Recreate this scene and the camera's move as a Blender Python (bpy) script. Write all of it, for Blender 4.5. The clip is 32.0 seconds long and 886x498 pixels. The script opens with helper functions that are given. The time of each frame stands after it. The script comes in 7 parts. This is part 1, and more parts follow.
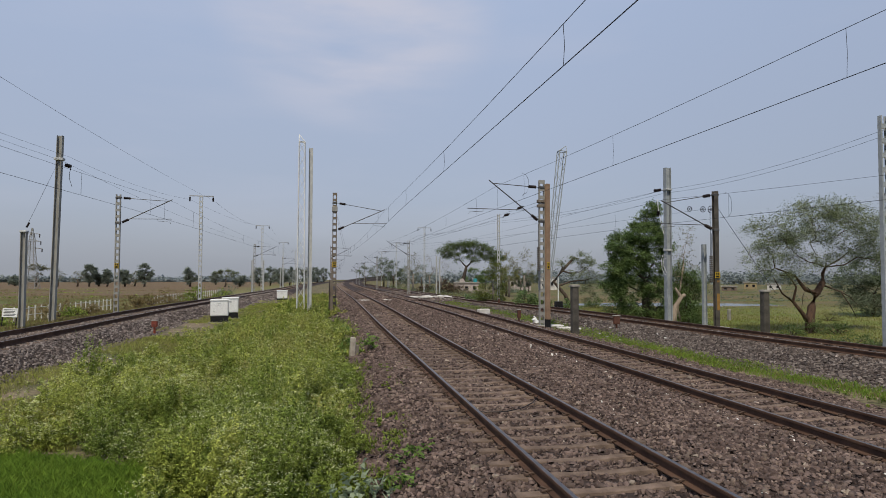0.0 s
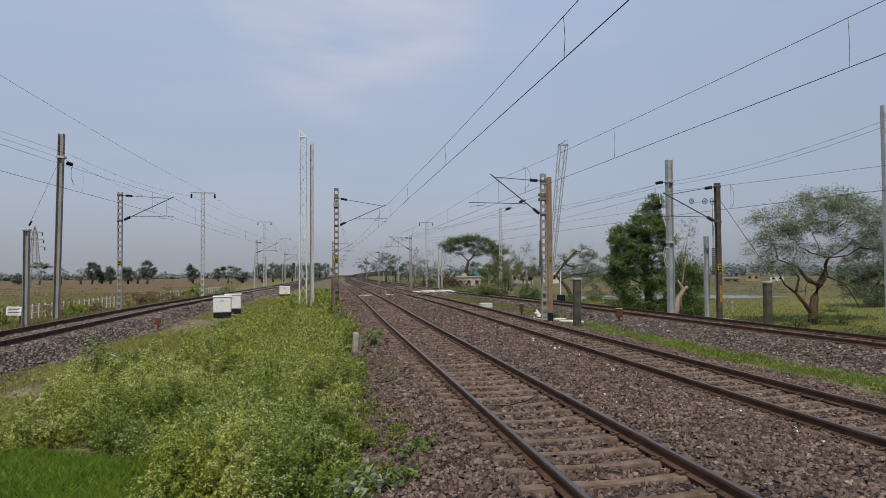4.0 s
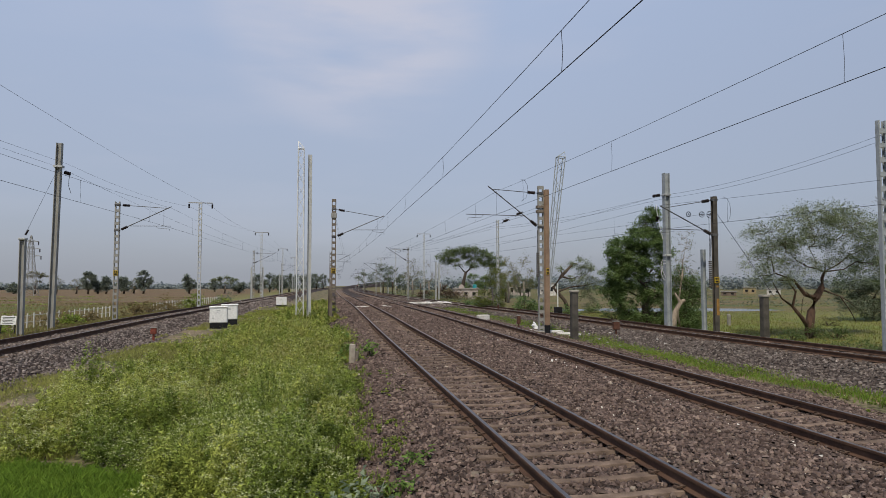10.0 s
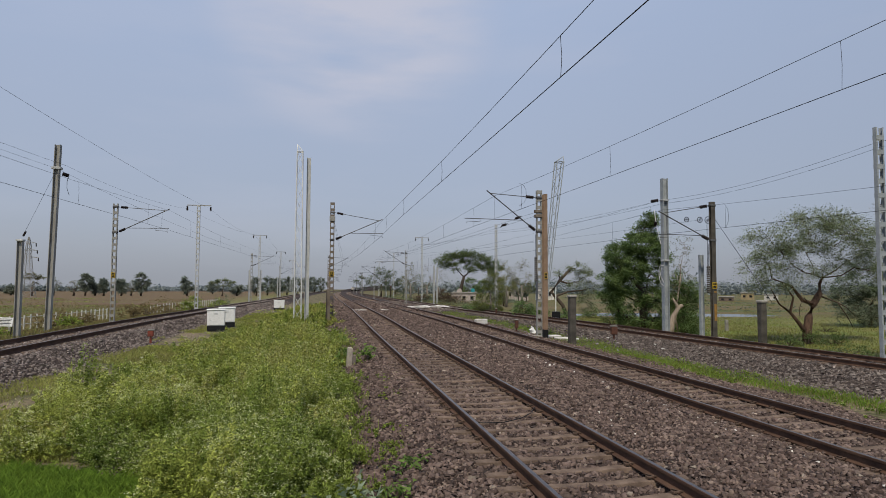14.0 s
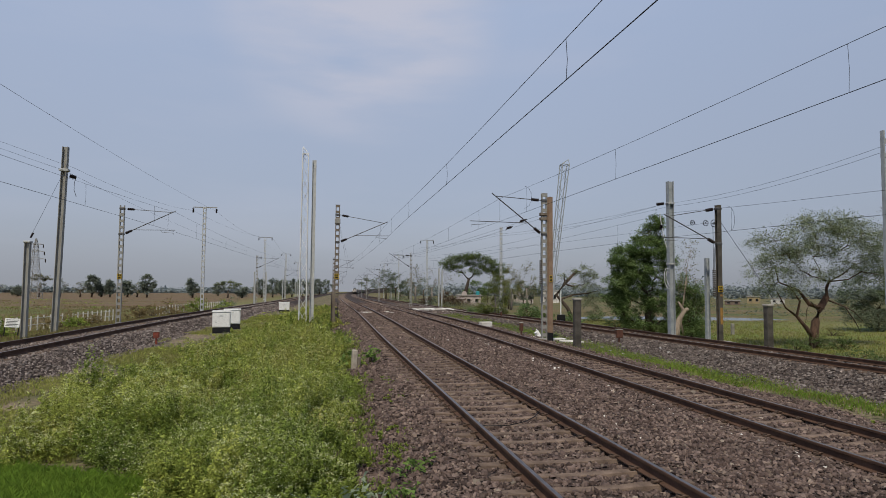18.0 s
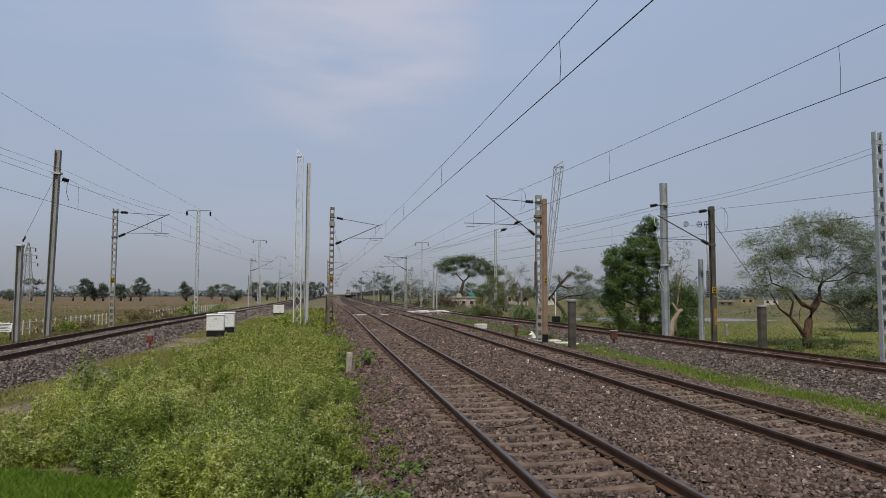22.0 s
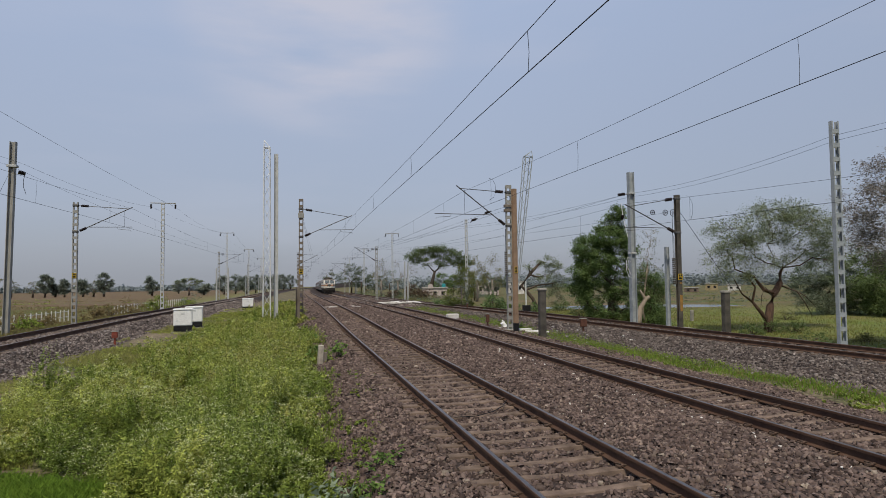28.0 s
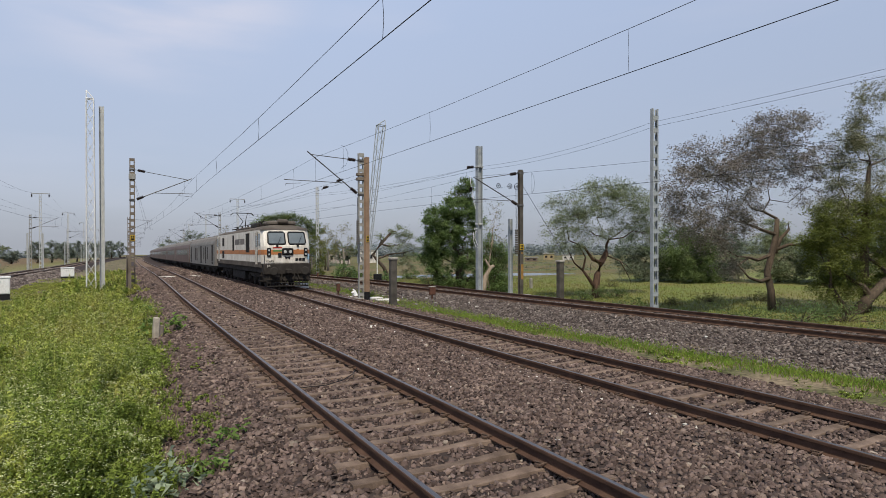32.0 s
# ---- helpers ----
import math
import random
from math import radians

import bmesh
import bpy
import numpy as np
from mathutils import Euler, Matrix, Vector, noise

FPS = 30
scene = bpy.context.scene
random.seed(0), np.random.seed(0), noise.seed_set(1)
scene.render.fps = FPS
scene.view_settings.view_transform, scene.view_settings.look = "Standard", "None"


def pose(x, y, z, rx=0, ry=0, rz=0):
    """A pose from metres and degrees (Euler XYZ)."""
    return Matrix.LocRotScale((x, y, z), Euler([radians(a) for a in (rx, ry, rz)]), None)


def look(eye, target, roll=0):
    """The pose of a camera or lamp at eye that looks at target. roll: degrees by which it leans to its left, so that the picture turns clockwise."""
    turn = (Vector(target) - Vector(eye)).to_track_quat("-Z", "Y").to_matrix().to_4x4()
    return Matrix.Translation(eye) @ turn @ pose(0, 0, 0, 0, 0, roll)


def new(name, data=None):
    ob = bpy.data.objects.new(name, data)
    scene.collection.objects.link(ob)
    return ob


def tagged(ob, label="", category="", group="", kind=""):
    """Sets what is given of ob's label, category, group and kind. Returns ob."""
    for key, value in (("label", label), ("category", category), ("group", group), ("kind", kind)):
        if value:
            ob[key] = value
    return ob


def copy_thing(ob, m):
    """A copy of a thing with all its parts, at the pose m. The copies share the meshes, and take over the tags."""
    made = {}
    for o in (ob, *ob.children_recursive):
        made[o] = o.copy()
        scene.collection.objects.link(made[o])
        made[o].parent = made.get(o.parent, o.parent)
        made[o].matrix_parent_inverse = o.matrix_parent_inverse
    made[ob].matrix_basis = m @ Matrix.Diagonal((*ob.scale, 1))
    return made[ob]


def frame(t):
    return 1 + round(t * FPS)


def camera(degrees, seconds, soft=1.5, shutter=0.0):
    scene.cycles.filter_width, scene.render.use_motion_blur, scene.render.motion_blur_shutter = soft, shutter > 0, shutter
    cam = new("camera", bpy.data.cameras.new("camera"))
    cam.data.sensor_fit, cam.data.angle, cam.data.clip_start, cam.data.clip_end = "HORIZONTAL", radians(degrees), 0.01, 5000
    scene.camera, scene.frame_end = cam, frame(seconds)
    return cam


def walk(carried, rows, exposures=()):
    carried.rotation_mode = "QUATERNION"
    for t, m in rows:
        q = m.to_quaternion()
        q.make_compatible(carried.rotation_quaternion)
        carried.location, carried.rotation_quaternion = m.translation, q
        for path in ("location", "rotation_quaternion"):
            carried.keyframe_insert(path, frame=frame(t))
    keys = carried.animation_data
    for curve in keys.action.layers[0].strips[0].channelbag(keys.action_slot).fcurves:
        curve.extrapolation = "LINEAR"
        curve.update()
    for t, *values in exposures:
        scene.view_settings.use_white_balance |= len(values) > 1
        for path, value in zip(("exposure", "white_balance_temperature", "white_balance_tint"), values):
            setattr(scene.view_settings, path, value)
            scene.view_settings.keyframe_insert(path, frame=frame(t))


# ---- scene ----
EYE_Z = 2.44  # above the rail tops of the nearest track
cam = camera(72.43, 32.0, soft=0.6)
walk(cam, [(t, pose(0, 0, EYE_Z, a, b, c)) for t, a, b, c in (
    (0.0, 92.11, -0.15, -11.44), (0.5, 91.99, -0.39, -11.66), (1.0, 91.79, -0.09, -11.43), (1.5, 91.96, -0.07, -11.27),
    (2.0, 91.98, -0.16, -11.26), (2.5, 92.06, -0.18, -11.11), (3.0, 91.83, 0.31, -11.27), (3.5, 91.58, 0.38, -11.24),
    (5.5, 91.65, 0.33, -11.19), (6.0, 91.63, 0.41, -10.93), (6.5, 91.76, 0.35, -11.18), (7.0, 92.03, 0.32, -10.98),
    (7.5, 92.05, 0.08, -11.04), (8.0, 92.21, 0.04, -11.14), (8.5, 92.4, -0.0, -11.42), (9.0, 92.42, 0.2, -11.17),
    (9.5, 92.66, 0.09, -11.34), (10.0, 92.68, 0.05, -11.5), (10.5, 92.79, 0.1, -11.68), (11.0, 92.7, -0.02, -11.83),
    (11.5, 92.51, 0.09, -11.78), (12.0, 92.31, 0.09, -11.71), (12.5, 92.54, 0.06, -11.52), (13.0, 92.7, 0.14, -11.71),
    (13.5, 92.71, -0.08, -11.72), (14.0, 93.05, -0.27, -11.68), (14.5, 93.02, -0.28, -11.6), (16.5, 93.2, -0.17, -11.44),
    (17.0, 93.46, -0.42, -11.19), (17.5, 93.17, -0.54, -11.53), (18.0, 93.29, -0.46, -11.22), (18.5, 93.43, -0.54, -11.3),
    (19.0, 93.45, -0.43, -11.27), (19.5, 93.48, -0.49, -11.43), (20.0, 93.54, -0.72, -11.4), (20.5, 93.55, -0.73, -11.56),
    (21.0, 93.44, -0.49, -11.53), (21.5, 93.43, -0.37, -11.51), (22.0, 93.5, -0.21, -11.71), (22.5, 93.41, -0.16, -11.62),
    (23.0, 93.45, -0.19, -12.09), (23.5, 93.12, -0.26, -12.78), (24.0, 92.48, 0.08, -12.87), (24.5, 92.7, 0.27, -13.12),
    (25.0, 92.94, 0.36, -13.65), (25.5, 92.72, 0.39, -13.3), (27.5, 92.6, 0.43, -14.18), (28.0, 92.6, 0.62, -14.44),
    (28.5, 92.03, 0.57, -14.54), (29.0, 92.01, 0.5, -15.45), (29.5, 92.05, 0.57, -16.69), (30.0, 91.92, 0.32, -18.37),
    (30.5, 91.17, 0.29, -21.0), (31.0, 90.86, 0.11, -25.82), (31.5, 89.92, 0.16, -28.0), (32.0, 89.58, 0.13, -28.42),
)], exposures=((0, 0.0), (7, 0.03), (12, -0.01), (19, -0.08), (25, -0.07), (28, -0.03), (30, 0.0), (31, 0.14), (32, 0.26)))

# ---- light: hazy bright day, sun high behind the camera ----
world = bpy.data.worlds.new("sky")
scene.world = world
world.use_nodes = True
wn, wl = world.node_tree.nodes, world.node_tree.links
wn.clear()
w_out, w_bg = wn.new("ShaderNodeOutputWorld"), wn.new("ShaderNodeBackground")
w_sky = wn.new("ShaderNodeTexSky")
w_sky.sky_type, w_sky.sun_disc = "NISHITA", False
w_sky.sun_elevation, w_sky.sun_rotation = radians(58), radians(205)
w_sky.air_density, w_sky.dust_density, w_sky.ozone_density = 1.0, 2.5, 2.0
w_co = wn.new("ShaderNodeTexCoord")
w_sep = wn.new("ShaderNodeSeparateXYZ")
w_ramp = wn.new("ShaderNodeValToRGB")      # haze thins with height
w_ramp.color_ramp.elements[0].position, w_ramp.color_ramp.elements[0].color = 0.0, (2.86, 3.05, 3.48, 1)
w_ramp.color_ramp.elements[1].position, w_ramp.color_ramp.elements[1].color = 1.0, (1.20, 1.75, 3.00, 1)
w_mid = w_ramp.color_ramp.elements.new(0.12)
w_mid.color = (3.18, 3.60, 4.52, 1)
w_up = w_ramp.color_ramp.elements.new(0.42)
w_up.color = (3.40, 4.10, 5.60, 1)
w_high = w_ramp.color_ramp.elements.new(0.62)
w_high.color = (2.10, 2.75, 4.20, 1)
w_noise = wn.new("ShaderNodeTexNoise")
w_map = wn.new("ShaderNodeMapping")
w_map.inputs["Scale"].default_value = (1.6, 1.0, 7.0)
w_noise.inputs["Scale"].default_value, w_noise.inputs["Detail"].default_value = 1.6, 6
w_cl = wn.new("ShaderNodeMapRange")
w_cl.inputs[1].default_value, w_cl.inputs[2].default_value = 0.52, 0.75
w_cl.inputs[3].default_value, w_cl.inputs[4].default_value = 0.0, 0.16
# one pale bank of cloud high ahead
w_dot, w_near, w_mul, w_add = wn.new("ShaderNodeVectorMath"), wn.new("ShaderNodeMapRange"), wn.new("ShaderNodeMath"), wn.new("ShaderNodeMath")
w_dot.operation, w_dot.inputs[1].default_value = "DOT_PRODUCT", (0.05, 0.905, 0.42)
w_near.inputs[1].default_value, w_near.inputs[2].default_value = 0.970, 0.997
w_near.interpolation_type = "SMOOTHSTEP"
w_soft = wn.new("ShaderNodeMapRange")
w_soft.inputs[1].default_value, w_soft.inputs[2].default_value = 0.40, 0.62
w_soft.inputs[3].default_value, w_soft.inputs[4].default_value = 0.0, 0.75
w_mul.operation, w_add.operation = "MULTIPLY", "ADD"
w_mix1, w_mix2 = wn.new("ShaderNodeMixRGB"), wn.new("ShaderNodeMixRGB")
w_mix1.inputs[0].default_value = 0.85
w_mix2.inputs[2].default_value = (4.45, 4.55, 5.35, 1)
wl.new(w_co.outputs["Generated"], w_sep.inputs[0])
wl.new(w_sep.outputs["Z"], w_ramp.inputs[0])
wl.new(w_co.outputs["Generated"], w_map.inputs[0])
wl.new(w_map.outputs[0], w_noise.inputs[0])
wl.new(w_noise.outputs[0], w_cl.inputs[0])
wl.new(w_sky.outputs[0], w_mix1.inputs[1])
wl.new(w_ramp.outputs[0], w_mix1.inputs[2])
wl.new(w_mix1.outputs[0], w_mix2.inputs[1])
wl.new(w_co.outputs["Generated"], w_dot.inputs[0])
wl.new(w_dot.outputs["Value"], w_near.inputs[0])
wl.new(w_noise.outputs[0], w_soft.inputs[0])
wl.new(w_near.outputs[0], w_mul.inputs[0])
wl.new(w_soft.outputs[0], w_mul.inputs[1])
wl.new(w_mul.outputs[0], w_add.inputs[0])
wl.new(w_cl.outputs[0], w_add.inputs[1])
wl.new(w_add.outputs[0], w_mix2.inputs[0])
wl.new(w_mix2.outputs[0], w_bg.inputs[0])
w_east = wn.new("ShaderNodeMapRange")      # the sky pales less towards the east
w_east.inputs[1].default_value, w_east.inputs[2].default_value = 0.30, 0.90
w_east.inputs[3].default_value, w_east.inputs[4].default_value = 0.125, 0.112
wl.new(w_sep.outputs["X"], w_east.inputs[0])
wl.new(w_east.outputs[0], w_bg.inputs[1])
wl.new(w_bg.outputs[0], w_out.inputs[0])

sun = new("sun", bpy.data.lights.new("sun", "SUN"))
sun.data.energy, sun.data.angle, sun.data.color = 3.35, radians(2), (1.0, 0.91, 0.75)
sun.matrix_basis = look((0, 0, 68), (18, 38.5, 0))


# ---- materials ----
def mat(name, c1, c2=None, scale=6.0, rough=0.85, metal=0.0, bump=0.25, fine=40.0, rand=0.0, island=0.0, spec=0.12, c3=None, stretch=None):
    """Two-scale surface: large stains between c1 and c2, fine grain, relief."""
    m = bpy.data.materials.new(name)
    m.use_nodes = True
    n, l = m.node_tree.nodes, m.node_tree.links
    b = n["Principled BSDF"]
    b.inputs["Roughness"].default_value, b.inputs["Metallic"].default_value = rough, metal
    b.inputs["Specular IOR Level"].default_value = spec
    c2 = c2 or tuple(v * 0.75 for v in c1)
    co = n.new("ShaderNodeTexCoord")
    src = co.outputs["Object"]
    if stretch:
        mp = n.new("ShaderNodeMapping")
        mp.inputs["Scale"].default_value = stretch
        l.new(src, mp.inputs[0])
        src = mp.outputs[0]
    big, small = n.new("ShaderNodeTexNoise"), n.new("ShaderNodeTexNoise")
    big.inputs["Scale"].default_value, big.inputs["Detail"].default_value = scale, 4
    small.inputs["Scale"].default_value, small.inputs["Detail"].default_value = fine, 3
    l.new(src, big.inputs[0])
    l.new(src, small.inputs[0])
    ramp = n.new("ShaderNodeValToRGB")
    ramp.color_ramp.elements[0].position, ramp.color_ramp.elements[0].color = 0.32, (*c2, 1)
    ramp.color_ramp.elements[1].position, ramp.color_ramp.elements[1].color = 0.68, (*c1, 1)
    if c3:
        ramp.color_ramp.elements.new(0.5).color = (*c3, 1)
    l.new(big.outputs[0], ramp.inputs[0])
    gr = n.new("ShaderNodeMapRange")
    gr.inputs[3].default_value, gr.inputs[4].default_value = 0.65, 1.35
    l.new(small.outputs[0], gr.inputs[0])
    mul = n.new("ShaderNodeMixRGB")
    mul.blend_type = "MULTIPLY"
    mul.inputs[0].default_value = 1.0
    l.new(ramp.outputs[0], mul.inputs[1])
    l.new(gr.outputs[0], mul.inputs[2])
    col = mul.outputs[0]
    for amount, node, sock in ((rand, "ShaderNodeObjectInfo", "Random"), (island, "ShaderNodeNewGeometry", "Random Per Island")):
        if amount:
            r = n.new(node)
            mr = n.new("ShaderNodeMapRange")
            mr.inputs[3].default_value, mr.inputs[4].default_value = 1 - amount, 1 + amount
            l.new(r.outputs[sock], mr.inputs[0])
            mm = n.new("ShaderNodeMixRGB")
            mm.blend_type = "MULTIPLY"
            mm.inputs[0].default_value = 1.0
            l.new(col, mm.inputs[1])
            l.new(mr.outputs[0], mm.inputs[2])
            col = mm.outputs[0]
    l.new(col, b.inputs["Base Color"])
    if bump:
        bp = n.new("ShaderNodeBump")
        bp.inputs["Strength"].default_value, bp.inputs["Distance"].default_value = bump, 0.02
        l.new(small.outputs[0], bp.inputs["Height"])
        l.new(bp.outputs[0], b.inputs["Normal"])
    return m


def leaf_mat(name, c1, c2, island=0.35):
    """Leaves: two greens by leaf, some light let through."""
    m = mat(name, c1, c2, scale=0.8, rough=0.6, bump=0, fine=9, island=island, spec=0.12)
    n, l = m.node_tree.nodes, m.node_tree.links
    b, out = n["Principled BSDF"], n["Material Output"]
    tr, mx = n.new("ShaderNodeBsdfTranslucent"), n.new("ShaderNodeMixShader")
    mx.inputs[0].default_value = 0.42
    l.new(b.inputs["Base Color"].links[0].from_socket, tr.inputs[0])
    l.new(b.outputs[0], mx.inputs[1])
    l.new(tr.outputs[0], mx.inputs[2])
    l.new(mx.outputs[0], out.inputs["Surface"])
    return m


M_FIELD = mat("field_grass", (0.125, 0.168, 0.042), (0.205, 0.165, 0.078), scale=0.14, fine=2.5, bump=0.6, c3=(0.155, 0.165, 0.054))


def two_fields(m):
    """The west fields are drier and browner than the east ones: blend by the place across the line."""
    n, l = m.node_tree.nodes, m.node_tree.links
    b = n["Principled BSDF"]
    col = b.inputs["Base Color"].links[0].from_socket
    co, sep, mr = n.new("ShaderNodeTexCoord"), n.new("ShaderNodeSeparateXYZ"), n.new("ShaderNodeMapRange")
    mr.inputs[1].default_value, mr.inputs[2].default_value = -15.0, -30.0
    ns, rp, mx = n.new("ShaderNodeTexNoise"), n.new("ShaderNodeValToRGB"), n.new("ShaderNodeMixRGB")
    mp = n.new("ShaderNodeMapping")
    mp.inputs["Scale"].default_value = (0.16, 1.3, 1.0)
    ns.inputs["Scale"].default_value, ns.inputs["Detail"].default_value = 0.045, 5
    for p, c in ((0.0, (0.085, 0.12, 0.026)), (0.42, (0.115, 0.128, 0.04)), (0.48, (0.165, 0.128, 0.066)), (0.53, (0.125, 0.085, 0.05)), (0.58, (0.165, 0.13, 0.072)), (0.63, (0.115, 0.125, 0.042))):
        e = rp.color_ramp.elements.new(p)
        e.color = (*c, 1)
    rp.color_ramp.elements.remove(rp.color_ramp.elements[-1])
    l.new(co.outputs["Object"], sep.inputs[0])
    l.new(sep.outputs["X"], mr.inputs[0])
    l.new(co.outputs["Object"], mp.inputs[0])
    l.new(mp.outputs[0], ns.inputs[0])
    l.new(ns.outputs[0], rp.inputs[0])
    l.new(mr.outputs[0], mx.inputs[0])
    l.new(col, mx.inputs[1])
    # it turns from olive near the line to reddish brown further out
    yb, mxb = n.new("ShaderNodeMapRange"), n.new("ShaderNodeMixRGB")
    yb.inputs[1].default_value, yb.inputs[2].default_value, yb.inputs[4].default_value = 92.0, 130.0, 0.62
    mxb.inputs[2].default_value = (0.150, 0.092, 0.062, 1)
    l.new(sep.outputs["Y"], yb.inputs[0])
    l.new(yb.outputs[0], mxb.inputs[0])
    l.new(rp.outputs[0], mxb.inputs[1])
    l.new(mxb.outputs[0], mx.inputs[2])
    # the further east fields lie in olive and brown strips
    ye, xe, em, sn, sr, sm, mxe = n.new("ShaderNodeMapRange"), n.new("ShaderNodeMapRange"), n.new("ShaderNodeMath"), n.new("ShaderNodeTexNoise"), n.new("ShaderNodeValToRGB"), n.new("ShaderNodeMapping"), n.new("ShaderNodeMixRGB")
    ye.inputs[1].default_value, ye.inputs[2].default_value = 52.0, 64.0
    xe.inputs[1].default_value, xe.inputs[2].default_value = 18.0, 24.0
    em.operation = "MULTIPLY"
    sm.inputs["Scale"].default_value, sm.inputs["Rotation"].default_value = (0.012, 0.075, 1.0), (0, 0, 0.12)
    sn.inputs["Scale"].default_value, sn.inputs["Detail"].default_value = 1.0, 3
    for p, c in ((0.0, (0.10, 0.105, 0.035)), (0.42, (0.115, 0.105, 0.042)), (0.47, (0.15, 0.112, 0.062)), (0.54, (0.135, 0.118, 0.055)), (0.58, (0.085, 0.11, 0.032)), (0.66, (0.14, 0.115, 0.058))):
        sr.color_ramp.elements.new(p).color = (*c, 1)
    sr.color_ramp.elements.remove(sr.color_ramp.elements[-1])
    l.new(sep.outputs["Y"], ye.inputs[0])
    l.new(sep.outputs["X"], xe.inputs[0])
    l.new(ye.outputs[0], em.inputs[0])
    l.new(xe.outputs[0], em.inputs[1])
    l.new(co.outputs["Object"], sm.inputs[0])
    l.new(sm.outputs[0], sn.inputs[0])
    l.new(sn.outputs[0], sr.inputs[0])
    l.new(em.outputs[0], mxe.inputs[0])
    l.new(mx.outputs[0], mxe.inputs[1])
    l.new(sr.outputs[0], mxe.inputs[2])
    mx = mxe
    # bare soil of the railway land between the fields
    ab, mr2, so, rp2, mx2 = n.new("ShaderNodeMath"), n.new("ShaderNodeMapRange"), n.new("ShaderNodeTexNoise"), n.new("ShaderNodeValToRGB"), n.new("ShaderNodeMixRGB")
    off = n.new("ShaderNodeMath")
    off.operation, off.inputs[1].default_value = "SUBTRACT", 2.0
    ab.operation = "ABSOLUTE"
    mr2.inputs[1].default_value, mr2.inputs[2].default_value = 19.0, 15.0
    so.inputs["Scale"].default_value, so.inputs["Detail"].default_value = 0.7, 5
    rp2.color_ramp.elements[0].position, rp2.color_ramp.elements[0].color = 0.42, (0.092, 0.09, 0.042, 1)
    rp2.color_ramp.elements[1].position, rp2.color_ramp.elements[1].color = 0.62, (0.20, 0.158, 0.105, 1)
    l.new(sep.outputs["X"], off.inputs[0])
    l.new(off.outputs[0], ab.inputs[0])
    l.new(ab.outputs[0], mr2.inputs[0])
    l.new(co.outputs["Object"], so.inputs[0])
    l.new(so.outputs[0], rp2.inputs[0])
    l.new(mr2.outputs[0], mx2.inputs[0])
    l.new(mx.outputs[0], mx2.inputs[1])
    l.new(rp2.outputs[0], mx2.inputs[2])
    fine_n, fine_r, mx3 = n.new("ShaderNodeTexNoise"), n.new("ShaderNodeMapRange"), n.new("ShaderNodeMixRGB")
    fine_n.inputs["Scale"].default_value, fine_n.inputs["Detail"].default_value = 9.0, 8
    fine_r.inputs[1].default_value, fine_r.inputs[2].default_value = 0.3, 0.7
    fine_r.inputs[3].default_value, fine_r.inputs[4].default_value = 0.45, 1.5
    mx3.blend_type, mx3.inputs[0].default_value = "MULTIPLY", 1.0
    l.new(co.outputs["Object"], fine_n.inputs[0])
    l.new(fine_n.outputs[0], fine_r.inputs[0])
    l.new(mx2.outputs[0], mx3.inputs[1])
    l.new(fine_r.outputs[0], mx3.inputs[2])
    l.new(mx3.outputs[0], b.inputs["Base Color"])


two_fields(M_FIELD)
# bed coloured near black to put shade into the gaps between stones
M_BALLAST = mat("ballast_bed", (0.06, 0.045, 0.040), (0.034, 0.026, 0.023), scale=0.6, fine=22, bump=1.0)


def stone_mat(name, tints):
    """Crushed stone: each stone takes one of the tints, with grain and dust."""
    m = mat(name, (1, 1, 1), (.72, .72, .72), scale=2.0, fine=70, bump=0.35, island=0.42)
    n, l = m.node_tree.nodes, m.node_tree.links
    b = n["Principled BSDF"]
    col = b.inputs["Base Color"].links[0].from_socket
    g, noise_w, rp, mx = n.new("ShaderNodeNewGeometry"), n.new("ShaderNodeTexWhiteNoise"), n.new("ShaderNodeValToRGB"), n.new("ShaderNodeMixRGB")
    noise_w.noise_dimensions = "1D"
    rp.color_ramp.interpolation = "CONSTANT"
    for i, (p, c) in enumerate(tints):
        e = rp.color_ramp.elements[0] if i == 0 else rp.color_ramp.elements.new(p)
        e.position, e.color = p, (*c, 1)
    rp.color_ramp.elements.remove(rp.color_ramp.elements[-1])
    mx.blend_type, mx.inputs[0].default_value = "MULTIPLY", 1.0
    l.new(g.outputs["Random Per Island"], noise_w.inputs["W"])
    l.new(noise_w.outputs["Value"], rp.inputs[0])
    l.new(rp.outputs[0], mx.inputs[1])
    l.new(col, mx.inputs[2])
    l.new(mx.outputs[0], b.inputs["Base Color"])
    return m


M_STONE = stone_mat("ballast_stone", ((0.0, (.068, .048, .042)), (.16, (.112, .080, .070)), (.38, (.148, .107, .093)), (.66, (.178, .132, .113)), (.90, (.216, .164, .135)), (.985, (.30, .25, .205))))
M_STONE_GREY = stone_mat("grey_ballast_stone", ((0.0, (.078, .063, .057)), (.25, (.126, .103, .092)), (.5, (.156, .128, .114)), (.72, (.184, .157, .141)), (.93, (.245, .212, .19))))
M_STONE_WEST = stone_mat("pale_grey_ballast_stone", ((0.0, (.105, .084, .076)), (.25, (.165, .134, .122)), (.5, (.202, .168, .153)), (.72, (.24, .203, .185)), (.94, (.31, .27, .245))))
M_SLEEPER = mat("sleeper_concrete", (0.205, 0.150, 0.116), (0.110, 0.079, 0.061), scale=4, fine=60, bump=0.5, rand=0.22)
M_RAIL = mat("rail_rust", (0.118, 0.070, 0.049), (0.072, 0.043, 0.032), scale=3, rough=0.75, metal=0.2, fine=60, bump=0.2)
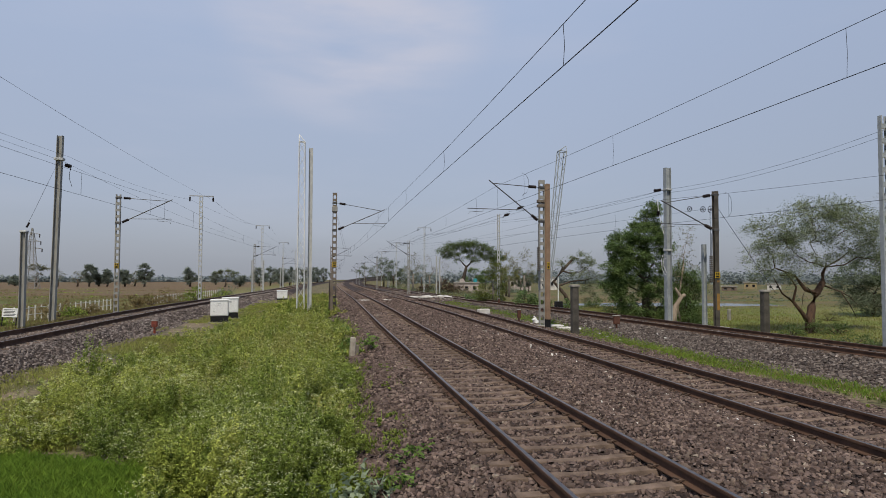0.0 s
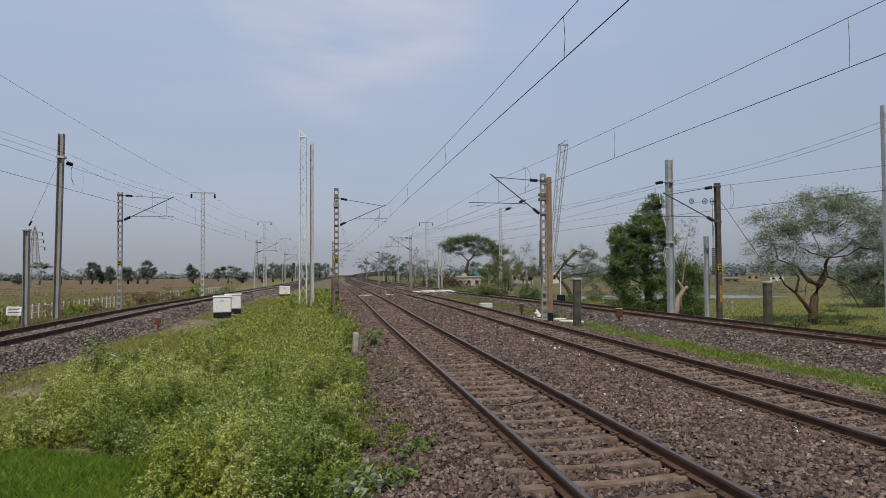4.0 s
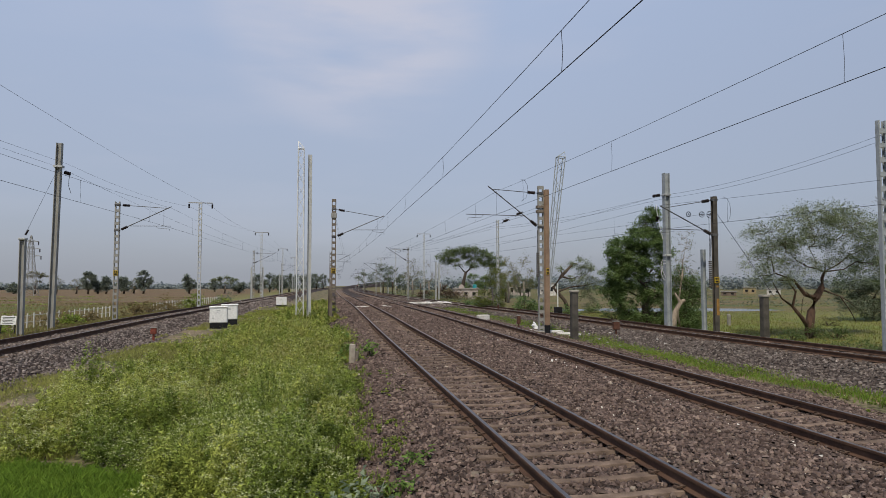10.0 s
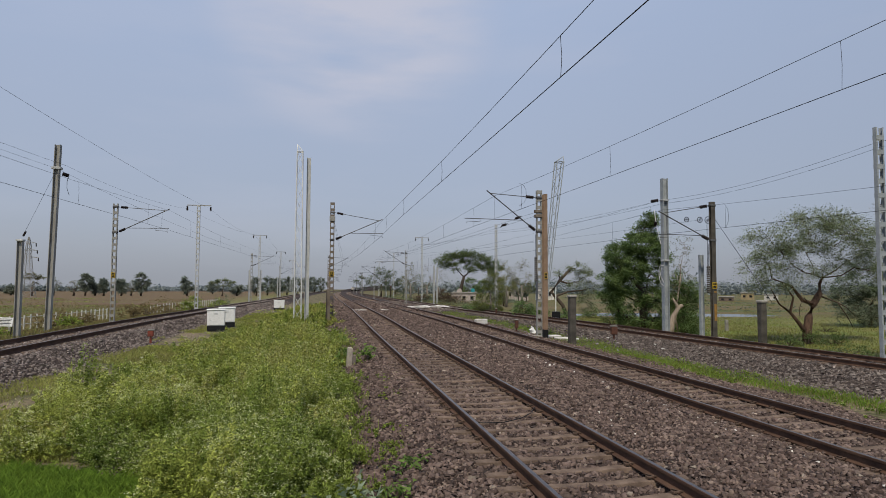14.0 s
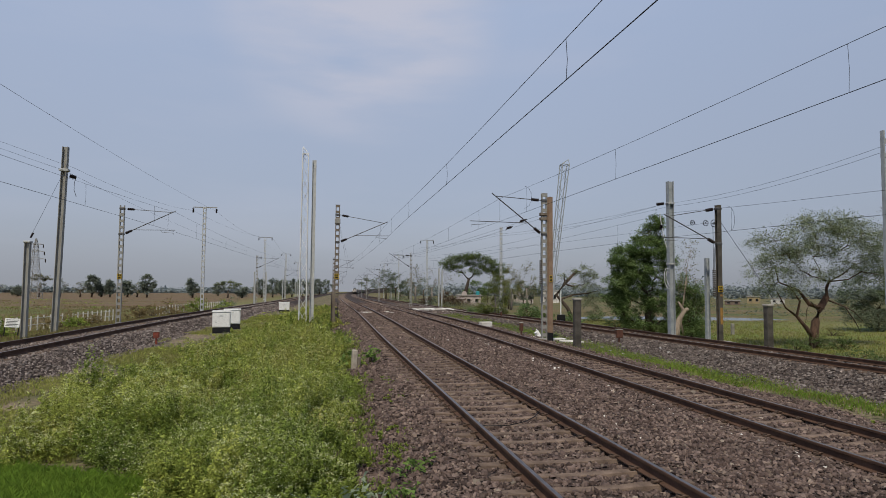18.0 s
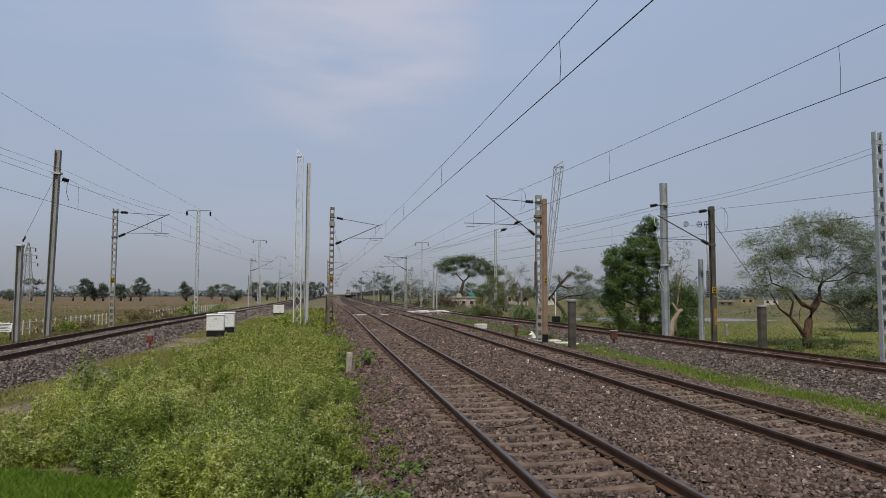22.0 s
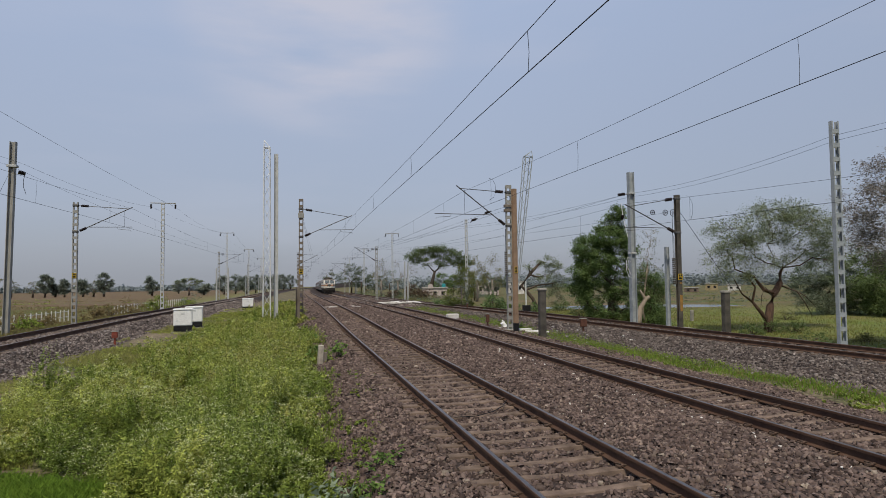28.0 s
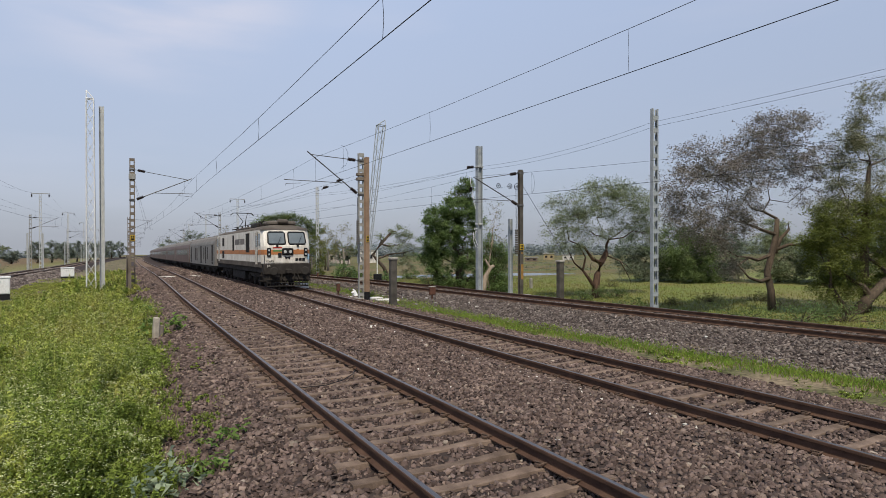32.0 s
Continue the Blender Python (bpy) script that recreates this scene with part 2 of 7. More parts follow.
M_RAILTOP = mat("rail_polished_top", (0.24, 0.22, 0.21), (0.17, 0.15, 0.14), scale=4, rough=0.4, metal=0.9, fine=80, bump=0.03)
M_CLIP = mat("clip_rust", (0.13, 0.088, 0.066), (0.075, 0.053, 0.042), scale=8, rough=0.8)
M_GALV = mat("galvanised_steel", (0.50, 0.51, 0.50), (0.38, 0.39, 0.39), scale=2.5, rough=0.55, metal=0.1, fine=30, bump=0.08)
M_GALVDULL = mat("weathered_galvanised_steel", (0.34, 0.34, 0.32), (0.235, 0.225, 0.205), scale=2.0, rough=0.7, metal=0.08, fine=25, bump=0.1, stretch=(2, 2, .6))
M_RUSTY = mat("dusty_brown_steel", (0.22, 0.19, 0.155), (0.115, 0.09, 0.072), scale=2.0, rough=0.8, fine=30, bump=0.15, stretch=(2, 2, .5))
M_TAN = mat("tan_painted_steel", (0.285, 0.198, 0.135), (0.20, 0.135, 0.095), scale=1.5, rough=0.75, fine=20, bump=0.1)
M_WHITESTEEL = mat("white_painted_steel", (0.72, 0.73, 0.72), (0.58, 0.58, 0.57), scale=3, rough=0.5, fine=30, bump=0.05)
M_BLUESTEEL = mat("pale_blue_grey_steel", (0.34, 0.365, 0.38), (0.25, 0.275, 0.285), scale=3, rough=0.6, fine=30, bump=0.05)
# bracket steel darkened: its shading against the sky is put into the colour
M_BRACKET = mat("dark_bracket_steel", (0.125, 0.125, 0.128), (0.08, 0.078, 0.078), scale=3, rough=0.6, metal=0.3, bump=0.05)
M_WIRE = mat("dark_wire", (0.035, 0.035, 0.04), (0.025, 0.025, 0.028), scale=5, rough=0.6, metal=0.4, bump=0)
M_INSUL = mat("brown_insulator", (0.035, 0.026, 0.024), (0.025, 0.02, 0.02), scale=6, rough=0.35, bump=0)
M_CONC = mat("concrete", (0.33, 0.31, 0.28), (0.22, 0.205, 0.18), scale=2.5, fine=35, bump=0.3)
# concrete made paler and warmer so that the marker looks sunlit
M_STUB = mat("sunlit_old_concrete", (0.46, 0.41, 0.34), (0.32, 0.28, 0.23), scale=5, fine=35, bump=0.4)
M_DARKCONC = mat("dark_weathered_concrete", (0.105, 0.095, 0.082), (0.055, 0.05, 0.044), scale=2.5, fine=30, bump=0.4)
M_WHITE = mat("white_enamel", (0.78, 0.78, 0.76), (0.70, 0.70, 0.68), scale=1.5, rough=0.45, fine=20, bump=0.03)
M_RAG = mat("dirty_white_plastic", (0.60, 0.59, 0.56), (0.40, 0.38, 0.35), scale=9, rough=0.5, fine=30, bump=0.2)
M_WHITEWASH = mat("whitewashed_concrete", (0.68, 0.66, 0.62), (0.46, 0.43, 0.39), scale=2.5, fine=25, bump=0.4)
M_BLACK = mat("black_paint", (0.02, 0.02, 0.022), (0.013, 0.013, 0.014), scale=3, rough=0.6, bump=0.05)
M_YELLOW = mat("yellow_plate", (0.46, 0.32, 0.03), (0.34, 0.23, 0.03), scale=4, rough=0.6, bump=0.03)
M_OCHRE = mat("ochre_paint", (0.34, 0.19, 0.055), (0.17, 0.10, 0.04), scale=3, rough=0.7, bump=0.1)
M_REDRUST = mat("red_brown_paint", (0.135, 0.062, 0.042), (0.08, 0.042, 0.031), scale=5, rough=0.75, bump=0.15)
M_REDBOX = mat("faded_red_paint", (0.26, 0.068, 0.045), (0.15, 0.05, 0.037), scale=5, rough=0.7, bump=0.15)
M_GREYBARK = mat("pale_grey_bark", (0.24, 0.215, 0.185), (0.15, 0.13, 0.11), scale=3, fine=14, bump=0.6, stretch=(3, 3, .7))
M_DARKBARK = mat("dark_bark", (0.075, 0.06, 0.048), (0.045, 0.036, 0.03), scale=3, fine=14, bump=0.9, stretch=(3, 3, .7))
M_BARK = mat("bark", (0.115, 0.088, 0.066), (0.062, 0.048, 0.038), scale=3, fine=14, bump=0.9, stretch=(3, 3, .7))
M_REDBARK = mat("reddish_bark", (0.12, 0.074, 0.053), (0.06, 0.04, 0.03), scale=3, fine=14, bump=0.9, stretch=(3, 3, .7))
M_PALEBARK = mat("pale_bare_wood", (0.34, 0.28, 0.22), (0.22, 0.17, 0.13), scale=3, fine=14, bump=0.6, stretch=(3, 3, .7))
M_PLASTER = mat("peeling_pink_plaster", (0.50, 0.43, 0.39), (0.36, 0.31, 0.28), scale=0.8, fine=6, bump=0.2)
M_WATER = mat("pond_water", (0.10, 0.115, 0.12), (0.08, 0.09, 0.095), scale=1, rough=0.12, bump=0.02, fine=3)
L_WEED = leaf_mat("weed_leaf", (0.41, 0.44, 0.105), (0.275, 0.325, 0.068), 0.7)
L_VERGE = leaf_mat("verge_grass_blade", (0.35, 0.36, 0.10), (0.265, 0.265, 0.085), 0.4)
L_WEED2 = leaf_mat("deep_green_weed_leaf", (0.245, 0.30, 0.06), (0.165, 0.225, 0.045), 0.65)
L_WEED3 = leaf_mat("olive_yellow_weed_leaf", (0.40, 0.385, 0.115), (0.28, 0.295, 0.07), 0.65)
L_FLOWER = mat("pale_flower_head", (0.64, 0.67, 0.38), (0.48, 0.52, 0.24), scale=5, bump=0, island=0.2)
L_BROAD = leaf_mat("broad_weed_leaf", (0.20, 0.30, 0.075), (0.13, 0.21, 0.05), 0.3)
L_PALEWEED = leaf_mat("grey_green_broad_leaf", (0.36, 0.42, 0.30), (0.26, 0.32, 0.21), 0.3)
L_GRASS = leaf_mat("grass_blade", (0.223, 0.324, 0.0473), (0.155, 0.257, 0.0351), 0.35)
L_PASTURE = leaf_mat("pasture_blade", (0.25, 0.285, 0.07), (0.24, 0.205, 0.085), 0.4)
L_DRY = leaf_mat("dry_grass_blade", (0.26, 0.20, 0.10), (0.17, 0.13, 0.06), 0.3)
L_DENSE = leaf_mat("dense_green_leaf", (0.19, 0.262, 0.095), (0.118, 0.182, 0.068))
L_GREEN = leaf_mat("green_leaf", (0.155, 0.203, 0.0743), (0.105, 0.149, 0.054))
L_FEATHER = leaf_mat("grey_green_feathery_leaf", (0.25, 0.285, 0.165), (0.17, 0.205, 0.115))
L_BROWN = leaf_mat("dusky_brown_leaf", (0.255, 0.222, 0.195), (0.172, 0.162, 0.135), 0.4)
L_STRAW = leaf_mat("straw_green_leaf", (0.24, 0.235, 0.09), (0.165, 0.165, 0.06))
L_DRYRED = leaf_mat("withered_reddish_leaf", (0.165, 0.115, 0.08), (0.11, 0.08, 0.055))
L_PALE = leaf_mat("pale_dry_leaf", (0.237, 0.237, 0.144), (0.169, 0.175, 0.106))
# green leaf greyed and lightened to carry the haze between here and there
L_HAZEGREY = leaf_mat("dusty_grey_green_leaf", (0.189, 0.221, 0.15), (0.13, 0.163, 0.112))
# leaf colour paled to blue-grey in place of far haze
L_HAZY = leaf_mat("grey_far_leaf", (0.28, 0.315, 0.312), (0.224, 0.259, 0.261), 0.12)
# leaf paled towards grey, with the haze of distance put into its colour
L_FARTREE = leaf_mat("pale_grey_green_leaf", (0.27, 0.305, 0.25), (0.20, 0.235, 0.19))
L_BRIGHT = leaf_mat("yellow_green_leaf", (0.183, 0.206, 0.0527), (0.122, 0.149, 0.0399))


# ---- mesh tools ----
class Build:
    """Collects faces of one part."""

    def __init__(self):
        self.v, self.f, self.m = [], [], []

    def add(self, verts, faces, mi=0):
        k = len(self.v)
        self.v += [tuple(p) for p in verts]
        self.f += [tuple(k + i for i in q) for q in faces]
        self.m += [mi] * len(faces)
        return self

    def box(self, a, b, mi=0, ch=0.0, turn=None, at=(0, 0, 0)):
        """A box from corner a to corner b, its edges chamfered by ch, turned by a matrix about the point at."""
        c = [(p + q) / 2 for p, q in zip(a, b)]
        e = [abs(q - p) / 2 for p, q in zip(a, b)]
        if ch <= 0:
            vs = [(c[0] + e[0] * i, c[1] + e[1] * j, c[2] + e[2] * k) for i in (-1, 1) for j in (-1, 1) for k in (-1, 1)]
            fs = [(0, 1, 3, 2), (4, 6, 7, 5), (0, 4, 5, 1), (2, 3, 7, 6), (0, 2, 6, 4), (1, 5, 7, 3)]
        else:
            vs, idx = [], {}
            for i in (-1, 1):
                for j in (-1, 1):
                    for k in (-1, 1):
                        s = (i, j, k)
                        for ax in range(3):
                            idx[s, ax] = len(vs)
                            vs.append(tuple(c[n] + s[n] * (e[n] - (0 if n == ax else ch)) for n in range(3)))
            fs = []
            for ax in range(3):
                o = [n for n in range(3) if n != ax]
                for s in (-1, 1):
                    ring = []
                    for p, q in ((-1, -1), (1, -1), (1, 1), (-1, 1)):
                        t = [0, 0, 0]
                        t[ax], t[o[0]], t[o[1]] = s, p, q
                        ring.append(idx[tuple(t), ax])
                    fs.append(tuple(ring))
            for ax in range(3):
                o = [n for n in range(3) if n != ax]
                for p in (-1, 1):
                    for q in (-1, 1):
                        lo, hi = [0, 0, 0], [0, 0, 0]
                        lo[ax], hi[ax] = -1, 1
                        lo[o[0]] = hi[o[0]] = p
                        lo[o[1]] = hi[o[1]] = q
                        fs.append((idx[tuple(lo), o[0]], idx[tuple(hi), o[0]], idx[tuple(hi), o[1]], idx[tuple(lo), o[1]]))
            for i in (-1, 1):
                for j in (-1, 1):
                    for k in (-1, 1):
                        fs.append(tuple(idx[(i, j, k), ax] for ax in range(3)))
        if turn is not None:
            at = Vector(at)
            vs = [tuple(turn @ (Vector(p) - at) + at) for p in vs]
        return self.add(vs, fs, mi)

    def tube(self, pts, r, n=6, mi=0, cap=True):
        """A round bar through pts; r: one radius or one for each point."""
        pts = [Vector(p) for p in pts]
        rs = r if isinstance(r, (list, tuple)) else [r] * len(pts)
        rings = []
        vs = []
        for i, p in enumerate(pts):
            d = (pts[min(i + 1, len(pts) - 1)] - pts[max(i - 1, 0)]).normalized()
            u = d.cross(Vector((0, 0, 1)) if abs(d.z) < 0.9 else Vector((1, 0, 0))).normalized()
            w = d.cross(u)
            rings.append(len(vs))
            for k in range(n):
                a = 2 * math.pi * k / n
                vs.append(tuple(p + (u * math.cos(a) + w * math.sin(a)) * rs[i]))
        fs = []
        for i in range(len(pts) - 1):
            for k in range(n):
                a, b = i * n, (i + 1) * n
                fs.append((a + k, a + (k + 1) % n, b + (k + 1) % n, b + k))
        if cap and n > 2:
            fs.append(tuple(range(n))[::-1])
            fs.append(tuple(range((len(pts) - 1) * n, len(pts) * n)))
        return self.add(vs, fs, mi)

    def prism(self, poly, y0, y1, mi=0, axis="y"):
        """A polygon drawn out along an axis. poly: (x, z) for y, (y, z) for x, (x, y) for z."""
        def put(p, s):
            return {"y": (p[0], s, p[1]), "x": (s, p[0], p[1]), "z": (p[0], p[1], s)}[axis]
        k = len(poly)
        vs = [put(p, y0) for p in poly] + [put(p, y1) for p in poly]
        fs = [(i, (i + 1) % k, k + (i + 1) % k, k + i) for i in range(k)]
        fs += [tuple(range(k))[::-1], tuple(range(k, 2 * k))]
        return self.add(vs, fs, mi)

    def data(self, name, mats, smooth=False):
        me = bpy.data.meshes.new(name)
        me.from_pydata(self.v, [], self.f)
        for m in mats if isinstance(mats, (list, tuple)) else [mats]:
            me.materials.append(m)
        me.polygons.foreach_set("material_index", self.m)
        if smooth:
            me.polygons.foreach_set("use_smooth", [True] * len(self.f))
        bm = bmesh.new()
        bm.from_mesh(me)
        bmesh.ops.recalc_face_normals(bm, faces=bm.faces)
        bm.to_mesh(me)
        bm.free()
        return me


def part(name, b, mats, parent=None, label="", smooth=False, at=None):
    """Links a Build (or ready mesh data) as one mesh object under its thing."""
    me = b.data(name, mats, smooth) if isinstance(b, Build) else b
    ob = new(name, me)
    if parent is not None:
        ob.parent = parent
    if at is not None:
        ob.matrix_basis = at
    return tagged(ob, label)


def thing(name, m, label, category, group="", kind=""):
    """An Empty at the base of a thing, at the pose m."""
    ob = new(name)
    ob.empty_display_size = 0.2
    ob.matrix_basis = m
    return tagged(ob, label, category, group, kind)


def np_mesh(name, verts, faces, material):
    """Mesh data from arrays: verts n x 3, faces m x k."""
    me = bpy.data.meshes.new(name)
    verts, faces = np.asarray(verts, dtype=np.float32), np.asarray(faces, dtype=np.int32)
    k = faces.shape[1]
    me.vertices.add(len(verts))
    me.vertices.foreach_set("co", verts.ravel())
    me.loops.add(faces.size)
    me.loops.foreach_set("vertex_index", faces.ravel())
    me.polygons.add(len(faces))
    me.polygons.foreach_set("loop_start", np.arange(0, faces.size, k, dtype=np.int32))
    me.polygons.foreach_set("loop_total", np.full(len(faces), k, dtype=np.int32))
    me.update(calc_edges=True)
    me.materials.append(material)
    return me


def leaf_arrays(rng, centres, length, width, up=0.7):
    """One pointed leaf at each centre; the higher up is, the more the leaves face the sky."""
    n = len(centres)
    nrm = rng.normal(size=(n, 3))
    nrm[:, 2] = np.abs(nrm[:, 2]) + up
    nrm /= np.linalg.norm(nrm, axis=1)[:, None]
    d = np.cross(nrm, rng.normal(size=(n, 3)))
    d /= np.linalg.norm(d, axis=1)[:, None] + 1e-9
    s = np.cross(nrm, d)
    ln = (length * rng.uniform(0.6, 1.4, n))[:, None]
    wd = (width * rng.uniform(0.6, 1.4, n))[:, None]
    c = np.asarray(centres)
    blade = np.stack([c - d * ln * 0.4 - s * wd * 0.5, c - d * ln * 0.4 + s * wd * 0.5, c + d * ln * 0.6], 1)
    return blade.reshape(-1, 3), np.arange(3 * n).reshape(n, 3)


# ---- the plan: four tracks, their bend and their fall ----
def smooth01(t):
    t = min(max(t, 0.0), 1.0)
    return t * t * (3 - 2 * t)


def bend(y):
    """The tracks curve away to the right."""
    return 7.5e-5 * max(y - 20.0, 0.0) ** 2


def fall(y):
    """The line falls gently past a crest."""
    d = max(y - 34.0, 0.0)
    return -0.0135 * d * d / (d + 15.5)


def track_x(k, y):
    if k == 1:      # draws a little nearer to the second track midway
        return 3.60 + bend(y) + 0.36 * smooth01((y - 24) / 43) * (1 - smooth01((y - 100) / 200))
    if k == 2:
        return 9.02 + bend(y)
    if k == 3:
        return 14.2 + 0.0051 * max(85.0 - y, 0.0) ** 1.6 + bend(y)
    return -7.6 - 0.0113 * max(100.0 - y, 0.0) ** 1.3 + bend(y)


TRACK_Z = {0: 0.15, 1: 0.0, 2: -0.15, 3: -0.15}


def track_z(k, y):
    return TRACK_Z[k] + fall(y)


def ground_z(x, y):
    """The ground sheet: formation under the tracks, low fields on both sides."""
    x0, x1, x2, x3 = (track_x(k, y) for k in range(4))
    if x < x0:
        z = -0.42 - 0.75 * smooth01((x0 - 3.2 - x) / 9.0)
    elif x < x1:
        z = -0.42 - 0.10 * smooth01(min(x - x0, x1 - x) / 4.0)
    elif x < x2:
        z = -0.62
    elif x < x3:
        z = -0.60
    else:
        z = -0.62 - 0.65 * smooth01((x - x3 - 2.8) / 6.0)
    pond = ((x - 44.0) / 15.0) ** 2 + ((y - 70.5 + .15 * (x - 44.0)) / 5.5) ** 2
    if pond < 1.5:
        z -= .3 * smooth01((1.5 - pond) / .7)
    return z + fall(y) + 0.06 * noise.noise((x * 0.35, y * 0.35, 0)) + 0.25 * noise.noise((x * 0.02, y * 0.02, 3)) * smooth01((abs(x - 5) - 20) / 20)


# ---- ground, ballast, tracks ----
def steps(*spans):
    """Even steps span by span: (start, end, step), ..."""
    out = []
    for a, b, s in spans:
        out += list(np.arange(a, b, s))
    return out + [spans[-1][1]]


def sheet(name, xs, ys, height, material, curved=None):
    """A grid of quads, one height at each crossing. curved(u, y): the x of column u."""
    verts = []
    for y in ys:
        for u in xs:
            x = curved(u, y) if curved else u
            verts.append((x, y, height(x, y, u)))
    nx = len(xs)
    faces = [(j * nx + i, j * nx + i + 1, (j + 1) * nx + i + 1, (j + 1) * nx + i) for j in range(len(ys) - 1) for i in range(nx - 1)]
    me = np_mesh(name, verts, faces, material)
    me.polygons.foreach_set("use_smooth", [True] * len(faces))
    return new(name, me)


gx = steps((-2600, -400, 220), (-400, -80, 20), (-80, -24, 3), (-24, 36, 0.8), (36, 90, 3), (90, 400, 20), (400, 2600, 220))
gy = steps((-260, -20, 20), (-20, 82, 0.9), (82, 200, 5), (200, 600, 25), (600, 4200, 200))
tagged(sheet("ground", gx, gy, lambda x, y, u: ground_z(x, y), M_FIELD), "grassy flat ground with bare brown patches", "ground", kind="structure")


def ballast_top(x, y, ks=(0, 1, 2, 3)):
    """Height of the ballast: low cribs between the sleepers, a heap between the main tracks, sloping shoulders."""
    x1, x2 = track_x(1, y), track_x(2, y)
    z = -9.0
    rough = 0.02 * noise.noise((x * 2.2, y * 2.2, 0)) + 0.03 * noise.noise((x * 0.7, y * 0.7, 5))
    if x1 < x < x2 and 1 in ks:
        f = (x - x1) / (x2 - x1)
        d = min(x - x1, x2 - x)
        return track_z(1, y) * (1 - f) + track_z(2, y) * f - 0.230 + 0.070 * smooth01((d - 1.05) / 0.5) + rough
    for k in ks:
        d = x - track_x(k, y)
        slope, flat = {0: (0.44, 1.75), 1: (0.21, 1.6), 2: (0.16, 1.6), 3: (0.10, 1.7)}[k]
        e = max(abs(d) - flat, 0.0)
        if k == 3 and d > 0:
            slope = 0.5
        z = max(z, track_z(k, y) - (0.230 if k in (1, 2) else 0.225) - e * slope)
    return z + rough


def bed(name, ks, left, right, label):
    """The ballast of the tracks ks: crown under the sleepers, shoulders sloping to the ground."""
    us = steps((-left, right, 0.22))
    ys = steps((-40, 2, 2.0), (2, 40, 0.3), (40, 110, 1.0), (110, 300, 6), (300, 1500, 40))

    def across(u, y):
        return track_x(ks[0], y) + u

    def height(x, y, u):
        edge = min(u + left, right - u)
        return ballast_top(x, y, ks) if edge > 0.3 else ground_z(x, y) - 0.25
    ob = sheet(name, us, ys, height, M_BALLAST, across)
    return tagged(ob, label, "ballast", kind="structure")


bed("ballast_main", (1, 2), 3.5, 8.6, "purplish grey crushed stone ballast under the twin main tracks")
bed("ballast_west", (0,), 3.2, 4.0, "grey crushed stone ballast of the side track")
bed("ballast_east", (3,), 4.2, 3.0, "grey crushed stone ballast of the outer track")


GAUGE = 1.745
RAIL_SHAPE = [(-.075, -.172), (-.075, -.160), (-.012, -.142), (-.012, -.05), (-.036, -.040), (-.036, -.006), (-.028, 0), (.028, 0), (.036, -.006), (.036, -.040), (.012, -.05), (.012, -.142), (.075, -.160), (.075, -.172)]


def rail_data(k, side):
    """One rail swept along its track; its worn top is bright."""
    b = Build()
    ys = steps((-40, 0, 8), (0, 120, 3), (120, 400, 14), (400, 1500, 50))
    rings = []
    for y in ys:
        x, z = track_x(k, y) + side * GAUGE / 2, track_z(k, y)
        rings.append([(x + p, y, z + q) for p, q in RAIL_SHAPE])
    n = len(RAIL_SHAPE)
    verts = [p for r in rings for p in r]
    faces, mi = [], []
    for j in range(len(rings) - 1):
        for i in range(n):
            faces.append((j * n + i, j * n + (i + 1) % n, (j + 1) * n + (i + 1) % n, (j + 1) * n + i))
            mi.append(1 if i in (6,) else 0)
    b.v, b.f, b.m = verts, faces, mi
    return b.data("rail", [M_RAIL, M_RAILTOP])


def sleeper_data():
    """A prestressed concrete sleeper: deep, sloped rail seats and a waisted middle."""
    b = Build()
    stations = [(-1.33, .10, .115, -.0), (-1.30, .125, .125, .0), (-0.62, .125, .125, 0), (-0.30, .11, .115, -.014), (0.30, .11, .115, -.014), (0.62, .125, .125, 0), (1.30, .125, .125, 0), (1.33, .10, .115, 0)]
    rings = []
    for x, w, tw, dz in stations:
        rings += [(x, -w, -.23), (x, w, -.23), (x, tw * .66, dz - .006), (x, tw * .54, dz), (x, -tw * .54, dz), (x, -tw * .66, dz - .006)]
    fs = [(j * 6 + i, j * 6 + (i + 1) % 6, (j + 1) * 6 + (i + 1) % 6, (j + 1) * 6 + i) for j in range(len(stations) - 1) for i in range(6)]
    fs += [tuple(range(6))[::-1], tuple(range((len(stations) - 1) * 6, len(stations) * 6))]
    return b.add(rings, fs).data("sleeper", M_SLEEPER)


def clip_data():
    """An elastic rail clip: a bent spring bar and its cast shoulder."""
    b = Build()
    b.tube([(-.02, -.06, .0), (.05, -.06, .035), (.075, -.02, .05), (.05, .02, .045), (.0, .02, .028), (-.03, .05, .03), (.03, .075, .045), (.085, .05, .02)], .011, 5)
    b.box((.03, -.03, -.02), (.09, .03, .03), 0, .006)
    return b.data("rail_clip", M_CLIP)


SLEEPER, CLIP = sleeper_data(), clip_data()
SLEEPER_STEP = 0.59


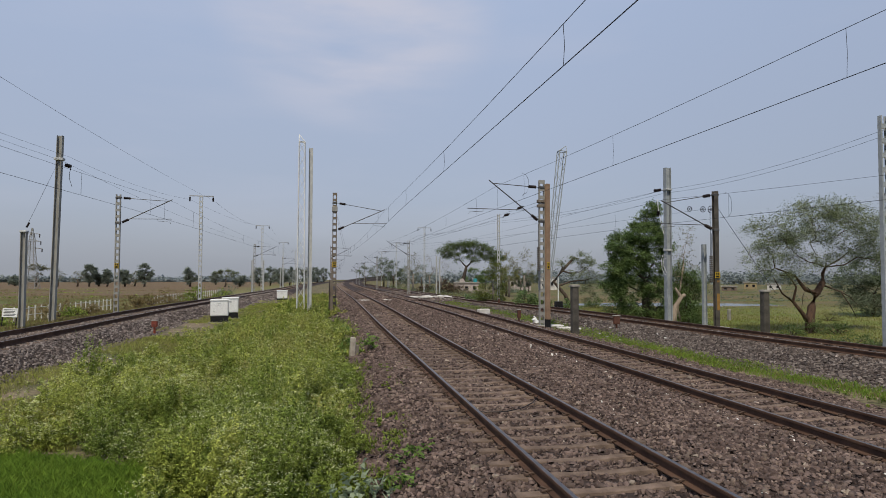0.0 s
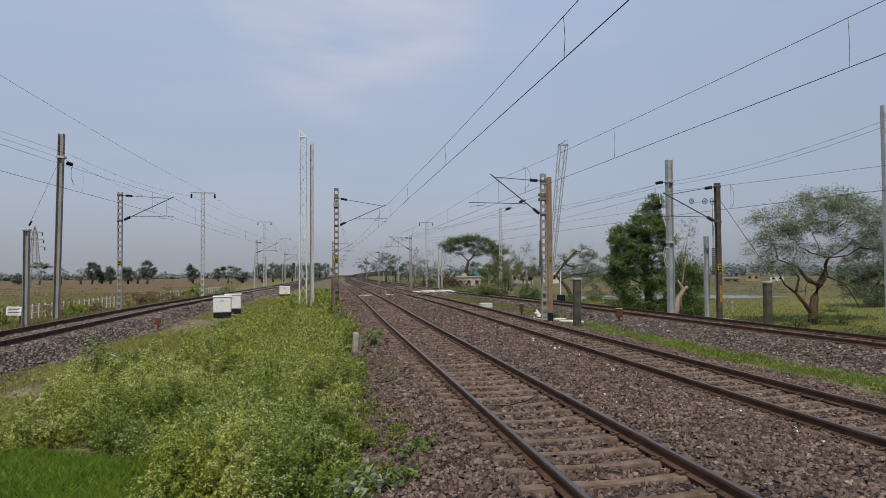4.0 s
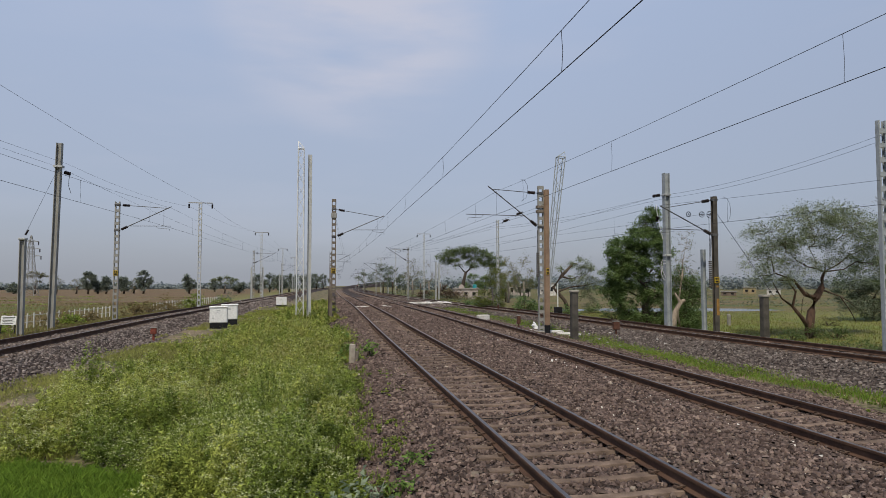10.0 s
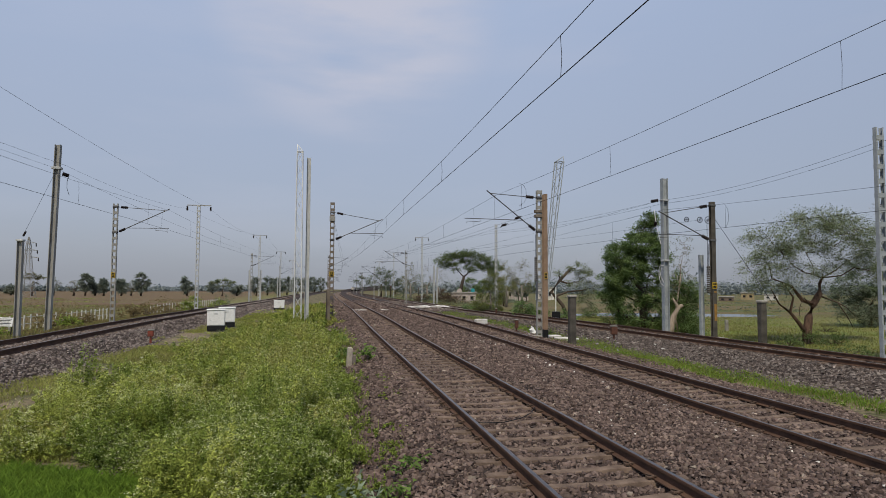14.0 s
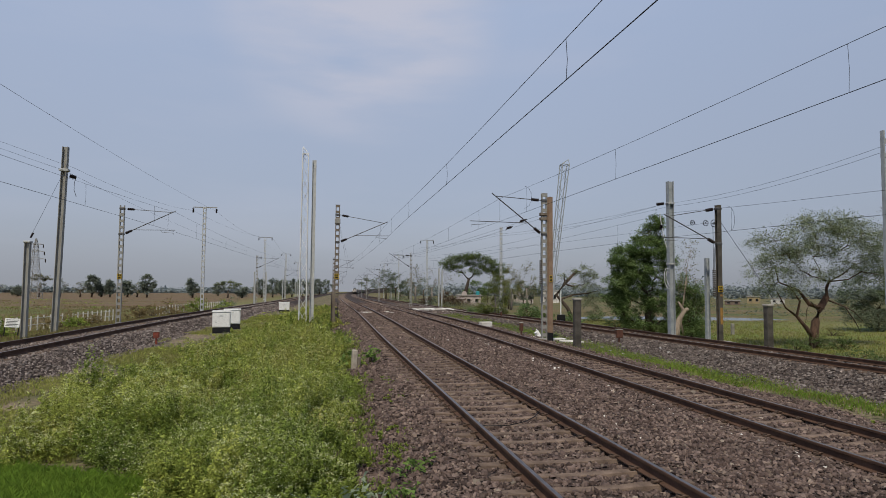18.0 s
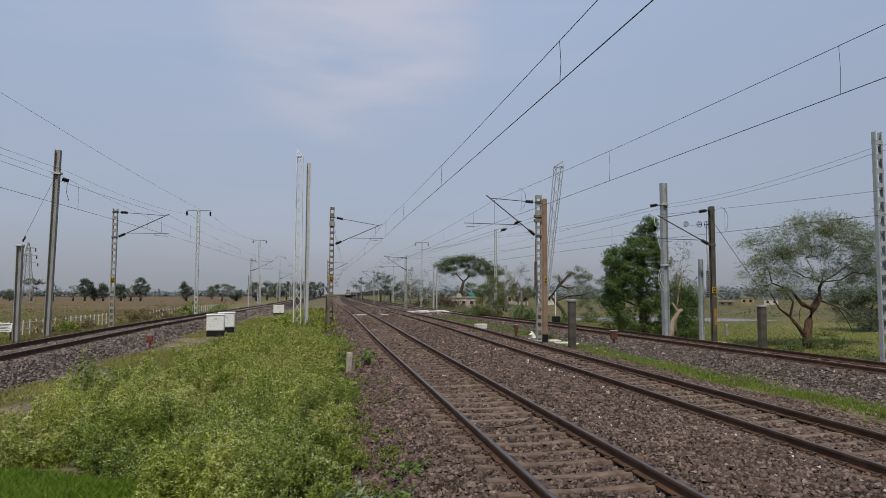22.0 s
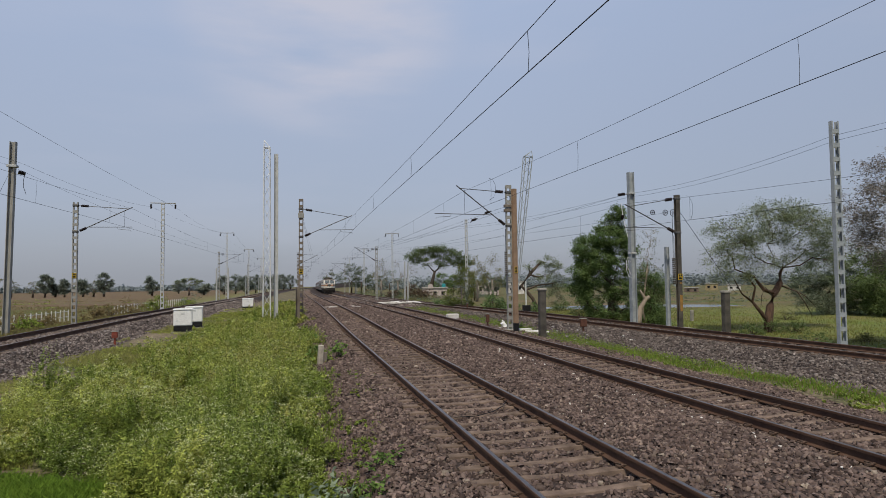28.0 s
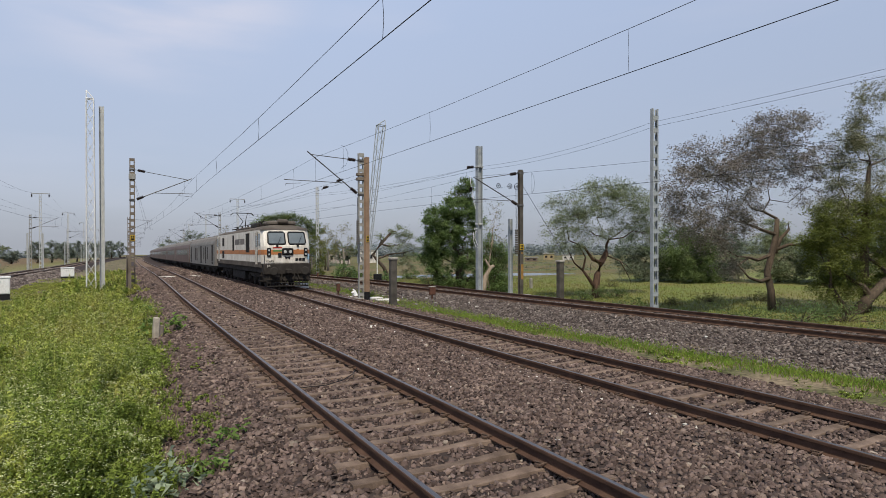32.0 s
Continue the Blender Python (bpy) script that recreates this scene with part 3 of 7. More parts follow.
def build_track(k, y_from, y_parts, y_far, clips_to, label):
    t = thing("railway_track", pose(0, 0, 0), label, "track", "parallel railway tracks")
    for side in (-1, 1):
        part("rail", rail_data(k, side), None, t, "rusty brown rail with a bright worn top")
    rng = random.Random(40 + k)
    y, far = y_from, Build()
    top = SLEEPER
    while y < y_far:
        x, z = track_x(k, y), track_z(k, y) - 0.178
        if y < y_parts:
            turn = -math.degrees(math.atan(track_x(k, y + .5) - track_x(k, y - .5)))
            part("sleeper", SLEEPER, None, t, at=pose(x + rng.uniform(-.02, .02), y + rng.uniform(-.02, .02), z + rng.uniform(-.008, .004), rng.uniform(-1, 1), 0, turn + rng.uniform(-.8, .8)))
            if y < clips_to:
                for side in (-1, 1):
                    for io in (-1, 1):
                        part("rail_clip", CLIP, None, t, at=pose(x + side * GAUGE / 2 + io * .055, y, z + .012, 0, 0, 0 if io > 0 else 180))
        else:
            far.box((x - 1.375, y - .12, z - .2), (x + 1.375, y + .12, z))
        y += SLEEPER_STEP
    if far.v:
        tagged(part("sleeper_run", far, M_SLEEPER, t, "far concrete sleepers running to the distance"), kind="stuff")
    return t


build_track(1, 1.0 - 24 * SLEEPER_STEP, 150.0, 420.0, 34.0, "near main track, rusty rails on brown concrete sleepers")
build_track(2, 0.5 - 24 * SLEEPER_STEP, 150.0, 420.0, 34.0, "second main track, rusty rails on brown concrete sleepers")
build_track(3, -8.85, 90.0, 200.0, 0.0, "outer curving track with dark rails on deep ballast")
build_track(0, -0.85, 90.0, 200.0, 0.0, "side track with dark rails on reddish brown sleepers")


def stones(name, label, x_of, spans, seed, material=M_STONE):
    """Loose crushed stones: angular lumps, each turned its own way."""
    rng = np.random.default_rng(seed)
    corner = np.array([(-1, -1, -1), (1, -1, -1), (1, 1, -1), (-1, 1, -1), (-.8, -.75, .8), (.9, -.2, .8), (-.2, .9, .8)], float)
    quads = np.array([(4, 5, 6), (0, 1, 5), (0, 5, 4), (1, 2, 5), (2, 6, 5), (2, 3, 6), (3, 4, 6), (3, 0, 4)])
    vs, fs, k = [], [], 0
    for y0, y1, n, size in spans:
        ys = rng.uniform(y0, y1, n)
        us = rng.uniform(0, 1, n)
        pts = []
        for y, u in zip(ys, us):
            x = x_of(u, y)
            z = ballast_top(x, y)
            if min(abs(x - track_x(q, y)) for q in (0, 1, 2, 3)) < 1.25:
                z -= .004
                first = 1.0 if abs(x - track_x(1, y)) < 1.3 else .5
                if x < 12 and abs((y - first + SLEEPER_STEP / 2) % SLEEPER_STEP - SLEEPER_STEP / 2) < .092:
                    continue
            g = ground_z(x, y)
            if z > g - 0.14:
                pts.append((x, y, max(z, g)))
        p = np.array(pts)
        n = len(p)
        sz = size * rng.uniform(0.55, 1.35, (n, 1)) * np.stack([rng.uniform(.7, 1.25, n), rng.uniform(.55, 1.0, n), rng.uniform(.45, .85, n)], 1)
        shape = corner[None] * (1 + rng.uniform(-.45, .25, (n, 7, 1))) + rng.uniform(-.34, .34, (n, 7, 3))
        shape = shape * sz[:, None]
        a, c = rng.uniform(0, 6.28, n), rng.uniform(-1.0, 1.0, n)
        ca, sa, cc, sc = np.cos(a), np.sin(a), np.cos(c), np.sin(c)
        x, y, z = shape[..., 0], shape[..., 1], shape[..., 2]
        y, z = y * cc[:, None] - z * sc[:, None], y * sc[:, None] + z * cc[:, None]
        x, y = x * ca[:, None] - y * sa[:, None], x * sa[:, None] + y * ca[:, None]
        q = np.stack([x, y, z], 2) + p[:, None] + np.stack([0 * a, 0 * a, size * rng.uniform(-.5, 1.15, n)], 1)[:, None]
        vs.append(q.reshape(-1, 3))
        fs.append((quads[None] + (k + 7 * np.arange(n))[:, None, None]).reshape(-1, 3))
        k += 7 * n
    ob = new(name, np_mesh(name, np.concatenate(vs), np.concatenate(fs), material))
    return tagged(ob, label, "ballast stones", kind="stuff")


STONE_SPANS = ((-9, 2.8, 15000, .05), (2.8, 7, 22000, .032), (7, 12, 31000, .033), (12, 20, 37000, .036), (20, 34, 31000, .046), (34, 60, 21000, .058), (60, 105, 10000, .10))
stones("ballast_stones_main", "loose angular purplish grey ballast stones", lambda u, y: track_x(1, y) - 3.3 + u * 12.1, STONE_SPANS, 5)
stones("ballast_stones_east", "loose angular grey ballast stones on the outer bank", lambda u, y: track_x(3, y) - 5.2 + u * 7.2, ((-6, 4, 4000, .055), (4, 14, 15000, .038), (14, 30, 20000, .04), (30, 60, 10000, .055), (60, 105, 7000, .10)), 6, M_STONE_GREY)
stones("ballast_stones_west", "loose angular grey ballast stones beside the side track", lambda u, y: track_x(0, y) - 2.5 + u * 6.3, ((0, 14, 4000, .055), (14, 24, 15000, .036), (24, 36, 14000, .040), (36, 60, 10000, .052), (60, 100, 5000, .10)), 7, M_STONE_WEST)
stones("pale_chips", "scattered whitish stone chips beside the second track", lambda u, y: track_x(2, y) - 1.75 + u * .5 if u < .6 else track_x(2, y) - 4.0 + (u - .6) * 8, ((6, 16, 60, .03), (16, 30, 90, .04)), 17, M_WHITEWASH)


# ---- overhead line masts and wires ----
def ladder_mast(m, height, label, material, w=0.24, step=0.42, parts=True, group="overhead line masts"):
    """Two channels joined by batten plates, standing on a concrete foot."""
    t = thing("overhead_mast", m, label, "mast", group)
    ch = Build()
    ch.prism([(-.03, -.075), (.03, -.075), (.03, -.065), (-.02, -.065), (-.02, .065), (.03, .065), (.03, .075), (-.03, .075)], 0, height, axis="z")
    chd = ch.data("channel", material)
    part("channel", chd, None, t, at=pose(-w / 2, 0, 0))
    part("channel", chd, None, t, at=pose(w / 2, 0, 0, 0, 0, 180))
    plate = Build().box((-w / 2 - .03, -.004, -.085), (w / 2 + .03, .004, .085)).data("batten_plate", material)
    z = 0.25
    while z < height:
        for face in (-.079, .079):
            part("batten_plate", plate, None, t, at=pose(0, face, z))
        z += step
    part("foot_block", Build().box((-.35, -.35, -.6), (.35, .35, .06), 0, .03), M_CONC, t)
    return t


def h_column(m, height, label, material, w=0.2, name="steel_column", foot=True):
    """A rolled H section on a base plate, its web towards the track."""
    t = thing(name, m, label, "post", "steel columns")
    a, f = w / 2, .055 * w + .012
    part("column", Build().prism([(-a, -a), (f - a, -a), (f - a, -.008), (a - f, -.008), (a - f, -a), (a, -a), (a, a), (a - f, a), (a - f, .008), (f - a, .008), (f - a, a), (-a, a)], 0, height, axis="z"), material, t)
    if foot:
        part("foot_block", Build().box((-.36, -.36, -.6), (.36, .36, .07), 0, .03), M_WHITEWASH, t)
    return t


def insulator(t, a, b, r=0.055):
    """A ribbed insulator between two points of thing t."""
    a, b = Vector(a), Vector(b)
    n = 7
    pts, rs = [], []
    for i in range(2 * n + 1):
        pts.append(a.lerp(b, i / (2 * n)))
        rs.append(r * 1.45 if i % 2 else r * 0.9)
    part("insulator", Build().tube(pts, rs, 8), M_INSUL, t, "dark brown ribbed insulator", smooth=False)


def cantilever(t, reach, z_low, z_tip, z_stay, z_reg, side, metal, reg_from=0.35, reg_past=0.5):
    """Bracket of the overhead line: raked tube, stay, registration arm, steady arm. side: +1 towards +x."""
    s = side
    tip = Vector((s * reach, 0, z_tip))
    low = Vector((s * .14, 0, z_low))
    d = (tip - low).normalized()
    insulator(t, low + d * .12, low + d * .55, .068)
    part("bracket_tube", Build().tube([low + d * .5, tip + d * .25], .03, 6), metal, t)
    stay0 = Vector((s * .12, 0, z_stay))
    e = (tip - stay0).normalized()
    insulator(t, stay0 + e * .2, stay0 + e * .62, .066)
    part("stay_tube", Build().tube([stay0, stay0 + e * .2], .02, 6).tube([stay0 + e * .6, tip], .021, 6), metal, t)
    k = (z_reg - z_low) / (z_tip - z_low)
    r0 = low.lerp(tip, k)
    r1 = Vector((s * (reach + reg_past), 0, z_reg + .03))
    part("registration_arm", Build().tube([r0, r1], .02, 6), metal, t)
    part("steady_arm", Build().tube([r1 - Vector((s * .9, 0, 0)), r1 - Vector((s * .85, 0, .14)), r1 - Vector((s * .1, 0, .2)), r1 - Vector((s * .06, 0, .3))], .012, 5), metal, t)
    part("hanger", Build().tube([tip - Vector((s * .25, 0, .1)), Vector((tip.x - s * .25, 0, z_reg + .03))], .007, 4), M_WIRE, t)
    for z in (z_low, z_stay):
        part("clamp", Build().box((-.16, -.12, z - .06), (.16, .12, z + .06), 0, .01), metal, t)


def number_plate(t, z, w=0.3, y=-0.1):
    """The mast's yellow plate; its figures are dark bars."""
    p = part("number_plate", Build().box((-w / 2, y - .012, z - .17), (w / 2, y, z + .17), 0, .004), M_YELLOW, t, "yellow plate with dark marks")
    part("mark", Build().box((-w * .32, y - .016, z + .02), (-w * .05, y - .012, z + .13)).box((w * .05, y - .016, z + .02), (w * .32, y - .012, z + .13)).box((-w * .32, y - .016, z - .13), (w * .3, y - .012, z - .03)), M_BLACK, p)


def mast_on(x, y, z, top, *a, **k):
    """A ladder mast whose foot is at z and whose head is at the height top."""
    return ladder_mast(pose(x, y, z), top - z, *a, **k)


# masts of the near main track
p = mast_on(0.93, 42.5, -.45, 7.86, "brown dusty steel mast with a bracket over the near track", M_RUSTY)
cantilever(p, 3.25, 5.72, 7.12, 7.62, 6.2, 1, M_BRACKET, reg_past=.3)
number_plate(p, 3.35)
part("collar", Build().box((-.19, -.14, 7.0), (.19, .14, 7.35), 0, .02), M_GALVDULL, p)
for k, (y, h) in enumerate(((100.0, 7.3), (158.0, 7.3), (216.0, 7.3), (272.0, 7.3), (330.0, 7.3))):
    x = track_x(1, y) - 2.75
    q = ladder_mast(pose(x, y, track_z(1, y) - .5), h + .5, "brown steel mast with a bracket over the near track", M_RUSTY, step=.6)
    cantilever(q, 3.0, 5.9, 7.3, 7.5, 6.2, 1, M_BRACKET, reg_past=.3)
def weight_stack(t, x, y, z0, z1, r=.08):
    """A stack of round iron tension weights on a rod, hung by a cable."""
    w = part("weight_rod", Build().tube([(x, y, z0 - .08), (x, y, z1 + 1.2)], .012, 5), M_WIRE, t)
    n = int((z1 - z0) / .1)
    disc = Build().tube([(0, 0, .006), (0, 0, .02), (0, 0, .07), (0, 0, .084)], [r * .85, r, r, r * .85], 8).data("weight_plate", M_DARKCONC)
    for i in range(n):
        part("weight_plate", disc, None, w, "dark iron tension weight" if i == 0 else "", at=pose(x, y, z0 + i * (z1 - z0) / n))


# masts of the second main track
p = mast_on(11.72, 31.0, -.5, 7.32, "weathered grey steel mast with bracket and tension wheels", M_GALVDULL, w=.26)
cantilever(p, 2.75, 5.65, 7.65, 7.5, 6.25, -1, M_BRACKET, reg_past=1.4)
weight_stack(p, -.42, -.6, 2.95, 4.25)
for z in (6.5, 6.75):
    part("clamp_plate", Build().box((-.24, -.14, z - .08), (.2, .14, z + .08), 0, .015), M_RUSTY, p)
q = thing("tension_post", pose(11.66, 30.0, -.5, 0, 0, 0), "tan painted steel post beside a mast, dark at its foot", "post", "steel columns")
part("column", Build().prism([(-.11, -.11), (.11, -.11), (.11, -.09), (.01, -.09), (.01, .09), (.11, .09), (.11, .11), (-.11, .11), (-.11, .09), (-.01, .09), (-.01, -.09), (-.11, -.09)], .45, 7.55, axis="z"), M_TAN, q)
part("foot_paint", Build().box((-.115, -.115, -.1), (.115, .115, .45)), M_BLACK, q, "black painted foot")
number_plate(q, 3.25, .16, -.13)
for k, y in enumerate((84.0, 141.0, 199.0, 256.0, 314.0)):
    x = track_x(2, y) + 2.75
    q = ladder_mast(pose(x, y, track_z(2, y) - .5), 7.9, "grey steel mast with a bracket over the second track", M_GALVDULL, step=.6)
    cantilever(q, 2.9, 5.9, 7.7, 7.5, 6.3, -1, M_BRACKET, reg_past=.8)
# masts of the outer track
q = thing("overhead_mast", pose(21.0, 29.2, -.62), "dark brown steel mast with ochre bands and tension weights", "mast", "overhead line masts")
part("column", Build().prism([(-.13, -.1), (.13, -.1), (.13, -.08), (.02, -.08), (.02, .08), (.13, .08), (.13, .1), (-.13, .1), (-.13, .08), (-.02, .08), (-.02, -.08), (-.13, -.08)], 0, 7.45, axis="z"), M_DARKCONC, q)
part("ochre_band", Build().box((-.03, -.105, 1.0), (.137, .105, 1.9), 0, .005), M_OCHRE, q, "worn ochre painted band")
part("ochre_band", Build().box((-.03, -.105, 2.5), (.137, .105, 2.6), 0, .005), M_OCHRE, q, "worn ochre painted band")
part("foot_block", Build().box((-.55, -.4, -.4), (.55, .4, .1), 0, .04), M_CONC, q)
number_plate(q, 2.9, .3, -.12)
cantilever(q, 3.0, 5.35, 6.75, 7.25, 5.6, -1, M_BRACKET, reg_past=.3)
weight_stack(q, -.26, 0, 2.5, 3.95, .12)
part("weight_cable", Build().tube([(-.32, 0, 3.8), (-.32, 0, 6.5)], .012, 5), M_WIRE, q)
for dx, r in ((-.25, .19), (-.75, .15), (-1.55, .13)):
    b = Build()
    b.tube([(dx + r * math.cos(a), 0, 6.45 + r * math.sin(a)) for a in np.linspace(0, 2 * math.pi, 15)], .018, 5, cap=False)
    for a in (0, 1.05, 2.1):
        b.tube([(dx - r * math.cos(a), 0, 6.45 - r * math.sin(a)), (dx + r * math.cos(a), 0, 6.45 + r * math.sin(a))], .012, 4)
    part("pulley_wheel", b, M_WIRE, q, "dark spoked tension pulley")
part("stay_wire", Build().tube([(.1, 0, 6.6), (.6, -3.6, 2.1)], .012, 5), M_WIRE, q)
h = h_column(pose(19.75, 31.8, -.55), 9.05, "tall pale galvanised steel column on a white foot", M_BLUESTEEL, .32)
insulator(h, (-.4, 0, 7.75), (-.8, 0.1, 7.7), .07)
part("clamp", Build().box((-.2, -.18, 7.72), (.2, .18, 7.82), 0, .01), M_GALV, h)
part("clamp", Build().box((-.2, -.16, 4.2), (.2, .16, 4.3), 0, .01), M_GALV, h)
part("drop_rod", Build().tube([(-.66, 0, 7.2), (-.55, 0, 6.4), (-.26, 0, 5.2)], .02, 5), M_WHITESTEEL, h, "white painted rod")
insulator(h, (-.62, 0, 6.25), (-.56, 0, 6.5), .07)
part("cable_loop", Build().tube([(-.17, -.1, 3.95), (-.38, -.1, 3.98), (-.47, -.1, 3.7), (-.45, -.1, 3.2), (-.32, -.1, 2.88), (-.17, -.1, 2.8)], .018, 5).tube([(-.17, -.1, 3.75), (-.33, -.12, 3.8), (-.40, -.12, 3.4), (-.17, -.12, 2.95)], .018, 5), M_WHITESTEEL, h, "looped white cable")
ladder_mast(pose(20.75, 18.9, -.55), 8.9, "new pale galvanised ladder mast on a white foot", M_BLUESTEEL, .28, .55)
h_column(pose(20.97, 30.2, -.62), 4.6, "short pale grey steel post by the outer track", M_BLUESTEEL, .2, "anchor_post")
ladder_mast(pose(18.1, 60.4, -.6), 9.0, "slim pale ladder mast beyond the outer track", M_GALV, .2, .5)
for y in (104.0, 150.0, 198.0):
    x = track_x(3, y) + 3.0
    ft = ladder_mast(pose(x, y, track_z(3, y) - .5), 11.5, "pale ladder mast with two hanging insulators", M_GALV, .2, .6)
    part("cross_arm", Build().box((-1.2, -.04, 11.4), (1.2, .04, 11.48), 0, .01), M_GALVDULL, ft)
    for dx in (-1.15, 1.15):
        insulator(ft, (dx, 0, 11.3), (dx, 0, 10.85), .065)
# masts of the side track
h = h_column(pose(-14.68, 37.6, -.6, 0, 1.0, 0), 10.65, "tall grey steel column with an insulator and hanging lead", M_GALVDULL, .28)
insulator(h, (.3, 0, 9.0), (.62, 0, 8.92), .08)
part("clamp", Build().box((-.24, -.17, 9.25), (.24, .17, 9.38), 0, .01), M_GALV, h)
part("drop_cable", Build().tube([(.62, 0, 8.92), (.55, 0, 8.6), (.56, 0, 8.2), (.70, 0, 7.8)], .014, 5), M_WIRE, h)
h = h_column(pose(-14.35, 33.3, -.6), 4.9, "short grey steel anchor post with a small insulator", M_GALVDULL, .24, "anchor_post", False)
part("top_bracket", Build().box((-.16, -.16, 4.9), (.16, .16, 5.0), 0, .02), M_GALV, h)
insulator(h, (.1, 0, 5.15), (.22, 0, 5.4), .04)
part("stay_wire", Build().tube([(.1, 0, 5.2), (-.2, 4.3, 9.2)], .008, 4), M_WIRE, h)
p = mast_on(-13.1, 43.2, -.55, 7.45, "grey steel ladder mast with a bracket over the side track", M_GALVDULL, w=.24)
cantilever(p, 3.1, 6.1, 7.62, 7.78, 6.4, 1, M_BRACKET, reg_past=.2)
number_plate(p, 3.3, .26)
lt = mast_on(-10.95, 59.5, -.4, 9.42, "pale grey ladder mast with a cross arm and two insulators", M_GALV, w=.24, step=.5)
part("cross_arm", Build().box((-1.05, -.04, 9.75), (1.1, .04, 9.83), 0, .01), M_GALVDULL, lt)
for dx in (-1.0, 1.05):
    insulator(lt, (dx, 0, 9.68), (dx, 0, 9.28), .065)
for y, hh in ((102.0, 8.2), (160.0, 8.2), (218.0, 8.0), (276.0, 8.0)):
    q = ladder_mast(pose(track_x(0, y) - 3.4, y, track_z(0, y) - .8), hh, "grey steel ladder mast with a bracket over the side track", M_GALVDULL, step=.6)
    cantilever(q, 3.2, 6.2, 7.7, 7.8, 6.5, 1, M_BRACKET, reg_past=.2)
for y in (101.0, 146.0, 190.0, 240.0):
    lt = ladder_mast(pose(track_x(0, y) - 2.2, y + 1, track_z(0, y) - .6), 11.0, "pale grey ladder mast with a cross arm and two insulators", M_GALV, step=.6)
    part("cross_arm", Build().box((-1.05, -.04, 10.9), (1.1, .04, 10.98), 0, .01), M_GALVDULL, lt)
    for dx in (-1.0, 1.05):
        insulator(lt, (dx, 0, 10.85), (dx, 0, 10.45), .065)
for x0, y in ((-3.1, 97.0), (-1.4, 97.0), (-3.1, 150.0), (-3.2, 196.0), (-3.2, 226.0), (-3.2, 262.0), (-3.2, 300.0)):
    h_column(pose(track_x(0, y) + x0, y, track_z(0, y) - .6), 5.2, "plain pale grey steel post beside the side track", M_GALV, .2, "anchor_post", False)
for x0, y in ((3.0, 92.0), (4.6, 98.0), (3.3, 127.0), (4.8, 139.0), (3.2, 176.0), (4.6, 188.0)):
    h_column(pose(track_x(3, y) + x0, y, track_z(3, y) - .6), 6.2, "plain pale grey steel post beside the outer track", M_GALV, .2, "anchor_post", False)


def lattice_mast(m, height, w0, w1, label, material, peak=-1):
    """A slim four-legged lattice with zigzag bracing and a pointed head."""
    t = thing("lattice_mast", m, label, "mast", "lattice masts")
    legs = [(-1, -1), (1, -1), (1, 1), (-1, 1)]

    def at(i, z):
        w = w0 + (w1 - w0) * z / height
        return (legs[i][0] * w / 2, legs[i][1] * w / 2, z)
    for i in range(4):
        part("leg", Build().tube([at(i, 0), at(i, height)], .042, 5), material, t)
    n = int(height / .85)
    for i in range(4):
        for j in range(n):
            a, c = (i, (i + 1) % 4) if j % 2 else ((i + 1) % 4, i)
            part("brace", Build().tube([at(a, height * j / n), at(c, height * (j + 1) / n)], .016, 4, cap=False), material, t)
    part("head", Build().tube([at(0, height), (peak * w1 / 2, 0, height + .55)], .03, 5).tube([at(3, height), (peak * w1 / 2, 0, height + .55)], .03, 5).tube([at(1, height), (peak * w1 / 2, 0, height + .55)], .03, 5).tube([at(0, height), at(1, height), at(2, height), at(3, height), at(0, height)], .04, 5), material, t)
    return t


lattice_mast(pose(-1.43, 46.0, -.5), 12.55, .52, .42, "slim white lattice mast standing in the weeds", M_WHITESTEEL)
h_column(pose(-.78, 45.9, -.5), 12.1, "tall pale galvanised steel column in the weeds", M_GALV, .3, foot=False)
lattice_mast(pose(18.8, 48.9, -.7, 0, 6.6, 0), 13.6, .3, .62, "grey lattice boom leaning beside the outer track", M_BLUESTEEL, 1)


def wire(t, name, pts, r):
    part(name, Build().tube(pts, r, 5, cap=False), M_WIRE, t)


def catenary(label, k, spans, z_contact, sag, z_tip, x_shift=0.0, zig=.2, lift=0.0):
    """Messenger wire hung between supports, contact wire below it on droppers. lift: how much higher the first support is."""
    t = thing("overhead_line", pose(0, 0, 0), label, "overhead wires", "overhead lines")

    def xz(y, i, f):
        a = (zig if i % 2 else -zig) * (1 - 2 * f)
        return track_x(k, y) + x_shift + a
    mes, con = [], []
    for i, (a, b) in enumerate(zip(spans, spans[1:])):
        n = 14
        for j in range(n if i < len(spans) - 2 else n + 1):
            f = j / n
            y = a + (b - a) * f
            base = fall(y) + (lift * (1 - f) if i == 0 else 0)
            mes.append((xz(y, i, f), y, base + z_tip - 4 * sag * f * (1 - f)))
            con.append((xz(y, i, f), y, base + z_contact - .08 * 4 * f * (1 - f)))
        for j in range(1, 7):
            f = (j - .5) / 6
            y = a + (b - a) * f
            base = fall(y) + (lift * (1 - f) if i == 0 else 0)
            x = xz(y, i, f)
            za, zb = base + z_tip - 4 * sag * f * (1 - f), base + z_contact - .08 * 4 * f * (1 - f)
            if zb < za - .1:
                part("dropper", Build().tube([(x, y, zb), (x + .02, y, (za + zb) / 2), (x, y, za)], .0052, 4, cap=False), M_WIRE, t)
    wire(t, "messenger_wire", mes, .0062)
    wire(t, "contact_wire", con, .0078)
    return t


catenary("contact and messenger wires over the near track", 1, (-16, 42.5, 100, 158, 216, 272, 330), 5.58, .48, 6.6, zig=.5)
catenary("contact and messenger wires over the second track", 2, (-22, 31, 84, 141, 199, 256, 314), 5.80, .44, 7.03, lift=.35)
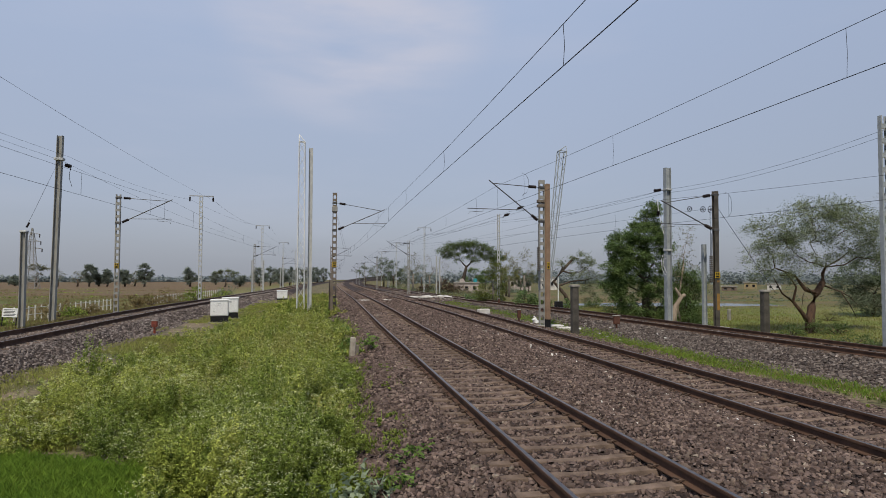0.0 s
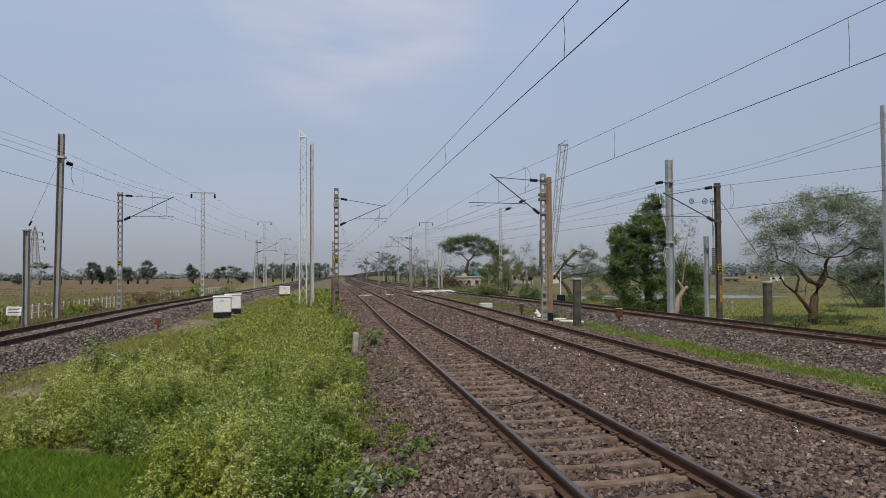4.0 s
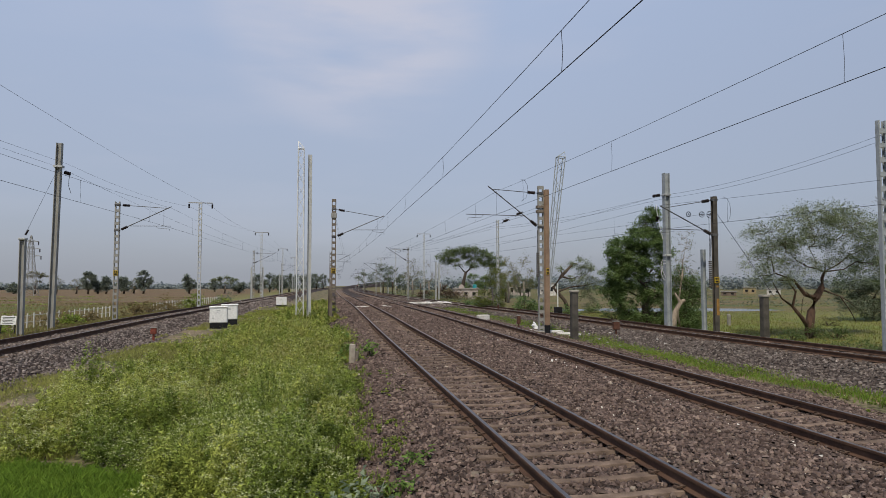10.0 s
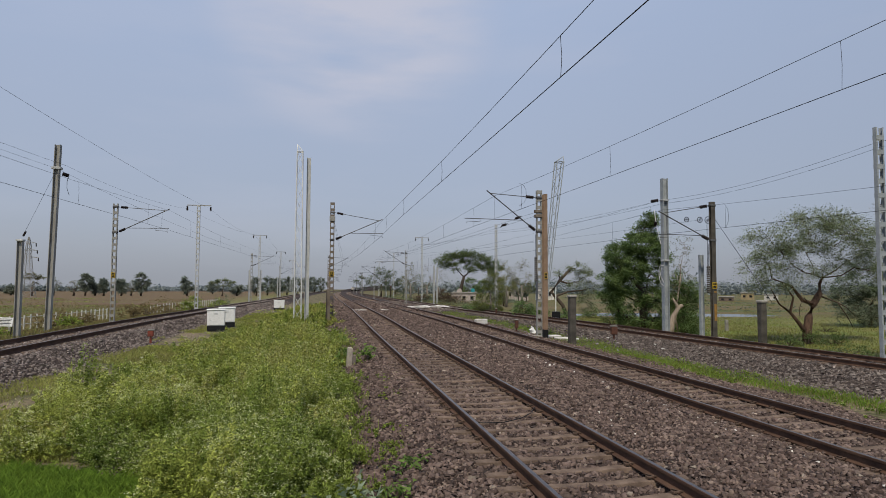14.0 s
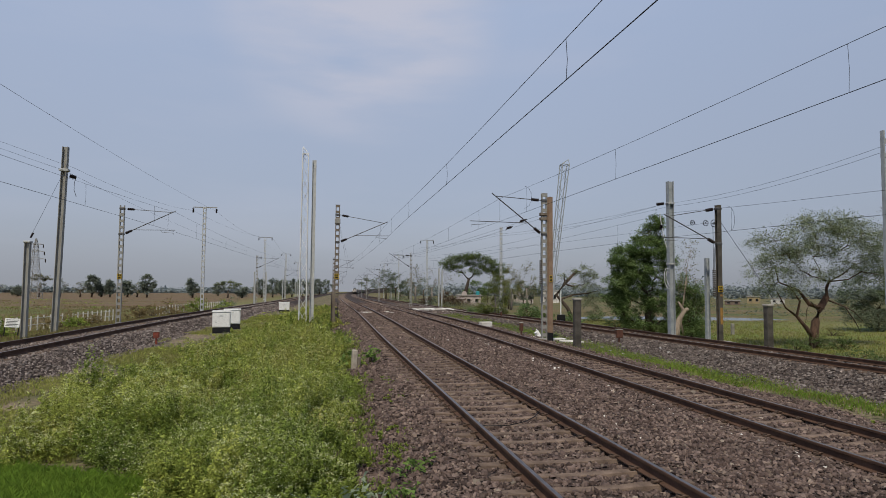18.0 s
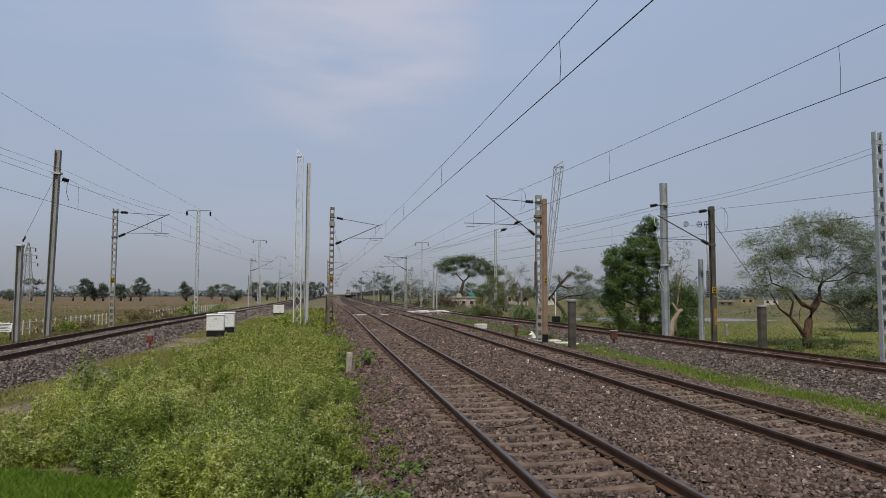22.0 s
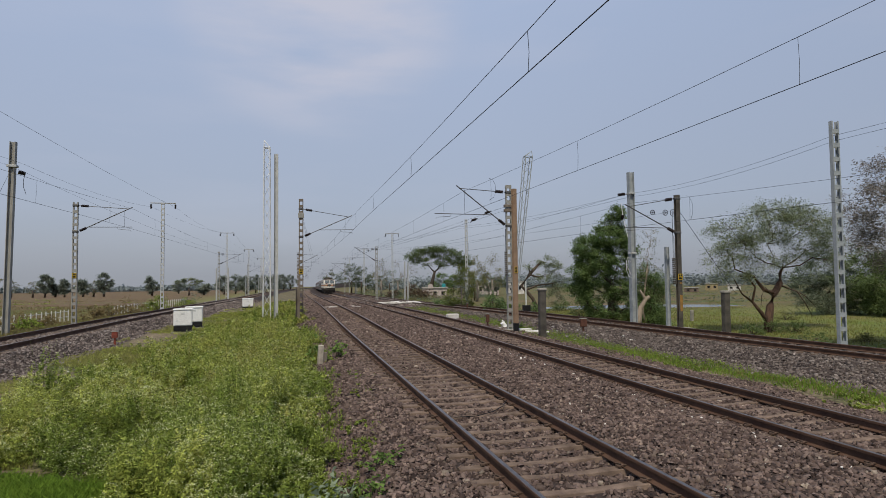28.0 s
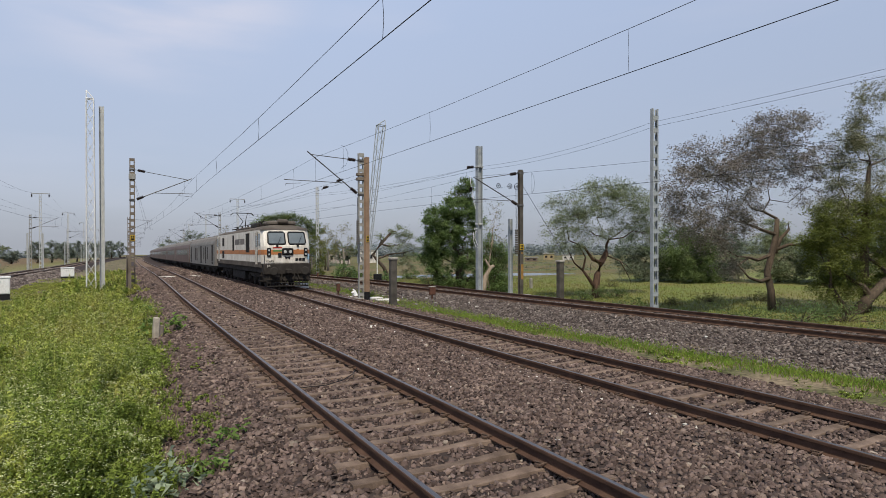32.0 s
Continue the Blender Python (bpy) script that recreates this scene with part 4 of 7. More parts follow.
catenary("contact and messenger wires over the outer track", 3, (-26, 29.2, 86, 146, 206), 5.0, .75, 6.3, x_shift=.4)
catenary("contact and messenger wires over the side track", 0, (-14, 43.2, 102, 160, 218, 276), 5.78, .55, 7.1, x_shift=.4, zig=-.4)


def line(label, pts, sag, r=.0062, n=16):
    """A single wire sagging between points."""
    t = thing("feeder_wire", pose(0, 0, 0), label, "wire", "feeder wires")
    out = []
    for i, (a, b) in enumerate(zip(pts, pts[1:])):
        for j in range(n + 1):
            f = j / n
            p = Vector(a).lerp(Vector(b), f)
            p.z -= sag * 4 * f * (1 - f)
            out.append(p)
    wire(t, "wire", out, r)


def beside(k, dx, y, z):
    return (track_x(k, y) + dx, y, z + fall(y))


line("thin feeder wire along the side track", [(-12.2, -20, 11.2), (-9.9, 59.5, 9.05), beside(0, -1.15, 102, 10.6), beside(0, -1.15, 147, 10.4), beside(0, -1.15, 191, 10.4)], .9)
line("thin feeder wire along the side track", [(-20.5, -8, 10.5), (-14.0, 37.6, 8.85), (-11.95, 59.5, 9.05), beside(0, -3.2, 102, 10.6), beside(0, -3.2, 147, 10.4), beside(0, -3.2, 191, 10.4)], .35)
line("anchor wire ending on the tall grey column", [(-20.6, -8, 10.35), (-14.5, 37.6, 8.68), (-9.6, 80, 6.4)], .35)
for dz, dx in ((0, 0), (-.18, .12)):
    line("thin feeder wire along the outer track", [(21.6 + dx, -20, 8.9 + dz), (20.6 + dx, 18.9, 7.75 + dz), (19.5 + dx, 31.8, 7.2 + dz), (17.3 + dx, 60.4, 7.6 + dz), beside(3, 2.0, 104, 9.5), beside(3, 2.0, 150, 10)], .3)
line("anchor wire from the tall column to the distance", [(19.6, 31.8, 7.22), (14.5, 84, 5.9)], .3)
line("anchor wire to the tension wheels", [(20.4, 29.2, 5.85), (12.5, 84, 6.2)], .25)
line("anchor wire to the double mast", [(11.5, 31.0, 6.2), (8.4, 84, 5.6)], .25)
line("anchor wire from the brown mast along the near track", [(1.05, 42.5, 6.6), (3.9, 92, 5.2)], .1)
line("anchor wire from the brown mast along the near track", [(1.05, 42.5, 6.4), (3.6, 92, 5.0)], .1)
line("anchor wire to the double mast", [(11.5, 31.0, 6.0), (8.3, 84, 5.4)], .25)


def jumper(label, pts):
    t = thing("jumper_cable", pose(0, 0, 0), label, "cable", "jumper cables")
    wire(t, "cable", pts, .008)
    return t


def strain_insulator(a, b, y, label):
    """A dark insulator in an anchor wire that runs from a to b."""
    a, b = Vector(a), Vector(b)
    f = (y - a.y) / (b.y - a.y)
    p, d = a.lerp(b, f), (b - a).normalized()
    t = thing("strain_insulator", pose(*p), label, "insulator", "strain insulators")
    insulator(t, (0, 0, -.02), tuple(d * .6 + Vector((0, 0, -.02))), .055)
    part("clevis", Build().tube([(0, 0, 0), tuple(-d * .25)], .03, 5).tube([tuple(d * .6), tuple(d * .9 - Vector((0, 0, .12)))], .025, 5), M_BRACKET, t)


jumper("curved jumper cable beside the double mast", [(9.1, 26.6, 7.0), (9.27, 26.55, 6.92), (9.38, 26.5, 6.7), (9.4, 26.5, 6.4), (9.32, 26.55, 6.1), (9.1, 26.6, 5.95)])
jumper("curved jumper cable beside the brown mast", [(21.45, 29.0, 6.78), (21.66, 29.0, 6.7), (21.82, 29.0, 6.45), (21.87, 29.0, 6.1), (21.84, 29.0, 5.75), (21.7, 29.0, 5.45)])
strain_insulator((11.5, 31.0, 6.2), (8.4, 84, 5.6), 33.2, "dark strain insulator in the anchor wire by the double mast")
strain_insulator((11.5, 31.0, 6.0), (8.3, 84, 5.4), 35.4, "dark strain insulator in the anchor wire by the double mast")


# ---- vegetation ----
def sprays(rng, centres, per, spread, droop=.25, m=9):
    """Places of leaves: each clump is a handful of short drooping sprigs with leaves strung along them."""
    n = max(per // m, 1)
    c = np.repeat(centres, n, 0)
    mid = centres.mean(0)
    out = c - mid
    out /= np.linalg.norm(out, axis=1)[:, None] + 1e-9
    d = rng.normal(size=c.shape) * np.array([1, 1, .7]) + out * .8 - np.array([0, 0, droop])
    d /= np.linalg.norm(d, axis=1)[:, None]
    start = c + rng.normal(0, spread * .42, c.shape) * np.array([1, 1, .7])
    ln = (spread * rng.uniform(.7, 1.7, len(c)))[:, None]
    t = np.linspace(.0, 1.0, m)[None, :, None]
    pts = start[:, None] + d[:, None] * ln[:, None] * t - np.array([0, 0, droop * .6]) * ln[:, None] * t * t
    pts = pts + rng.normal(0, spread * .10, pts.shape)
    return pts.reshape(-1, 3)


def tree(name, x, y, label, trunk, lobes, leaf, bark, per=60, spread=.55, size=.16, width=.5, seed=0, group="trees", z=None, twig=.022, fork=None, droop=.25):
    """A tree: trunk is [(dx, dy, dz, radius), ...] from the foot; lobes are (dx, dy, dz, rx, ry, rz, clumps).
    Limbs run from the trunk's head to each lobe, twigs to each clump, leaves crowd round the clumps."""
    rng = np.random.default_rng(seed)
    t = thing(name, pose(x, y, (ground_z(x, y) if z is None else z) - .1), label, "tree", group)
    b = Build()
    b.tube([p[:3] for p in trunk], [p[3] for p in trunk], 9)
    part("trunk", b, bark, t, smooth=True)
    head, r0 = Vector(trunk[-1][:3]), trunk[-1][3]
    centres = []
    grown = [(Vector(q[:3]), q[3]) for q in trunk[-2 if fork is None else fork:]]
    for lx, ly, lz, rx, ry, rz, n in sorted(lobes, key=lambda q: (Vector(q[:3]) - head).length):
        c = Vector((lx, ly, lz))
        start, thick = min(grown, key=lambda q: (c - q[0]).length + 3 * max(q[0].z + .3 - c.z, 0))
        span = (c - start).length
        side = Vector((c.x - start.x, c.y - start.y, 0))
        knee = start + side * .38 + Vector((0, 0, (c.z - start.z) * .30)) + Vector(rng.normal(0, .06, 3)) * span
        mid = start + side * .72 + Vector((0, 0, (c.z - start.z) * .70)) + Vector(rng.normal(0, .07, 3)) * span
        rr = max(thick * .66, r0 * .16)
        grown += [(knee, rr * .82), (mid, rr * .6)]
        limbs = Build().tube([start, knee, mid, c], [rr, rr * .82, rr * .6, rr * .25], 6)
        nodes = [knee.lerp(mid, .6), mid, mid.lerp(c, .5), c]
        for _ in range(n):
            d = Vector(rng.normal(size=3)).normalized()
            s = float(rng.uniform(.45, 1.0)) ** .6
            p = c + Vector((d.x * rx, d.y * ry, d.z * rz)) * s
            q = min(nodes, key=lambda v: (v - p).length)
            k = q.lerp(p, .5) + Vector(rng.normal(0, .08, 3)) * (p - q).length
            tr = max(twig * .6, rr * .13)
            limbs.tube([q, k, p], [tr, tr * .6, tr * .25], 4, cap=False)
            nodes.append(k)
            centres.append(p)
        part("limb", limbs, bark, t)
    if per and centres:
        v, f = leaf_arrays(rng, sprays(rng, np.array(centres), per, spread, droop), size, size * width, 1.1)
        part("crown", np_mesh("crown", v, f, leaf), None, t)
    return t


def bush(name, x, y, label, n, rx, ry, rz, leaf, size=.1, seed=0, per=40, group="bushes"):
    """A low shrub: stems from the foot and leaves crowding their ends."""
    rng = np.random.default_rng(seed)
    t = thing(name, pose(x, y, ground_z(x, y) - .05), label, "bush", group)
    b, cs = Build(), []
    for _ in range(n):
        d = rng.normal(size=3)
        d /= np.linalg.norm(d)
        p = np.array((d[0] * rx, d[1] * ry, abs(d[2]) * rz + .1)) * rng.uniform(.5, 1.0)
        b.tube([(p[0] * .1, p[1] * .1, 0), (p[0] * .5, p[1] * .5, p[2] * .6), tuple(p)], [.03, .02, .006], 4, cap=False)
        cs.append(p)
    part("branchwork", b, M_BARK, t)
    cs = np.array(cs)
    pts = sprays(rng, cs, per, .3 * max(rx, .6), .1, 7)
    pts[:, 2] = np.abs(pts[:, 2])
    v, f = leaf_arrays(rng, pts, size, size * .5)
    part("foliage", np_mesh("foliage", v, f, leaf), None, t)
    return t


# trees of the east field
ft = tree("feathery_tree", 29.5, 32.0, "spreading grey-green feathery tree with a leaning reddish trunk",
     [(-.1, 0, 0, .31), (-.08, 0, .8, .26), (.1, .03, 1.7, .23), (.5, .08, 2.5, .21), (1.0, .1, 3.2, .18)],
     [(-3.2, .3, 4.9, 1.3, 1.4, .8, 18), (-2.4, .3, 6.6, 1.4, 1.4, .8, 20), (-.6, -.6, 7.4, 1.6, 1.5, .7, 22), (1.6, .5, 7.8, 1.8, 1.6, .7, 24), (3.6, 0, 7.2, 1.6, 1.6, .8, 22), (-1.4, .8, 5.4, 1.5, 1.4, .7, 16), (.6, 1.0, 6.2, 1.6, 1.4, .7, 18), (2.6, -.3, 6.0, 1.6, 1.4, .8, 18), (4.9, .2, 5.8, 1.2, 1.2, .9, 16), (-3.6, -.2, 3.9, .8, .8, .5, 8), (4.0, -.5, 4.6, 1.3, 1.2, .7, 12), (-1.9, .2, 3.6, .8, .8, .5, 6), (1.6, .4, 4.6, 1.2, 1.0, .5, 8), (-2.0, -.4, 5.8, 1.5, 1.3, .8, 16), (.2, -.6, 6.6, 1.6, 1.3, .7, 16), (2.4, -.6, 6.9, 1.6, 1.3, .7, 16), (3.4, .4, 5.4, 1.5, 1.3, .7, 14), (-.6, -.3, 4.6, 1.4, 1.2, .6, 12)],
     L_FEATHER, M_REDBARK, per=200, spread=.44, size=.10, width=.42, seed=11, fork=3, droop=.35)
part("side_stem", Build().tube([(-.1, 0, .6), (-.6, 0, 1.3), (-1.25, 0, 2.0), (-1.0, 0, 2.9), (-1.6, .1, 3.8)], [.15, .12, .09, .06, .03], 7).tube([(-1.25, 0, 2.0), (-2.0, 0, 2.5), (-2.6, 0, 3.5)], [.07, .05, .02], 6), M_REDBARK, ft, smooth=True)
part("drooping_branch", Build().tube([(1.0, .1, 3.0), (1.9, -.3, 2.6), (2.5, -.4, 1.7), (2.9, -.4, 1.0)], [.06, .045, .03, .012], 5).tube([(1.9, -.3, 2.6), (2.6, -.2, 2.3), (3.4, -.2, 1.6)], [.04, .03, .01], 5).tube([(.2, 0, 2.4), (-.5, -.3, 2.9), (-.9, -.4, 2.4), (-1.0, -.4, 1.6)], [.04, .03, .025, .01], 5), M_BARK, ft, smooth=True)
dusky = tree("dusky_tree", 32.0, 20.8, "large dusky tree with thin brownish grey foliage and dark crooked limbs",
     [(0, 0, 0, .23), (-.1, 0, 1.2, .19), (-.3, .1, 2.2, .18), (.1, .1, 3.2, .17), (.5, .1, 4.3, .15), (.6, .1, 5.2, .12)],
     [(-5.2, 1.0, 8.3, 1.3, 1.4, 1.0, 20), (-6.8, .5, 6.9, 1.3, 1.4, 1.0, 18), (-4.2, 0, 6.6, 1.4, 1.5, .9, 20), (-6.4, .3, 5.0, 1.2, 1.2, .8, 16), (-2.0, -.3, 7.8, 1.3, 1.5, 1.0, 18), (-.6, -.5, 9.9, 1.9, 1.6, 1.0, 22), (2.4, .5, 9.5, 2.0, 1.7, 1.1, 22), (-2.6, 0, 9.0, 1.4, 1.4, .8, 16), (1.2, .8, 8.0, 1.5, 1.5, .8, 16), (4.6, 0, 8.8, 1.4, 1.5, .9, 18), (4.2, 0, 6.9, 1.5, 1.4, .9, 14), (-2.6, .3, 5.2, 1.4, 1.2, .8, 16), (-4.4, .3, 4.0, 1.3, 1.2, .8, 14), (-.9, 1.0, 6.3, 1.1, 1.2, .8, 12), (-5.6, .8, 6.0, 1.4, 1.3, .8, 16), (-3.4, .5, 7.6, 1.3, 1.3, .8, 16), (.6, .2, 9.0, 1.3, 1.3, .8, 14), (-2.6, .3, 2.6, 1.2, 1.0, .4, 9), (-4.8, -.4, 7.3, 1.5, 1.4, .9, 18), (-5.4, .2, 4.6, 1.4, 1.3, .8, 18), (-3.6, .4, 5.2, 1.4, 1.2, .8, 16), (-1.4, .2, 8.8, 1.4, 1.3, .9, 16), (.9, -.4, 10.3, 1.4, 1.3, .7, 14), (3.2, .2, 8.0, 1.4, 1.3, .8, 14)],
     L_BROWN, M_BARK, per=175, spread=.44, size=.105, width=.5, seed=12, fork=3, droop=.2)
part("broken_stub", Build().tube([(.35, .05, 3.3), (.75, 0, 4.1), (1.35, -.1, 4.6), (1.3, -.1, 5.0)], [.12, .10, .08, .04], 7).tube([(.4, 0, 3.5), (1.2, -.2, 3.75), (2.4, -.3, 3.7), (3.0, -.3, 3.95)], [.11, .09, .06, .02], 6).tube([(-.25, 0, 1.9), (-1.2, -.1, 1.75), (-2.3, -.2, 2.0), (-3.2, -.2, 2.7)], [.12, .09, .06, .02], 6), M_BARK, dusky, smooth=True)
tree("tall_thin_tree", 35.6, 17.8, "tall slender tree with sparse pale green foliage",
     [(0, 0, 0, .26), (-.3, 0, 2.5, .22), (-.1, 0, 5.0, .17), (.2, 0, 8.0, .1)],
     [(-.8, 0, 8.4, 1.0, 1.0, 1.0, 16), (.8, .5, 10.0, 1.1, 1.0, 1.1, 18), (2.4, 0, 8.8, 1.2, 1.0, 1.1, 16), (-1.2, .3, 6.4, 1.0, 1.0, .9, 14), (.6, 0, 12.0, .8, .8, .8, 10), (3.4, 0, 6.6, 1.2, 1.0, 1.0, 14), (1.0, 0, 7.0, 1.0, 1.0, .9, 12), (-.2, 0, 10.9, .8, .8, .8, 9), (-2.0, .3, 7.6, 1.0, 1.0, .9, 14), (-1.6, .3, 9.2, .9, .9, .8, 12), (-2.6, .3, 5.6, 1.1, 1.0, .8, 14), (.2, .2, 5.4, 1.2, 1.0, .8, 14)],
     L_PALE, M_BARK, per=230, spread=.42, size=.10, width=.45, seed=13, fork=1)
tree("leaning_bushy_tree", 34.0, 17.6, "low bushy yellow-green tree with a leaning forked trunk",
     [(0, 0, 0, .34), (.9, -.3, 1.0, .28), (2.0, -.8, 2.1, .2)],
     [(-1.2, 0, 4.2, 1.4, 1.4, 1.0, 26), (.6, 0, 5.0, 1.6, 1.5, 1.0, 28), (2.8, -.5, 4.8, 1.7, 1.5, 1.1, 28), (1.2, .2, 3.4, 1.7, 1.5, .9, 24), (-2.0, .2, 3.0, 1.0, 1.0, .8, 16), (4.6, -1, 3.8, 1.5, 1.4, 1.1, 22), (3.2, -.6, 2.8, 1.4, 1.3, .8, 18), (-.4, .3, 2.3, 1.1, 1.0, .7, 14), (-1.8, .2, 5.2, 1.0, 1.0, .7, 16), (-2.6, .4, 4.2, 1.0, 1.0, .8, 16), (1.8, 0, 5.8, 1.3, 1.2, .6, 18), (-1.2, .4, 1.5, 1.2, 1.0, .6, 14), (2.2, .3, 1.6, 1.6, 1.0, .7, 16), (5.8, -1, 2.6, 1.2, 1.2, .9, 14)],
     L_BRIGHT, M_BARK, per=270, spread=.4, size=.105, width=.5, seed=14, fork=0)
for k, (x, y, s, lf) in enumerate(((47.4, 44.6, 1.25, L_HAZEGREY), (49.6, 40.2, 1.0, L_GREEN), (51.0, 43.4, 1.3, L_GREEN), (54.4, 40.8, 1.2, L_HAZEGREY), (56.4, 36.0, 1.3, L_FEATHER), (58.0, 31.6, 1.3, L_HAZEGREY), (59.0, 27.0, 1.35, L_GREEN), (56.0, 22.0, 1.3, L_HAZEGREY), (54.0, 17.0, 1.3, L_FEATHER), (52.0, 12.0, 1.3, L_GREEN), (60.0, 33.6, 1.1, L_HAZEGREY), (41.0, 13.5, 1.2, L_GREEN), (46.0, 9.0, 1.3, L_HAZEGREY))):
    tree("hedge_tree", x, y, "shady tangled green tree at the field's edge", [(0, 0, 0, .16), (.2, 0, .8 * s, .13), (0, 0, 1.6 * s, .1)],
         [(-1.7 * s, 0, 2.6 * s, 1.4 * s, 1.3, .9 * s, 18), (1.2 * s, .2, 3.1 * s, 1.5 * s, 1.4, .9 * s, 18), (-.2, 0, 4.0 * s, 1.3 * s, 1.3, .7 * s, 14), (-1.5 * s, -.4, 1.3 * s, 1.4 * s, 1.2, .6 * s, 16), (1.4 * s, -.3, 1.4 * s, 1.6 * s, 1.2, .6 * s, 16), (0, -.6, 2.0 * s, 1.5 * s, 1.2, .8 * s, 12), (.3 * s, -.8, .7 * s, 1.8 * s, 1.0, .35 * s, 14)], lf, M_BARK, per=230, spread=.5, size=.16, seed=30 + k, droop=.4)
tree("dense_green_tree", 22.2, 38.4, "dense dark green tree beside the outer track",
     [(0, 0, 0, .30), (-.1, 0, 1.4, .26), (0, 0, 2.8, .2)],
     [(.3, 0, 7.7, .6, .7, .5, 14), (-.1, 0, 6.8, .9, .9, .6, 20), (-1.7, 0, 5.9, .8, .9, .4, 16), (-1.1, .3, 5.0, 1.2, 1.1, .6, 22), (.4, 0, 5.4, 1.0, 1.0, .7, 20), (-.9, .3, 3.7, 1.3, 1.1, .7, 26), (.7, .2, 4.0, .9, .9, .8, 18), (-1.2, 0, 2.4, 1.3, 1.1, .7, 26), (.6, 0, 2.4, 1.1, 1.0, .8, 22), (-.8, 0, 1.1, 1.4, 1.0, .6, 20), (.8, 0, 1.0, 1.0, .9, .6, 14), (-1.9, 0, 4.3, .9, .9, .5, 14), (-2.1, .1, 3.0, .8, .8, .6, 14), (1.0, .1, 6.3, .6, .6, .6, 12), (-2.0, .1, 1.7, .8, .8, .6, 12), (-2.5, 0, 3.7, .8, .8, .6, 16), (-2.4, 0, 2.5, .8, .8, .6, 14), (-.4, -.4, 6.0, 1.1, .9, .7, 18), (-1.0, -.5, 4.4, 1.2, .9, .7, 18), (1.2, -.2, 5.2, .7, .7, .7, 12), (-2.2, -.2, 5.1, .7, .8, .5, 12)],
     L_DENSE, M_BARK, per=270, spread=.32, size=.11, width=.55, seed=15, fork=0)
tree("dead_creeper_tree", 24.6, 38.0, "dry tangle of pale bare branches and creepers", [(0, 0, 0, .09), (-.3, 0, 1.2, .08), (-.1, 0, 2.6, .06), (.2, 0, 4.4, .04)],
     [(.2, 0, 5.6, .7, .7, 1.1, 26), (.3, 0, 4.2, .9, .7, 1.1, 26), (-.6, 0, 3.6, .7, .6, 1.0, 18), (.5, 0, 6.6, .5, .5, .6, 10)], L_PALE, M_PALEBARK, per=20, spread=.3, size=.09, seed=16, twig=.016)
bush("creeper_bush", 25.2, 38.6, "dark green creeper-covered shrub behind the dead tree", 110, 1.45, 1.1, 4.6, L_DENSE, .11, 77, 230)
log = thing("fallen_log", pose(22.25, 35.2, -.95), "pale broken tree trunk leaning by the outer track", "log")
part("stem", Build().tube([(-.1, 0, -.1), (.0, .0, .5), (.15, .05, 1.2), (.58, .1, 1.78), (.3, .1, 2.15), (.2, .15, 2.4)], [.22, .18, .16, .14, .09, .03], 8).tube([(.5, .1, 1.72), (.85, .1, 1.9)], [.14, .12], 7), M_PALEBARK, log, smooth=True)
tree("bare_crooked_tree", 28.4, 66.0, "leaning crooked tree with a bare broken limb and thin crown", [(0, 0, 0, .24), (-.6, 0, 1.4, .21), (-1.5, 0, 2.4, .19), (-2.0, 0, 2.9, .20), (-1.0, 0, 4.2, .19), (.5, 0, 5.7, .14)],
     [(1.2, 0, 5.6, 1.3, 1.2, .7, 20), (2.4, 0, 4.8, 1.4, 1.3, .8, 20), (1.0, 0, 4.2, 1.3, 1.2, .7, 14), (3.0, 0, 3.4, 1.0, 1.0, .8, 14), (1.9, 0, 2.4, 1.3, 1.1, .9, 16), (2.6, 0, 1.2, 1.1, 1.0, .7, 12), (-.9, 0, 5.2, .7, .7, .3, 5)],
     L_FEATHER, M_BARK, per=130, spread=.4, size=.12, seed=17, fork=2, twig=.03)
tree("rain_tree", 35.0, 149.0, "wide flat-topped rain tree with bare arching limbs", [(0, 0, 0, .6), (.3, 0, 2.8, .5), (.8, 0, 4.8, .42), (1.2, 0, 6.4, .32)],
     [(-4.4, 0, 10.4, 1.8, 1.8, .7, 18), (-2.2, 1, 11.3, 2.0, 1.8, .7, 20), (.4, 0, 11.9, 2.2, 2.0, .6, 22), (3.2, 0, 11.8, 2.2, 2.0, .6, 22), (5.9, 0, 11.2, 2.2, 2.0, .7, 20), (8.2, 0, 10.0, 1.8, 1.8, .7, 16), (9.8, 0, 8.7, 1.4, 1.4, .6, 14), (4.0, 0, 9.9, 1.9, 1.4, .5, 14), (-1.6, 0, 9.7, 1.7, 1.2, .5, 12), (7.0, 0, 8.5, 1.7, 1.2, .5, 12), (1.4, .6, 10.5, 1.9, 1.4, .5, 14), (-3.6, .4, 9.0, 1.3, 1.2, .4, 9), (8.8, .3, 7.3, 1.2, 1.2, .4, 9), (2.6, -.4, 8.8, 1.4, 1.2, .4, 8), (-.8, .3, 8.3, 1.0, 1.0, .3, 4), (3.4, .3, 8.0, 1.2, 1.0, .3, 4), (5.4, -.3, 9.2, 1.4, 1.0, .4, 8), (8.6, 0, 8.6, 1.3, 1.2, .5, 10)],
     L_GREEN, M_DARKBARK, per=150, spread=.8, size=.24, width=.5, seed=18, fork=2, droop=0, twig=.06)
